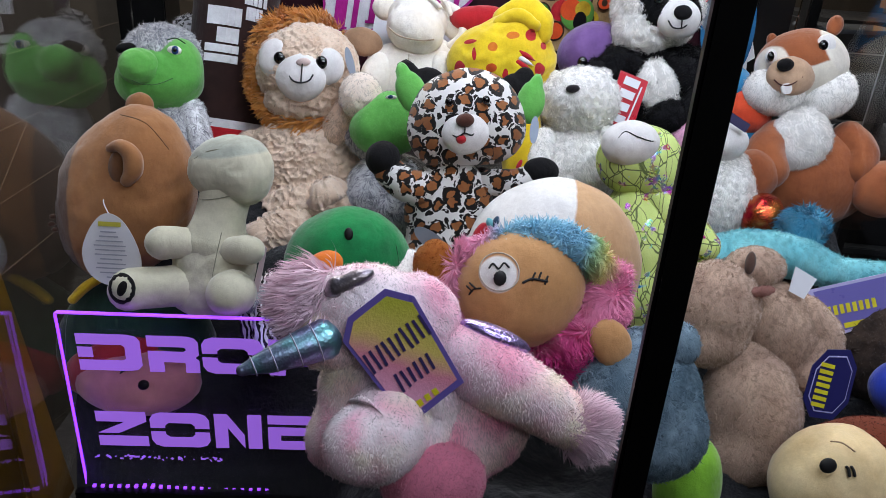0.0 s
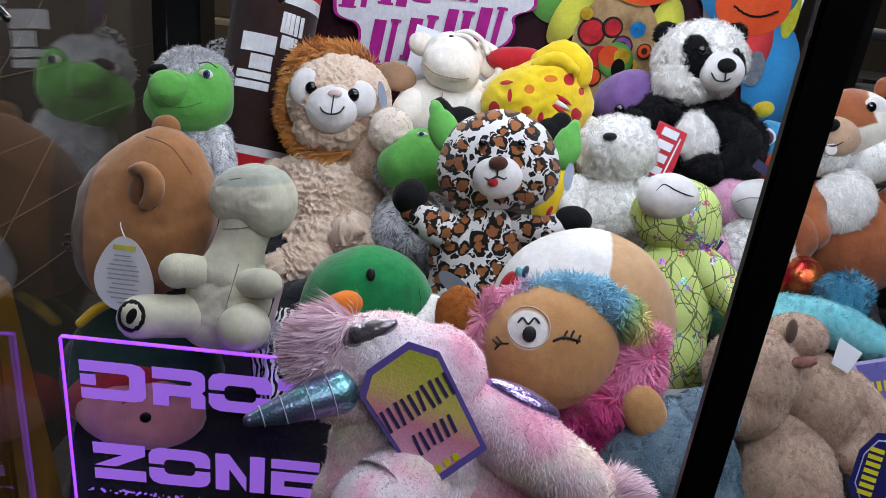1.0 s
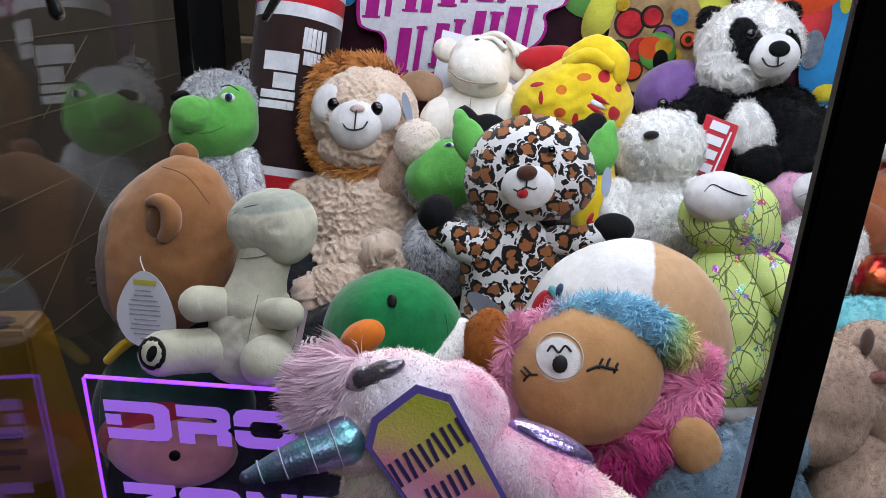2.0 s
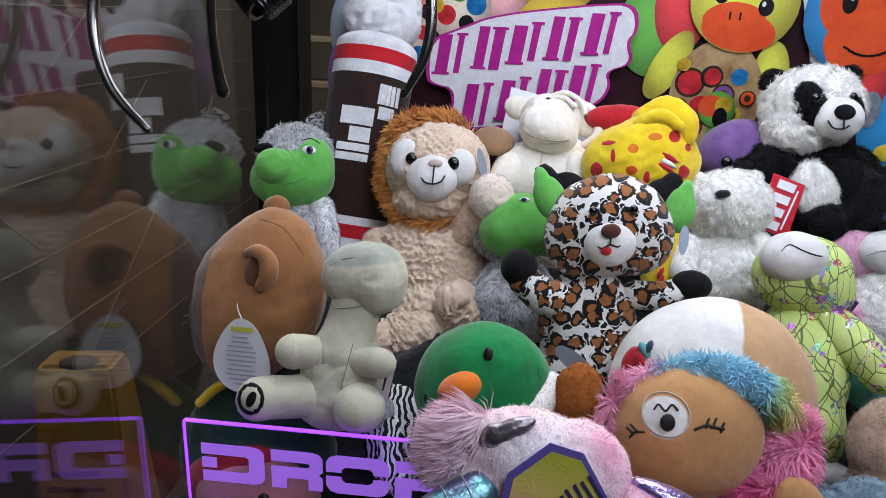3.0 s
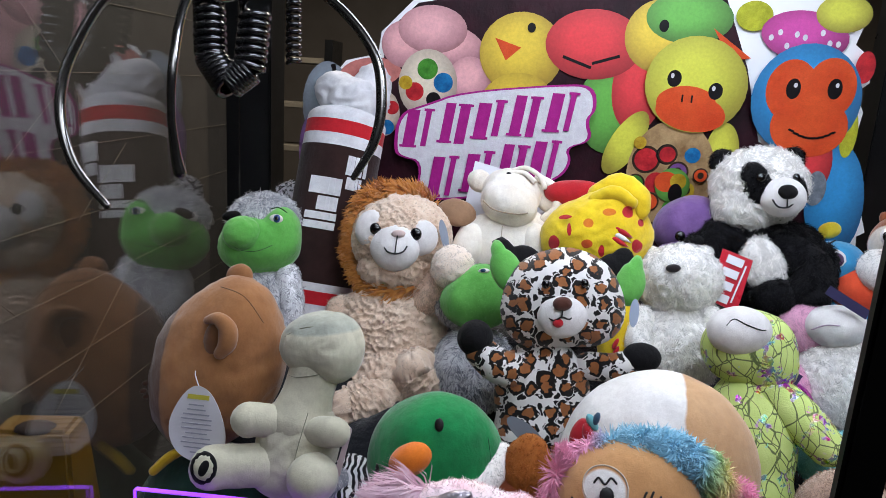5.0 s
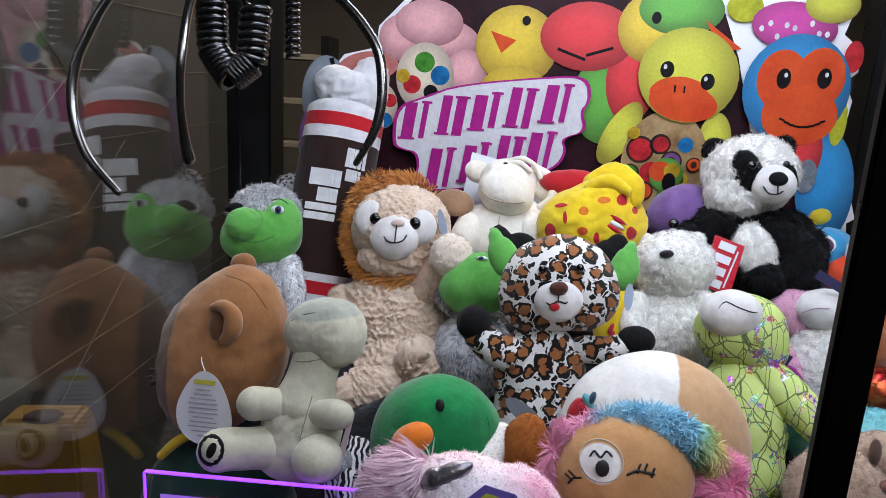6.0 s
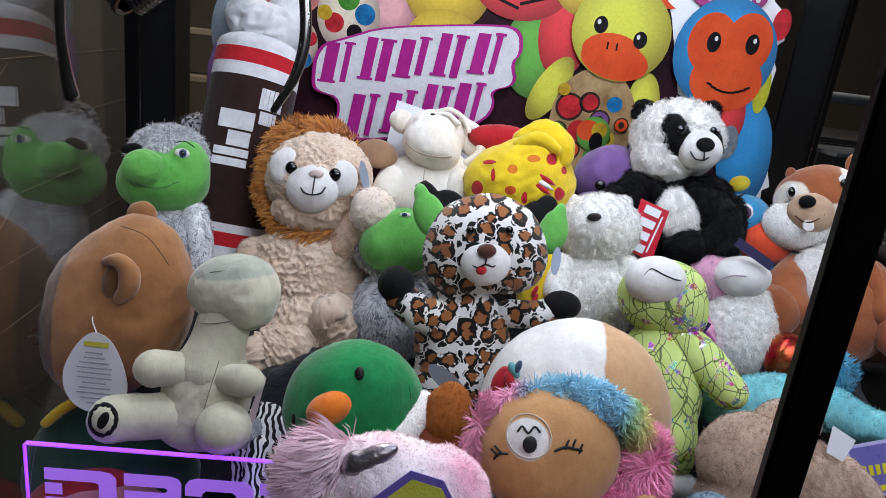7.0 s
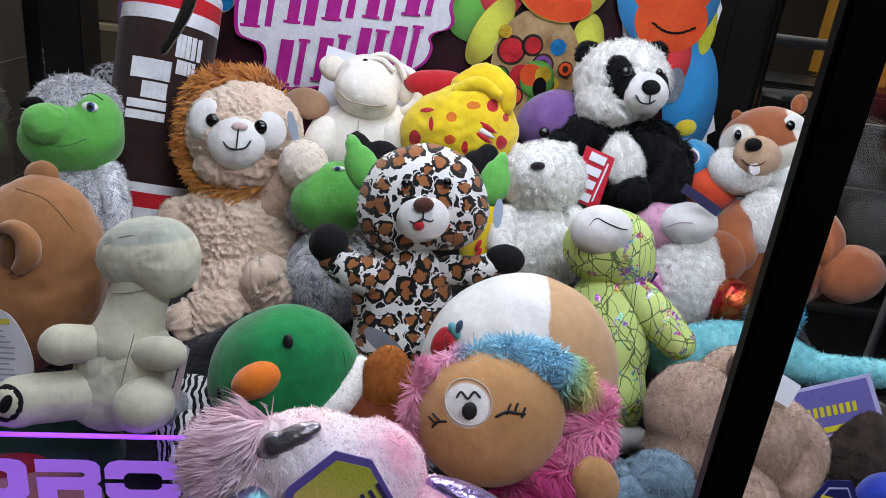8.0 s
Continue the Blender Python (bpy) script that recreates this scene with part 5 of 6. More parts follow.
def panda():
    t = thing("panda_plush", (0.433, 1.079, 1.414), (-17.4, -6.8, -2.3), "black and white panda plush with a red hang tag", "plush toy")
    blob(t, "head", [(-0.0018, 0.075, 0, 0.0696, 0.0607, 0.0571), (-0.0268, 0.0402, 0, 0.0446, 0.0357, 0.0446)], WHITE_FUR, (14000, 0.0143, 1.2), wrinkle=0.0054, wrinkle_size=0.0196, sub=5)
    bf = plush("black_fur", "131216", "0a090b", pile=0.5)
    blob(t, "eye_patch", [(-0.0192, 0.0727, -0.0464, 0.0241, 0.0357, 0.0196, -18)], bf, (2500, 0.0071, 0.8)); blob(t, "eye_patch", [(0.0421, 0.0644, -0.0339, 0.0125, 0.0286, 0.0196, -12)], bf, (1500, 0.0071, 0.8))
    dot(t, "eye", -0.0191, 0.0778, -0.066, 0.0071, 0.0071, 0.0054, EYE); dot(t, "eye", 0.0351, 0.0786, -0.0518, 0.0054, 0.0062, 0.0045, EYE)
    blob(t, "muzzle", [(0.014, 0.0494, -0.0536, 0.033, 0.0295, 0.025, 10)], WHITE_PLUSH)
    blob(t, "nose", [(0.013, 0.0533, -0.0785, 0.0134, 0.0107, 0.008, 10)], BLACK_PLUSH)
    thread(t, "mouth", [(-0.0073, 0.0431, -0.075), (-0.0013, 0.0328, -0.0768), (0.0117, 0.0311, -0.0777), (0.0234, 0.0383, -0.0732)], 0.0012, BLACK_THREAD); thread(t, "mouth", [(0.0115, 0.0456, -0.0803), (0.0107, 0.0373, -0.0803), (0.0105, 0.031, -0.0785)], 0.0011, BLACK_THREAD)
    blob(t, "ear", [(-0.0497, 0.1187, 0.0134, 0.0214, 0.0232, 0.0143)], bf, (1800, 0.0098, 0.7)); blob(t, "ear", [(0.0604, 0.1223, 0.0223, 0.0179, 0.0196, 0.0125)], bf, (1500, 0.0098, 0.7))
    blob(t, "body", [(0.0091, -0.0485, 0.0134, 0.1, 0.0732, 0.0589), (-0.06, -0.0127, 0.0089, 0.0491, 0.0428, 0.0446)], bf, (14000, 0.0179, 1.4), "shaggy black body", wrinkle=0.006, wrinkle_size=0.022, sub=5)
    blob(t, "belly", [(-0.0128, -0.0508, -0.0375, 0.0339, 0.0464, 0.0196, -15)], WHITE_FUR, (5000, 0.0116, 1.0))
    limb(t, "arm", [(0.0203, -0.0236, -0.0179, 0.0321), (0.0526, -0.0594, -0.0357, 0.0357), (0.0429, -0.094, -0.0491, 0.0339)], bf, (7000, 0.0116, 0.9))
    blob(t, "leg", [(-0.0008, -0.0982, -0.0402, 0.0375, 0.0321, 0.0357)], bf, (4000, 0.0116, 0.9))
    limb(t, "arm", [(-0.0739, -0.0141, -0.0089, 0.0303), (-0.0971, -0.0321, -0.0134, 0.0268), (-0.107, -0.0192, -0.0179, 0.0232)], bf, (4000, 0.0116, 0.9))
    tag = card(t, "hang_tag", [(-0.0811, -0.0255), (-0.0406, -0.0445), (-0.067, -0.1181), (-0.1067, -0.0982)], -0.0803, plain("red_card", "c4142c", 0.3, grime=0.05), 0.0015, label="red hang tag with white lettering")
    for k, w in enumerate((0.0125, 0.0110, 0.0115, 0.0120)):
        x, z = -0.0894 + 0.008 * k, -0.0958 + 0.017 * k
        card(tag, "print", bar(x, z, w, 0.0060, 25), -0.0821, CARD_WHITE, 0.0006)
    card(tag, "print", bar(-0.0629, -0.0784, 0.0012, 0.0286, 25), -0.0821, CARD_WHITE, 0.0006)
panda()

def purple_toy():
    t = thing("purple_plush", (0.326, 1.128, 1.410), (-17.4, -6.8, -2.3), "round violet plush with a black bead eye", "plush toy")
    blob(t, "body", [(0.0065, 0, 0, 0.0574, 0.0481, 0.0463, -20)], plush("violet_plush", "84629e", "6a4a86"))
    blob(t, "base", [(-0.0095, -0.0652, -0.0093, 0.0416, 0.0509, 0.037)], plush("violet_plush_low", "7c5a98", "62447c"))
    dot(t, "eye", -0.0157, -0.0208, -0.0444, 0.0083, 0.0083, 0.0056, EYE)
purple_toy()

def blue_bird():
    t = thing("bluebird_plush", (0.571, 1.103, 1.356), (-17.4, -6.8, -2.3), "blue bird plush with an orange beak and yellow antenna", "plush toy")
    blue = plush("sky_blue_plush", "3f9fd0", "2f82b4")
    org = plush("coral_plush", "ee5a36", "d84424")
    blob(t, "head", [(-0.0112, 0.014, 0, 0.0504, 0.0392, 0.0392)], blue)
    dot(t, "eye", -0.0228, 0.0223, -0.0355, 0.0205, 0.0159, 0.0075, WHITE_PLUSH, 20); dot(t, "iris", -0.0206, 0.0201, -0.0429, 0.0103, 0.0112, 0.0047, plain("plum_iris", "4a3050", 0.3)); dot(t, "pupil", -0.0227, 0.0199, -0.0476, 0.0056, 0.0065, 0.0028, EYE)
    for k in range(3):
        thread(t, "lash", [(-0.036, 0.0328, -0.0411), (-0.0418, 0.0382, -0.042), ((-0.0299, 0.0448)[0] + 0.0047 * k, (-0.0299, 0.0448)[1] + 0.0028 * k, -0.0411)], 0.0011, BLACK_THREAD)
    blob(t, "beak", [(0.0194, -0.0282, -0.0187, 0.0448, 0.0373, 0.0336, 20)], org)
    blob(t, "crest", [(-0.0579, 0.0517, 0.0047, 0.0205, 0.0149, 0.0131, 20)], org)
    limb(t, "antenna", [(-0.0308, 0.047, 0.0047, 0.0047), (-0.0233, 0.0579, 0, 0.0047), (-0.0187, 0.0635, 0, 0.0056)], plush("yellow_felt", "d6c02c")); blob(t, "knob", [(-0.0112, 0.07, 0, 0.0177, 0.0131, 0.0093, -12)], plush("yellow_felt_knob", "d6c02c"))
    blob(t, "body", [(0.0156, -0.0657, 0.014, 0.056, 0.056, 0.042)], blue)
blue_bird()

def back_unicorn():
    t = thing("unicorn_plush", (0.508, 0.969, 1.282), (-17.4, -6.8, -2.3), "white and pink fluffy unicorn plush slumped sideways", "plush toy")
    pk = plush("pale_pink_fur", "eeb9d2", "dc9fc0")
    blob(t, "head", [(-0.0236, 0.025, 0.0084, 0.0489, 0.0422, 0.038)], pk, (4000, 0.0076, 0.7))
    blob(t, "muzzle", [(0.001, 0.0261, -0.0211, 0.0422, 0.0304, 0.0321, 5)], WHITE_PLUSH)
    thread(t, "mouth", [(-0.0408, 0.0232, -0.0489), (-0.0228, 0.0291, -0.054), (0.0115, 0.0257, -0.0489)], 0.001, plush("lilac_thread", "b9a3b8"))
    blob(t, "body", [(0.006, -0.0511, 0.0042, 0.0557, 0.0742, 0.0464)], WHITE_FUR, (15000, 0.011, 0.9), sub=5)
    blob(t, "leg", [(-0.0538, -0.0664, -0.0084, 0.0253, 0.0422, 0.0253)], pk, (3000, 0.0084, 0.8))
    blob(t, "hoof", [(-0.0599, -0.0723, -0.038, 0.0169, 0.0253, 0.0152, -30)], foil("violet_foil", "8a2aa0", "d04ab8"), label="shiny violet foil hoof")
    card(t, "strap_tag", bar(0.0037, 0.0595, 0.0304, 0.0067, 36), -0.059, plain("navy_card", "251f4a", 0.4), label="dark violet strap tag")
back_unicorn()

def chipmunk():
    t = thing("chipmunk_plush", (0.687, 1.039, 1.312), (-17.4, -6.8, -2.3), "russet chipmunk plush with white cheeks and buck teeth", "plush toy")
    rus = plush("russet_plush", "a8613a", "8a4a2a", regions=())
    head = plush("russet_head", "a8613a", "94522f", regions=(("f1ead9", "side", (0.25, 0, -1), -0.1099), ("f3ecdf", "ball", (0.036, 0.1396, 0)[0:1] + (-0.045,) + (0.036, 0.1396, 0)[1:2], (0.0346, 0.060, 0.0438)), ("f3ecdf", "ball", (-0.080, -0.040, 0.118), (0.030, 0.050, 0.036))))
    blob(t, "head", [(-0.0117, 0.1081, 0, 0.0721, 0.0613, 0.0558)], head)
    blob(t, "cheek", [(-0.0552, 0.0738, -0.0072, 0.0526, 0.0426, 0.045)], WHITE_FUR, (5000, 0.0081, 0.7)); blob(t, "cheek", [(0.0204, 0.0649, -0.0072, 0.0526, 0.0454, 0.045)], WHITE_FUR, (5000, 0.0081, 0.7))
    blob(t, "muzzle", [(-0.0493, 0.0904, -0.0454, 0.0372, 0.0298, 0.0194, 12)], plush("tan_muzzle", "d4b090"))
    blob(t, "nose", [(-0.0659, 0.1059, -0.0639, 0.0126, 0.0099, 0.009)], BLACK_PLUSH)
    thread(t, "mouth", [(-0.0793, 0.0849, -0.0563), (-0.0703, 0.0763, -0.0609), (-0.056, 0.0763, -0.0629), (-0.0397, 0.0866, -0.0633)], 0.0012, plush("dark_brown_thread", "5a3020"))
    card(t, "teeth", bar(-0.0628, 0.0704, 0.0078, 0.0082, -8), -0.0625, WHITE_PLUSH, 0.004, 1)
    dot(t, "eye", 0.0051, 0.1353, -0.045, 0.0153, 0.0162, 0.0072, WHITE_PLUSH); dot(t, "pupil", -0.002, 0.1339, -0.0513, 0.0072, 0.0081, 0.0045, EYE); dot(t, "eye", -0.0759, 0.123, -0.0378, 0.009, 0.0126, 0.0072, WHITE_PLUSH); dot(t, "pupil", -0.0791, 0.1225, -0.0441, 0.0054, 0.0081, 0.0036, EYE)
    blob(t, "ear", [(-0.0545, 0.1518, 0.0045, 0.009, 0.0144, 0.009, -15)], rus); blob(t, "ear", [(0.045, 0.1717, 0.0045, 0.0126, 0.0162, 0.0108, 15)], rus)
    blob(t, "chest", [(-0.0248, -0.0079, -0.0288, 0.0495, 0.054, 0.0324)], WHITE_FUR, (8000, 0.0117, 0.8))
    blob(t, "body", [(0.0168, -0.0729, 0.009, 0.0946, 0.0811, 0.0594)], rus)
    limb(t, "arm", [(-0.0542, 0.0003, -0.009, 0.027), (-0.0832, -0.0252, -0.0315, 0.0306), (-0.0835, -0.0543, -0.0495, 0.0288)], rus)
    blob(t, "foot", [(-0.1111, -0.0604, -0.0495, 0.0396, 0.0414, 0.0378)], rus)
    limb(t, "arm", [(0.062, -0.0086, -0.009, 0.027), (0.0728, -0.0343, -0.027, 0.027), (0.0627, -0.0598, -0.036, 0.0252)], rus)
    blob(t, "foot", [(0.1001, -0.0936, -0.045, 0.0504, 0.045, 0.0414)], rus)
chipmunk()

def egg():
    t = thing("foil_egg", (0.576, 0.910, 1.211), (-17.4, -6.8, -2.3), "shiny red and gold foil egg toy", "toy egg")
    blob(t, "egg", [(0, 0, 0, 0.0311, 0.0377, 0.0295, 10)], foil("red_foil", "a01828", "c8743a", 26)); blob(t, "pink_rim", [(-0.0121, -0.0061, 0.0123, 0.0164, 0.0377, 0.0205, 5)], plush("pink_cloth", "dda0b4"))
egg()

def crocodile():
    t = thing("dinosaur_plush", (0.354, 0.836, 1.255), (-17.4, -6.8, -2.3), "lime dinosaur plush with shiny scribble cloth and white muzzle", "plush toy")
    cloth = sequin_cloth()
    MZ = (-0.0164, 0.0773, -0.0295, 0.0383, 0.031, 0.0295)
    blob(t, "head", [(0.0015, 0.0553, 0, 0.0575, 0.0486, 0.0457), (0.0245, 0.0298, -0.0037, 0.0332, 0.031, 0.0332)], cloth)
    blob(t, "muzzle", [(-0.0164, 0.0773, -0.0295, 0.0383, 0.031, 0.0295, 5)], WHITE_PLUSH)
    thread(t, "mouth", [on(MZ, -0.0367, 0.0855, 0.0004), on(MZ, -0.0279, 0.0928, 0.0004), on(MZ, -0.0146, 0.0855, 0.0004), on(MZ, 0.0038, 0.0788, 0.0004), on(MZ, 0.0222, 0.0796, 0.0004)], 0.0008, BLACK_THREAD)
    dot(t, "eye", 0.0272, 0.0716, -0.031, 0.0052, 0.0074, 0.0052, EYE)
    blob(t, "body", [(-0.0025, -0.0597, 0.0037, 0.0575, 0.087, 0.0472), (0.0025, -0.1316, -0.0037, 0.0427, 0.059, 0.0405)], cloth)
    limb(t, "arm", [(0.0233, 0.001, -0.0074, 0.0265), (0.0541, -0.0331, -0.0221, 0.0265), (0.0761, -0.0631, -0.0332, 0.0221)], cloth)
    blob(t, "foot", [(0.011, -0.184, -0.0221, 0.0354, 0.0192, 0.0295, 10)], plush("grey_foot", "b8b6b4"))
    card(t, "tag", [(0.0516, 0.0258), (0.0604, 0.0206), (0.0457, 0), (0.0383, 0.0059)], -0.0147, plain("violet_card", "2e2450", 0.4))
crocodile()

def turquoise():
    t = thing("turquoise_plush", (0.568, 0.827, 1.188), (-24.0, -3.5, -2.0), "turquoise long-haired plush lying among the toys", "plush toy")
    q = plush("turquoise_fur", "a4ecf0", "78d0dc")
    limb(t, "body", [(-0.1164, -0.008, 0, 0.0305), (-0.0481, 0.004, 0, 0.0321), (0.016, -0.004, 0, 0.0321), (0.0677, -0.0238, -0.008, 0.0257)], q, (14000, 0.0096, 0.8))
    limb(t, "arm", [(0.0496, -0.0221, -0.012, 0.0209), (0.0978, -0.0272, -0.0241, 0.0209), (0.1551, -0.0308, -0.0321, 0.0193)], q, (6000, 0.0088, 0.8))
    blob(t, "leg", [(0.0446, 0.0368, 0.0241, 0.0321, 0.0305, 0.0289)], plush("deep_turquoise_fur", "58b4d4", "3f98bc"), (4000, 0.016, 0.9, (0, 0, -0.5), 0.0009, 0.6))
turquoise()

def taupe():
    t = thing("sloth_plush", (0.466, 0.666, 1.109), (-24.0, -3.5, -2.0), "soft taupe long-eared plush lying on its back", "plush toy")
    q = plush("taupe_fur", "d2b6a0", "b09280", pile=0.5)
    blob(t, "belly", [(0.007, -0.0563, 0, 0.0606, 0.0831, 0.0493, -6), (0, -0.1127, 0, 0.0528, 0.0493, 0.0423)], q, (18000, 0.007, 1.0), sub=5)
    blob(t, "head", [(-0.0401, 0.0707, -0.0035, 0.0577, 0.0577, 0.0437), (-0.0493, 0.0282, 0, 0.0493, 0.0352, 0.0387)], q, (14000, 0.007, 0.9), sub=5)
    blob(t, "hood", [(0.0153, 0.1159, 0.0106, 0.0387, 0.0296, 0.0317)], q, (4500, 0.0063, 0.8))
    blob(t, "ear", [(0.0458, 0.0423, 0, 0.0437, 0.062, 0.0296, -25)], q, (9000, 0.007, 0.9))
    limb(t, "arm", [(0.0741, 0.0557, 0.007, 0.0296), (0.0951, 0.0282, 0, 0.0268), (0.0737, -0.0128, -0.007, 0.0254)], q, (7000, 0.007, 0.9))
    blob(t, "ear_tip", [(-0.0053, 0.1237, -0.0246, 0.0063, 0.0141, 0.0056, 10)], plush("dark_taupe", "5a4238"))
    blob(t, "bow", [(0.0048, 0.0902, -0.0352, 0.0155, 0.007, 0.0056, -8)], plush("rose_fur", "a8786e"), (900, 0.0042, 0.8))
    card(t, "care_tag", [(0.0479, 0.1197), (0.0732, 0.1042), (0.0577, 0.0803), (0.0394, 0.0901)], -0.0282, CARD_WHITE, label="small white care tag")
taupe()

LILAC_CARD, NAVY_CARD, YELLOW_INK = plain("lilac_card", "6f68ae", 0.3, grime=0.05), plain("navy_tag_card", "25245e", 0.3, grime=0.05), plain("yellow_ink", "e0d22a", 0.4)
PALE_CARD = plain("pale_lilac_card", "b9b4dc", 0.3, grime=0.05)
def tag_one():
    t = thing("hang_tag", (0.623, 0.724, 1.167), (-20.8, -6.4, -6.5), "violet square hang tag with yellow lettering", "tag", "square hang tags")
    c = [(-0.0592, 0.0172), (0.0426, 0.0399), (0.0605, -0.0172), (-0.0316, -0.0454)]
    m = Vector((0.0028, -0.0014))
    card(t, "card", c, 0, PALE_CARD, 0.0015); card(t, "panel", [tuple(m + (Vector(q) - m) * 0.88) for q in c], -0.0004, LILAC_CARD, 0.0003)
    for k in range(8):
        card(t, "print", bar((-0.0316, -0.0103)[0] + 0.0079 * k, (-0.0316, -0.0103)[1] + 0.0016 * k, 0.0025, 0.0062, -12), -0.0009, YELLOW_INK, 0.0003)
    card(t, "print", bar(0.0176, -0.0228, 0.031, 0.0034, -12), -0.0009, YELLOW_INK, 0.0003)
def tag_two():
    t = thing("hang_tag", (0.473, 0.521, 1.178), (-24.0, -3.5, -2.0), "navy square hang tag with yellow lettering, rounded corners", "tag", "square hang tags")
    c = [(-0.0138, 0.0355), (0.031, 0.0344), (0.0126, -0.0378), (-0.0332, -0.0315)]
    m = Vector((-0.0006, 0))
    card(t, "card", c, 0, NAVY_CARD, 0.0015, 1); card(t, "panel", [tuple(m + (Vector(q) - m) * 0.82) for q in c], -0.0004, PALE_CARD, 0.0003, 1); card(t, "panel", [tuple(m + (Vector(q) - m) * 0.78) for q in c], -0.0008, NAVY_CARD, 0.0003, 1)
    for k in range(7):
        card(t, "print", bar((-0.0143, -0.0206)[0] + 0.0018 * k, (-0.0143, -0.0206)[1] + 0.0066 * k, 0.0069, 0.0021, 15), -0.0013, YELLOW_INK, 0.0003)
tag_one(); tag_two()

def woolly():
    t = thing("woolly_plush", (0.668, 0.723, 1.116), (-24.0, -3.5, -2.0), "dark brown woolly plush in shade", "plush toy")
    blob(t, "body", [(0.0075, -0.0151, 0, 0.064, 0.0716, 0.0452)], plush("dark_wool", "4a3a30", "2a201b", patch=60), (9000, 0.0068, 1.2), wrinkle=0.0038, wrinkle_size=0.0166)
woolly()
def blue_ball():
    t = thing("blue_plush", (0.643, 0.629, 1.100), (-24.0, -3.5, -2.0), "bright blue plush half hidden at the edge", "plush toy")
    blob(t, "body", [(0.0034, 0, 0, 0.0378, 0.0358, 0.031)], plush("royal_blue_plush", "2440b8", "1a2e90"))
blue_ball()

def cream_doll():
    t = thing("squish_plush", (0.518, 0.527, 1.049), (-24.0, -3.5, -2.0), "cream squish plush with brown hair and stitched lashes", "plush toy")
    blob(t, "body", [(0.0031, -0.0062, 0, 0.0734, 0.0672, 0.0498)], plush("butter_plush", "f0d8a8", "e2c48e", pile=0.12))
    blob(t, "hair", [(0.0374, 0.0265, 0.0156, 0.0747, 0.0386, 0.0436, -6)], plush("brown_hair", "7a3a26"), (6000, 0.0044, 0.5))
    dot(t, "eye", -0.0319, 0.03, -0.0461, 0.0093, 0.0081, 0.0031, BLACK_THREAD)
    for k in (0, 1):
        thread(t, "lash", [((-0.0106, 0.0199)[0] + 0.0056 * k, (-0.0106, 0.0199)[1], -0.0473), ((-0.0106, 0.0249)[0] + 0.005 * k, (-0.0106, 0.0249)[1], -0.0461), ((-0.0118, 0.028)[0] + 0.005 * k, (-0.0118, 0.028)[1], -0.0448)], 0.0016, BLACK_THREAD)
    thread(t, "brow", [(-0.0241, 0.0527, -0.0373), (-0.0123, 0.051, -0.0373), (0, 0.0425, -0.0386)], 0.0009, plush("tan_thread", "a88a6a"))
cream_doll()

def blue_grey():
    t = thing("elephant_plush", (0.272, 0.507, 1.167), (-24.0, -3.5, -2.0), "slate blue long-haired plush with a grey nose", "plush toy")
    q = plush("slate_blue_fur", "8ea6b6", "5f7a8c", pile=0.5)
    blob(t, "body", [(-0.0056, 0.0056, 0, 0.0657, 0.0613, 0.0418), (0.0167, -0.0334, 0, 0.0501, 0.0501, 0.039)], q, (24000, 0.0078, 1.0), sub=5)
    blob(t, "head", [(0.026, 0.0509, -0.0056, 0.0323, 0.0267, 0.0251)], q, (6000, 0.0067, 0.9)); blob(t, "nose", [(0.0472, 0.0418, -0.0111, 0.0067, 0.0078, 0.0067)], plush("slate_nose", "2c3640"))
    blob(t, "ear", [(-0.0195, 0.0542, 0.0111, 0.0195, 0.0123, 0.0139)], plush("pale_grey_plush", "b4b2b4"))
blue_grey()
def lime_toy():
    t = thing("lime_plush", (0.360, 0.517, 1.053), (-24.0, -3.5, -2.0), "lime green plush at the bottom of the pile", "plush toy")
    blob(t, "body", [(-0.0121, -0.0061, 0, 0.0351, 0.0576, 0.0303, 12)], plush("lime_plush", "8cc83a", "6fa828"))
lime_toy()

def bear_ball():
    t = thing("squish_plush", (0.210, 0.691, 1.226), (-17.4, -6.8, -2.3), "round tan and white squish plush with a red heart", "plush toy")
    cloth = plush("tan_white_velvet", "d4ab80", "c69a6e", pile=0.1, regions=(("f7f5f2", "side", (-1, 0, 0.22), -0.0112),))
    blob(t, "body", [(0, -0.0062, 0, 0.1046, 0.1033, 0.0747)], cloth, uneven=0.012, wrinkle=0.0007, wrinkle_size=0.0436, sub=5)
    red = plush("heart_red", "b8202e", pile=0.1)
    dot(t, "heart", -0.0838, 0.0379, -0.0423, 0.0081, 0.0162, 0.0056, red, 28); dot(t, "heart", -0.0748, 0.0362, -0.0461, 0.0062, 0.0124, 0.0056, red, -12)
    teal = plush("teal_thread", "6fb8c0"); dot(t, "leaf", -0.0701, 0.0485, -0.0461, 0.005, 0.01, 0.0044, teal, -28); dot(t, "leaf", -0.0661, 0.0517, -0.0473, 0.0037, 0.0081, 0.0044, plush("navy_thread", "34506a"), 25)
bear_ball()

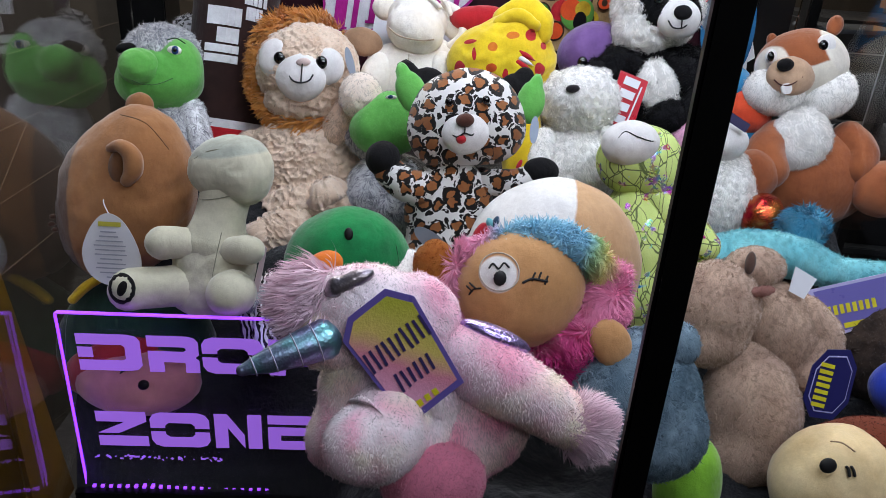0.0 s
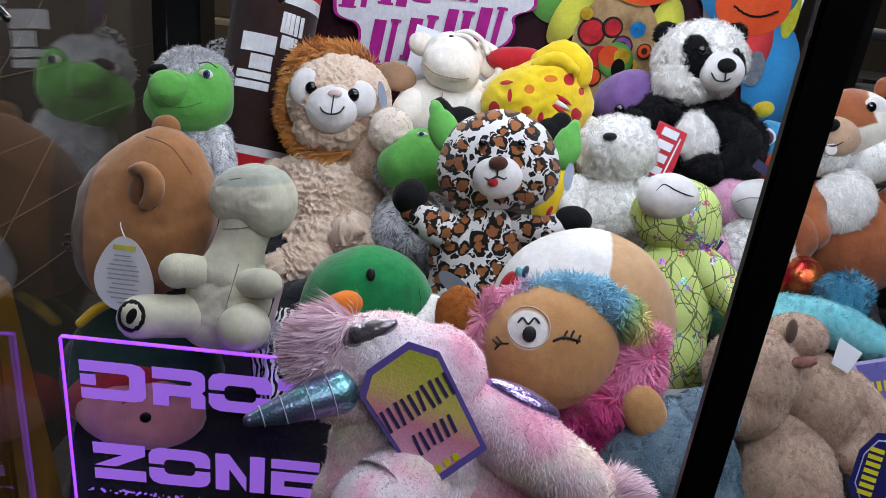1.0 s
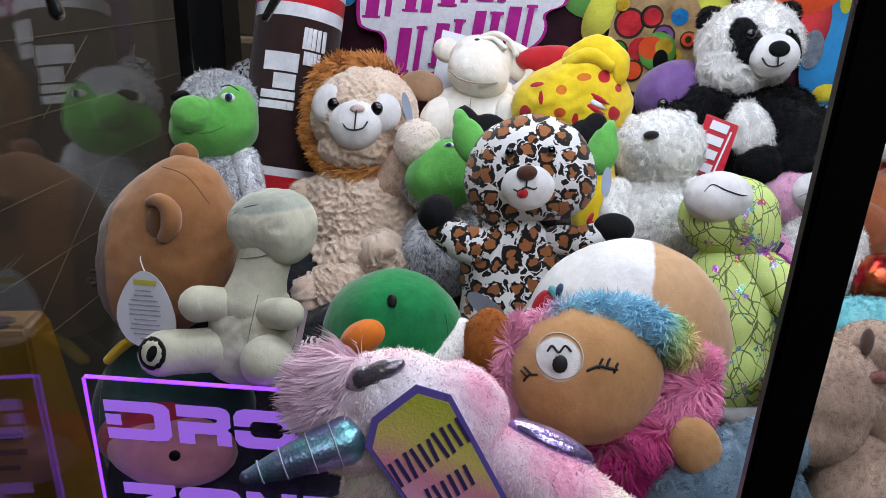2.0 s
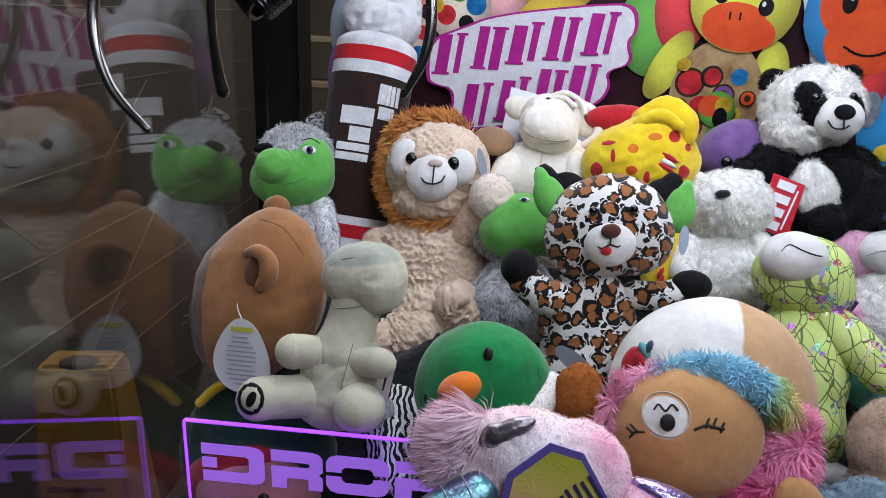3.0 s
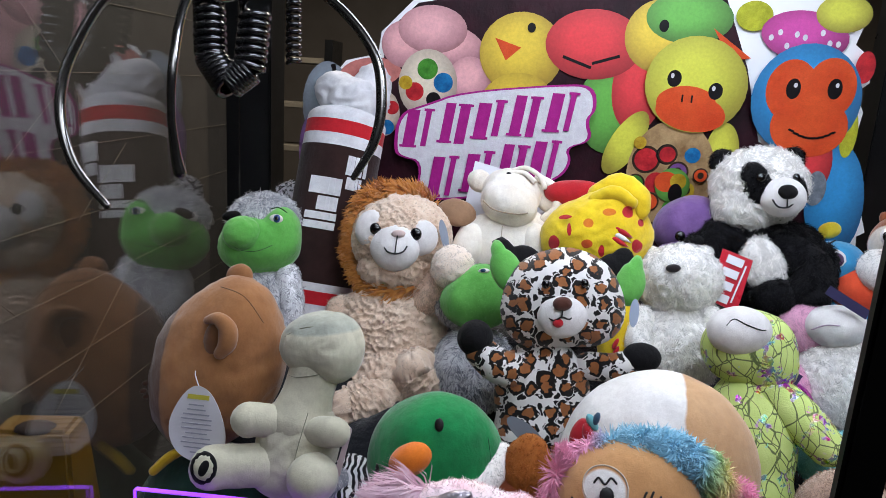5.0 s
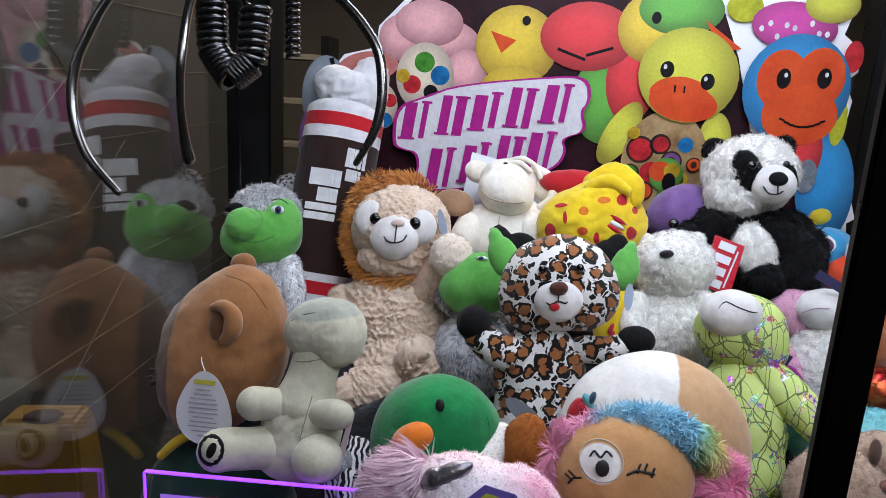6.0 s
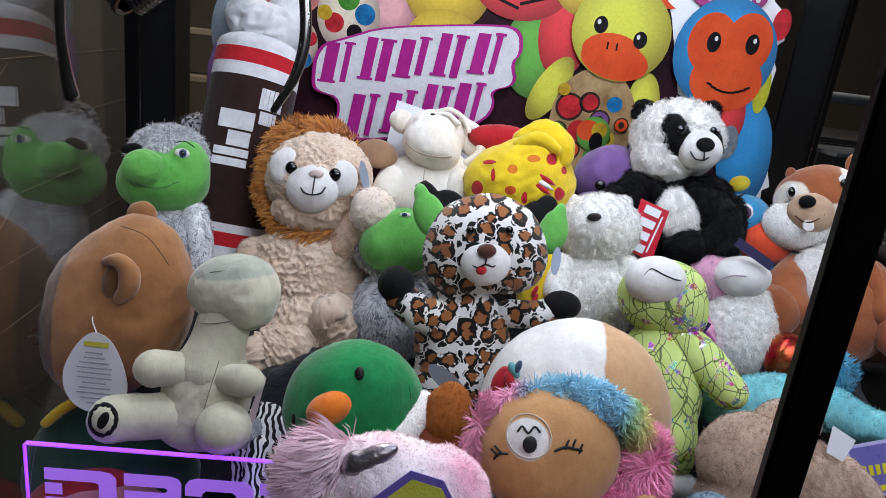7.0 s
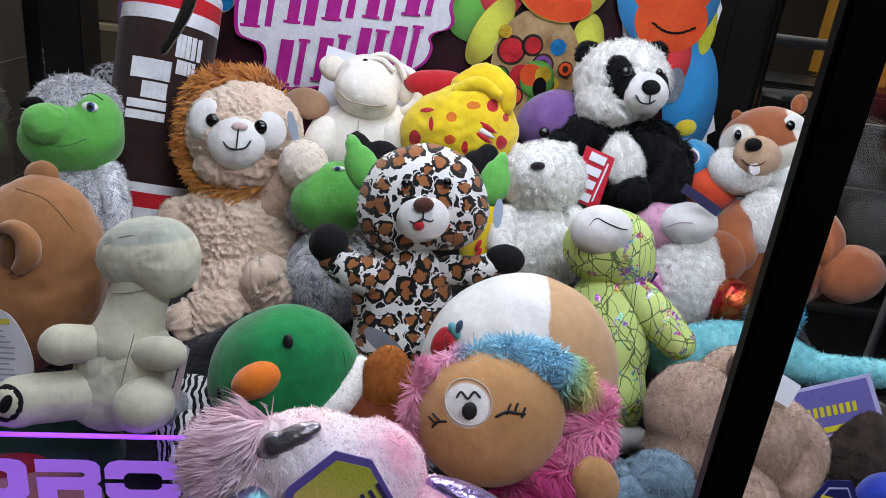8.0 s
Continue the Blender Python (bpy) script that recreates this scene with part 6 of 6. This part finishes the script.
def alpaca():
    t = thing("alpaca_plush", (0.151, 0.553, 1.252), (-21.3, -6.3, 0.6), "tan alpaca squish plush with a rainbow fur mane", "plush toy")
    tan = plush("tan_velvet", "cf9c68", "c08c58", pile=0.2)
    spot = plush("tan_velvet_with_white_muzzle", "cf9c68", "c08c58", pile=0.2, regions=(("f6f4f0", "ball", ((-0.0228, 0.0255)[0], -0.0398, (-0.0228, 0.0255)[1]), (0.0178, 0.0314, 0.0172)),))
    F = (0.001, 0.0042, 0, 0.0639, 0.0587, 0.0445)
    blob(t, "face", [F], spot, uneven=0.0, sub=5)
    mane = bands("rainbow_fur", (1.0, 0, -0.35), ((-0.075, "f4a8c8"), (-0.050, "f0b0d0"), (-0.036, "aae2f6"), (0.046, "a0dcf4"), (0.060, "c4e6b0"), (0.074, "f2ea9c"), (0.092, "f2a6c0")), 0.004, 60)
    limb(t, "mane", [(-0.0589, -0.030, 0.0022, 0.0060), (-0.0629, 0.0064, 0.0022, 0.0085), (-0.0531, 0.0397, 0.0022, 0.0085), (-0.0250, 0.0540, -0.0003, 0.0085), (0.0100, 0.0560, -0.0063, 0.0105), (0.0420, 0.0500, -0.0093, 0.0155), (0.0670, 0.0350, -0.0093, 0.0155), (0.0840, 0.0128, -0.0042, 0.0120)], mane, (13000, 0.0145, 1.0, (0.1, 0, -0.2), 0.0007, 0.75), "fluffy pink, blue and yellow mane", sides=22)
    limb(t, "beard", [(0.0923, 0.0045, 0.0052, 0.0178), (0.0787, -0.0225, -0.0026, 0.0240), (0.0530, -0.0520, -0.0052, 0.0230), (0.0217, -0.0683, 0, 0.0199), (0.0417, -0.0794, 0, 0.0189)], bands("magenta_fur", (0.5, 0, 1), ((-0.0476, "d6308c"), (-0.0162, "ee62a4"), (0.012, "fa9cc4")), 0.014, 60), (14000, 0.0155, 1.0, (0, 0, -0.4), 0.0007, 0.7), "fluffy magenta beard", sides=22)
    thread(t, "muzzle_seam", [on(F, (-0.0228, 0.0255)[0] + 0.0180 * math.cos(g), (-0.0228, 0.0255)[1] + 0.0174 * math.sin(g), 0.0003) for g in np.linspace(0, 6.283, 15)], 0.0007, plush("pale_thread", "cfc4b4"))
    dot(t, "nose", -0.023, 0.0199, -0.0419, 0.0063, 0.0073, 0.0021, BLACK_THREAD)
    thread(t, "mouth", [on(F, -0.0316, 0.0294, 0.0005), on(F, -0.0277, 0.0334, 0.0005), on(F, -0.0233, 0.0284, 0.0005), on(F, -0.0179, 0.0334, 0.0005), on(F, -0.0139, 0.0294, 0.0005)], 0.0009, BLACK_THREAD)
    thread(t, "eye", [on(F, -0.0021, 0.0147, 0.0005), on(F, 0.0062, 0.0176, 0.0005), on(F, 0.0126, 0.0162, 0.0005), on(F, 0.0205, 0.0142, 0.0005)], 0.0012, BLACK_THREAD)
    for x, z in ((0.0097, 0.0225), (0.0156, 0.0225), (0.0215, 0.0186)):
        thread(t, "lash", [on(F, x - 0.0031, z - 0.0063, 0.0005), on(F, x - 0.0016, z - 0.0026, 0.0005), on(F, x, z, 0.0005)], 0.001, BLACK_THREAD)
    thread(t, "eye", [on(F, -0.0513, 0.0049, 0.0005), on(F, -0.0473, 0.0098, 0.0005), on(F, -0.041, 0.0108, 0.0005)], 0.001, BLACK_THREAD)
    for x, z in ((-0.0532, 0.0127), (-0.0503, 0.0157)):
        thread(t, "lash", [on(F, x + 0.0047, z - 0.0047, 0.0005), on(F, x + 0.0021, z - 0.0021, 0.0005), on(F, x, z, 0.0005)], 0.0009, BLACK_THREAD)
    blob(t, "ear", [(0.0796, -0.0500, -0.0310, 0.0195, 0.0245, 0.0095, -20)], tan)
    blob(t, "ear", [(0.1028, 0.0038, 0.0105, 0.0115, 0.0178, 0.0105, -20)], plush("plum_plush", "8a4a7a"))
alpaca()

def duck():
    t = thing("duck_plush", (-0.020, 0.672, 1.209), (-17.4, -6.8, -2.3), "green-headed mallard squish plush with an orange beak", "plush toy")
    HEAD = (-0.0078, 0.0048, 0, 0.0741, 0.0717, 0.0526)
    blob(t, "head", [HEAD], plush("emerald_velvet", "12904c", "0a6a38", pile=0.12, sheen=0.4), uneven=0.015, wrinkle=0.0008, wrinkle_size=0.0359, sub=5)
    blob(t, "beak", [(-0.0264, 0.0144, -0.0466, 0.0239, 0.0167, 0.0179, -22)], plush("orange_velvet", "f08428", "de6c18", pile=0.12))
    dot(t, "eye", 0.003, 0.0487, -0.0442, 0.0048, 0.0072, 0.0024, BLACK_THREAD); dot(t, "eye", -0.0633, 0.0005, -0.0311, 0.0042, 0.0072, 0.0042, BLACK_THREAD)
    limb(t, "neck_ring", [(0.063, 0.0103, -0.006, 0.0155), (0.0462, -0.0117, -0.0239, 0.0179), (0.015, -0.0331, -0.0299, 0.0179)], WHITE_FUR, (4000, 0.0054, 0.6), "white fluffy neck ring")
    blob(t, "body", [(0.0717, -0.0487, 0.003, 0.0508, 0.0508, 0.0389)], plush("chestnut_plush", "8a4526", "6e3318"))
    blob(t, "wing", [(0.0908, 0.0024, -0.0149, 0.0251, 0.0335, 0.0191, 15)], plush("rust_fur", "cc8240", "a05a24"), (6000, 0.0042, 0.8), "brown fluffy wing")
    card(t, "tag", oval(0.0898, 0.0299, 0.0251, 0.0096, 40), 0.0179, plain("slate_card", "717984", 0.35), label="slate grey oval hang tag")
    thread(t, "seam", [on(HEAD, 0.0395, 0.0596, 0.0002), on(HEAD, 0.0521, 0.0294, 0.0002), on(HEAD, 0.0537, -0.0059, 0.0002)], 0.0005, plush("dark_emerald_thread", "0a5a30"))
duck()

def dino():
    t = thing("longneck_plush", (-0.192, 0.720, 1.185), (-17.4, -6.8, -2.3), "sage-beige long-necked dinosaur plush on its back", "plush toy")
    sage = plush("sage_cloth", "d8d4bc", "c8c4ac", pile=0.15, grain=900)
    H = (0.0265, 0.1185, 0, 0.0479, 0.0391, 0.0366)
    two = plush("sage_two_tone", "d8d4bc", "c8c4ac", pile=0.15, grain=900, regions=(("b2b6a8", "ball", ((0.0317, 0.159)[0], -0.0189, (0.0317, 0.159)[1]), (0.0694, 0.0757, 0.0277)),))
    blob(t, "head", [H, (0.0478, 0.1127, -0.0045, 0.031, 0.039, 0.0335)], two, wrinkle=0.0014, wrinkle_size=0.0254, sub=5)
    thread(t, "mouth_seam", [on(H, -0.0083, 0.1295, 0.0004), on(H, 0.0127, 0.1384, 0.0004), on(H, 0.0361, 0.1397, 0.0005), on(H, 0.0552, 0.1335, 0.0019), on(H, 0.0687, 0.1149, 0.0038)], 0.0008, plush("seam_thread", "8c8c78"))
    dot(t, "eye", 0.073, 0.1203, -0.0095, 0.0038, 0.0076, 0.005, EYE, -20)
    limb(t, "neck", [(0.0217, 0.0945, 0.0013, 0.0303), (0.0113, 0.0631, 0, 0.0303), (0.0013, 0.0315, 0, 0.0391)], sage)
    blob(t, "body", [(-0.0013, 0.0063, 0, 0.0492, 0.0555, 0.0378), (-0.0115, -0.0244, -0.0032, 0.0492, 0.0347, 0.0347)], sage, wrinkle=0.0020, wrinkle_size=0.0257, sub=5)
    limb(t, "arm", [(-0.0213, 0.0317, -0.0189, 0.0189), (-0.039, 0.0352, -0.0284, 0.0195), (-0.048, 0.0359, -0.0328, 0.0202)], sage); limb(t, "arm", [(0.0289, 0.0218, -0.0221, 0.0164), (0.047, 0.0224, -0.0315, 0.0177), (0.0539, 0.0218, -0.0347, 0.017)], sage)
    limb(t, "leg", [(-0.0366, -0.0175, -0.0189, 0.0252), (-0.0679, -0.0163, -0.0315, 0.0246), (-0.0861, -0.0156, -0.0441, 0.0252)], sage); blob(t, "foot", [(0.0284, -0.0268, -0.0378, 0.029, 0.0277, 0.0265)], sage)
    dot(t, "badge", -0.0844, -0.0103, -0.0681, 0.0158, 0.0183, 0.0057, BLACK_PLUSH, 5); dot(t, "badge_face", -0.0835, -0.0098, -0.07, 0.0126, 0.0151, 0.005, sage, 5); dot(t, "badge_print", -0.0817, -0.0098, -0.0725, 0.0057, 0.0101, 0.0044, BLACK_PLUSH, 25)
    for c, rx, ry in (((0.0195, 0.0900), 0.0308, 0.0306), ((-0.006, 0.0420), 0.0392, 0.0350)):
        thread(t, "neck_seam", [(c[0] + rx * math.cos(g), c[1] + 0.10 * rx * math.cos(g) - 0.006 * math.sin(g), -ry * math.sin(g)) for g in np.linspace(0.25, 2.9, 9)], 0.0006, plush("olive_thread", "9a9a84"))
    thread(t, "belly_seam", [(0.0253, 0.0448, -0.0429), (0.0149, 0.0145, -0.0404), (0.0025, -0.0276, -0.0391)], 0.0006, plush("pale_seam_thread", "a5a58e"))
    card(t, "tag", [(0.0618, 0.0252), (0.0656, 0.0202), (0.0492, -0.0378), (0.0441, -0.0284)], -0.0063, plain("red_white_card", "c9b4b8", 0.4))
dino()

def capybara():
    t = thing("capybara_plush", (-0.325, 0.802, 1.247), (-17.4, -6.8, -2.3), "brown capybara squish plush with a white paper tag", "plush toy")
    # Left region: darker face cloth, with that side's shade put into the colour too.
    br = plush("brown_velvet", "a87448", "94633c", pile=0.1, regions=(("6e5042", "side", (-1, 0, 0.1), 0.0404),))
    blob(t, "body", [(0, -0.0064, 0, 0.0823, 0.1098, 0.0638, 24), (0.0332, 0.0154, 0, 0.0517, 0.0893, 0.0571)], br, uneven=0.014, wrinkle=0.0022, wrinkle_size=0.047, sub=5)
    ear = blob(t, "ear", [(0.0293, 0.0309, -0.0577, 0.0161, 0.0242, 0.0107, 15)], plush("dark_tan_velvet", "7e5230", pile=0.1), label="folded brown ear")
    limb(ear, "ear_rim", [(0.0190, 0.0524, -0.0618, 0.0050), (0.0350, 0.0535, -0.0681, 0.0082), (0.0475, 0.0422, -0.0700, 0.0108), (0.0475, 0.0252, -0.0700, 0.0108), (0.0375, 0.0135, -0.0668, 0.0075)], br)
    blob(t, "ear", [(0.0301, 0.1076, 0.0034, 0.0175, 0.0161, 0.0121, 10)], br)
    thread(t, "seam", [(0.0255, 0.0927, -0.0403), (0.0607, 0.0797, -0.0524), (0.083, 0.0482, -0.0483)], 0.0007, plush("brown_thread", "7e5630"))
    for x, z in ((-0.0826, -0.0255), (-0.0853, -0.0349), (-0.0812, -0.0416)):
        dot(t, "face_stitch", x, z, -0.0295, 0.004, 0.0034, 0.006, plush("dark_stitch", "4a2c20"))
    thread(t, "tag_string", [(0.0075, -0.0002, -0.0591), (0.0066, -0.01, -0.0671), (0.0155, -0.0244, -0.0752)], 0.0007, CARD_WHITE)
    tag = card(t, "paper_tag", [(0.0184, -0.0229), (0.0336, -0.0333), (0.047, -0.0637), (0.0506, -0.0911), (0.0366, -0.1093), (0.0062, -0.1105), (-0.0163, -0.0941), (-0.0224, -0.0667), (-0.009, -0.0394), (0.0062, -0.0242)], -0.0772, plain("tag_paper", "c4c2c6", 0.45, grime=0.1), 0.0012, 2, "egg-shaped white paper tag with small print")
    for k in range(11):
        w = (0.5, 0.6, 0.85, 1, 0.95, 1, 0.7, 0.9, 1, 0.8, 0.4)[k]
        card(tag, "print", bar((0.0141, -0.0454)[0], (0.0141, -0.0454)[1] - 0.0054 * k, 0.0190 * w, 0.0008, 6), -0.0782, INK_GREY, 0.0003)
    card(tag, "print", bar(0.0165, -0.0363, 0.0134, 0.0027, 6), -0.0782, plain("olive_ink", "b8ae3a", 0.5), 0.0003)
capybara()

def chute_toy():
    t = thing("squish_plush", (-0.305, 0.727, 1.051), (-21.3, -6.3, 0.6), "dark green squish plush with yellow stripe and pink face", "plush toy")
    blob(t, "body", [(-0.0062, 0.0044, 0.0141, 0.1056, 0.1056, 0.0493)], plush("bottle_green_plush", "1c4230", "12301f", pile=0.15))
    limb(t, "stripe", [(-0.059, 0.0795, -0.0324, 0.0056), (-0.0407, 0.0946, -0.0338, 0.0063), (-0.0211, 0.1053, -0.0324, 0.0056)], plush("yellow_stripe", "d9b21e"))
    blob(t, "face", [(0.0077, -0.0276, -0.0176, 0.0789, 0.0465, 0.0423, 8)], plush("pink_face", "c88488", pile=0.12)); blob(t, "hat", [(-0.0187, -0.0045, -0.0127, 0.0704, 0.0387, 0.0352, -18)], plush("crimson_hat", "a01c28", pile=0.15))
    dot(t, "eye", 0.0311, -0.0265, -0.0592, 0.007, 0.0063, 0.0042, EYE); thread(t, "brow", [(0.0003, -0.0143, -0.0549), (0.0062, -0.0087, -0.0563), (0.0154, -0.0058, -0.0577)], 0.0014, BLACK_THREAD)
chute_toy()

def zebra():
    t = thing("zebra_plush", (-0.122, 0.700, 1.108), (-21.3, -6.3, 0.6), "black and white striped zebra plush under the pile", "plush toy")
    k = Nodes("zebra_cloth"); p = k.where()
    wv = k.n("TexWave", {"Vector": p, "Scale": 42.0, "Distortion": 11.0, "Detail": 2.0}).outputs["Fac"]
    k.to("Base Color", k.mix(k.span(wv, 0.45, 0.55), C("ecebec"), C("141317"))); k.to("Roughness", 0.9); k.bump(k.noise(p, 700), 0.3)
    blob(t, "body", [(-0.003, 0.0112, 0.0131, 0.0406, 0.0622, 0.0328)], k.m, (4000, 0.0033, 0.4)); limb(t, "leg", [(-0.0034, 0.0279, -0.0131, 0.0144), (-0.004, -0.0084, -0.0262, 0.0157), (0.0061, -0.0337, -0.0262, 0.0157)], k.m)
    blob(t, "hoof", [(-0.018, 0.0433, -0.0066, 0.0197, 0.0197, 0.0157)], GREY_FUR, (1500, 0.0046, 0.5))
zebra()

def fantasy():
    t = thing("unicorn_plush", (0.027, 0.437, 1.244), (-21.3, -6.3, 0.6), "pink and cream fluffy unicorn plush with a shiny horn", "plush toy")
    fur = tie_dye("pink_cream_fur", ("fbe2ea", "fdf4e2", "f4b2ca", "f8ecf0"), 10.0, 0.4)
    blob(t, "body", [(0.0041, -0.0273, 0.0043, 0.0651, 0.0651, 0.0347, -10), (-0.0087, -0.0608, 0, 0.0651, 0.0434, 0.0325)], fur, (16000, 0.0062, 0.35, (0, 0, -0.6)), sub=5)
    blob(t, "hip", [(0.0560, -0.0640, 0.0120, 0.0620, 0.0480, 0.0320, -20)], tie_dye("rose_cream_fur", ("f2a8c0", "fbe0e4", "f8f0e0"), 12.0, 2.0), (9000, 0.0062, 0.35, (0, 0, -0.6)), sub=5)
    blob(t, "head", [(-0.0082, 0.0402, -0.0065, 0.0542, 0.0399, 0.0312, 25), (0.026, 0.0304, 0, 0.0347, 0.0412, 0.0286), (-0.0462, 0.0239, -0.0108, 0.0304, 0.026, 0.0239)], fur, (13000, 0.0046, 0.3, (0, 0, -0.6)), sub=5)
    pinkm = plush("candy_pink_fur", "fde8f2", "facfe4")
    limb(t, "mane", [(-0.0658, 0.0400, -0.0132, 0.0110), (-0.0697, 0.0576, -0.0132, 0.0115), (-0.0552, 0.0705, -0.011, 0.0105), (-0.0388, 0.0777, -0.0077, 0.0064)], pinkm, (6500, 0.030, 1.0, (-0.75, 0, 0.15), 0.0008, 0.9), "long candy-pink mane")
    silver = foil("pewter_foil", "8a8590", "b0a4a8", 30, 0.3)
    blob(t, "ear", [(-0.0254, 0.0692, -0.0269, 0.0217, 0.0078, 0.0069, -22), (-0.0348, 0.0667, -0.0269, 0.0095, 0.0087, 0.0069)], silver, label="shiny pewter ear")
    iri = foil("rainbow_foil", "a898d0", "7cc0c4", 22, 0.34)
    limb(t, "horn", [(-0.0482, 0.0262, -0.026, 0.0169), (-0.0687, 0.0211, -0.0369, 0.0135), (-0.0888, 0.0159, -0.0456, 0.0095), (-0.1068, 0.0112, -0.0521, 0.0043)], iri, label="iridescent foil horn")
    for x, z, y, r in ((-0.0547, 0.0243, -0.0291, 0.0163), (-0.0687, 0.0211, -0.0369, 0.0139), (-0.0852, 0.0168, -0.0443, 0.0106), (-0.099, 0.0132, -0.049, 0.0074)):
        thread(t, "horn_seam", [(x + r * (0.297 * math.cos(g) - 0.315 * math.sin(g)), z - r * (0.955 * math.cos(g) + 0.098 * math.sin(g)), y + r * 0.944 * math.sin(g)) for g in np.linspace(0, 6.283, 13)], 0.0006, plain("lilac_cord", "b8b0c8", 0.4))
    blob(t, "wing", [(0.0882, 0.0162, -0.0065, 0.0321, 0.0087, 0.013, 26)], foil("violet_rainbow_foil", "9a86c8", "b8a4d8", 24, 0.25), label="violet foil wing"); blob(t, "wing_edge", [(0.0858, 0.0106, -0.0009, 0.0321, 0.0078, 0.0113, 26)], plush("violet_felt", "8a62b0"))
    limb(t, "arm", [(0.0608, 0, 0, 0.0312), (0.0898, -0.0186, -0.0108, 0.0304), (0.1226, -0.0398, -0.0174, 0.0269), (0.1431, -0.0558, -0.0195, 0.0226)], fur, (12000, 0.0062, 0.35, (0, 0, -0.6)))
    blob(t, "paw", [(0.1565, -0.06, -0.0195, 0.0217, 0.0226, 0.02)], pinkm, (5000, 0.016, 0.9, (0.5, 0, -0.1), 0.0007, 0.8))
    limb(t, "leg", [(0.0011, -0.0405, -0.0217, 0.0347), (-0.0103, -0.0523, -0.0347, 0.0365), (-0.0219, -0.0539, -0.0412, 0.0321)], fur, (7000, 0.0043, 0.35)); blob(t, "leg", [(0.0303, -0.0965, -0.0174, 0.0434, 0.0347, 0.0304)], plush("rose_pink_fur", "e88aa6"), (7000, 0.0039, 0.7))
    tag = [(0.003, 0.0647), (0.025, 0.0575), (0.0589, -0.0115), (0.0142, -0.0427), (-0.0317, 0.0264), (-0.0265, 0.0443)]
    m = Vector((0.011, 0.0124))
    g = bands("tag_print", (0.35, 0, 0.94), ((-0.0391, "d8bce0"), (-0.013, "e8a4c4"), (0.0087, "e08aa0"), (0.0269, "dcc468"), (0.0542, "b8b83a")), 0.004, 30)
    c = card(t, "hang_tag", tag, -0.0425, plain("violet_tag_card", "6a5aa8", 0.3, grime=0.05), 0.0015, label="coffin-shaped rainbow hang tag with violet rim")
    card(c, "panel", [tuple(m + (Vector(q) - m) * 0.89) for q in tag], -0.043, g, 0.0005)
    ink = plain("violet_ink", "3a2f5e", 0.4)
    def scrawl(x, z, n, high):
        """Illegible lettering as thin slanted strokes."""
        r = random.Random(n)
        for k in range(n):
            px, pz = x + 0.0049 * k, z + 0.0031 * k
            card(c, "print", bar(px, pz, 0.0012, high * r.uniform(0.85, 1.1), -28 + r.uniform(-5, 5)), -0.0436 - 0.00005 * (k % 2), ink, 0.0003)
    scrawl(-0.0125, 0.0075, 10, 0.0085)
    scrawl(0.0095, -0.0085, 6, 0.0075)
    for k in range(3):
        card(c, "print", bar((0.0242, -0.0247)[0] + 0.0061 * k, (0.0242, -0.0247)[1] + 0.0039 * k, 0.0022, 0.0026, -28), -0.0436, YELLOW_INK, 0.0003)
fantasy()
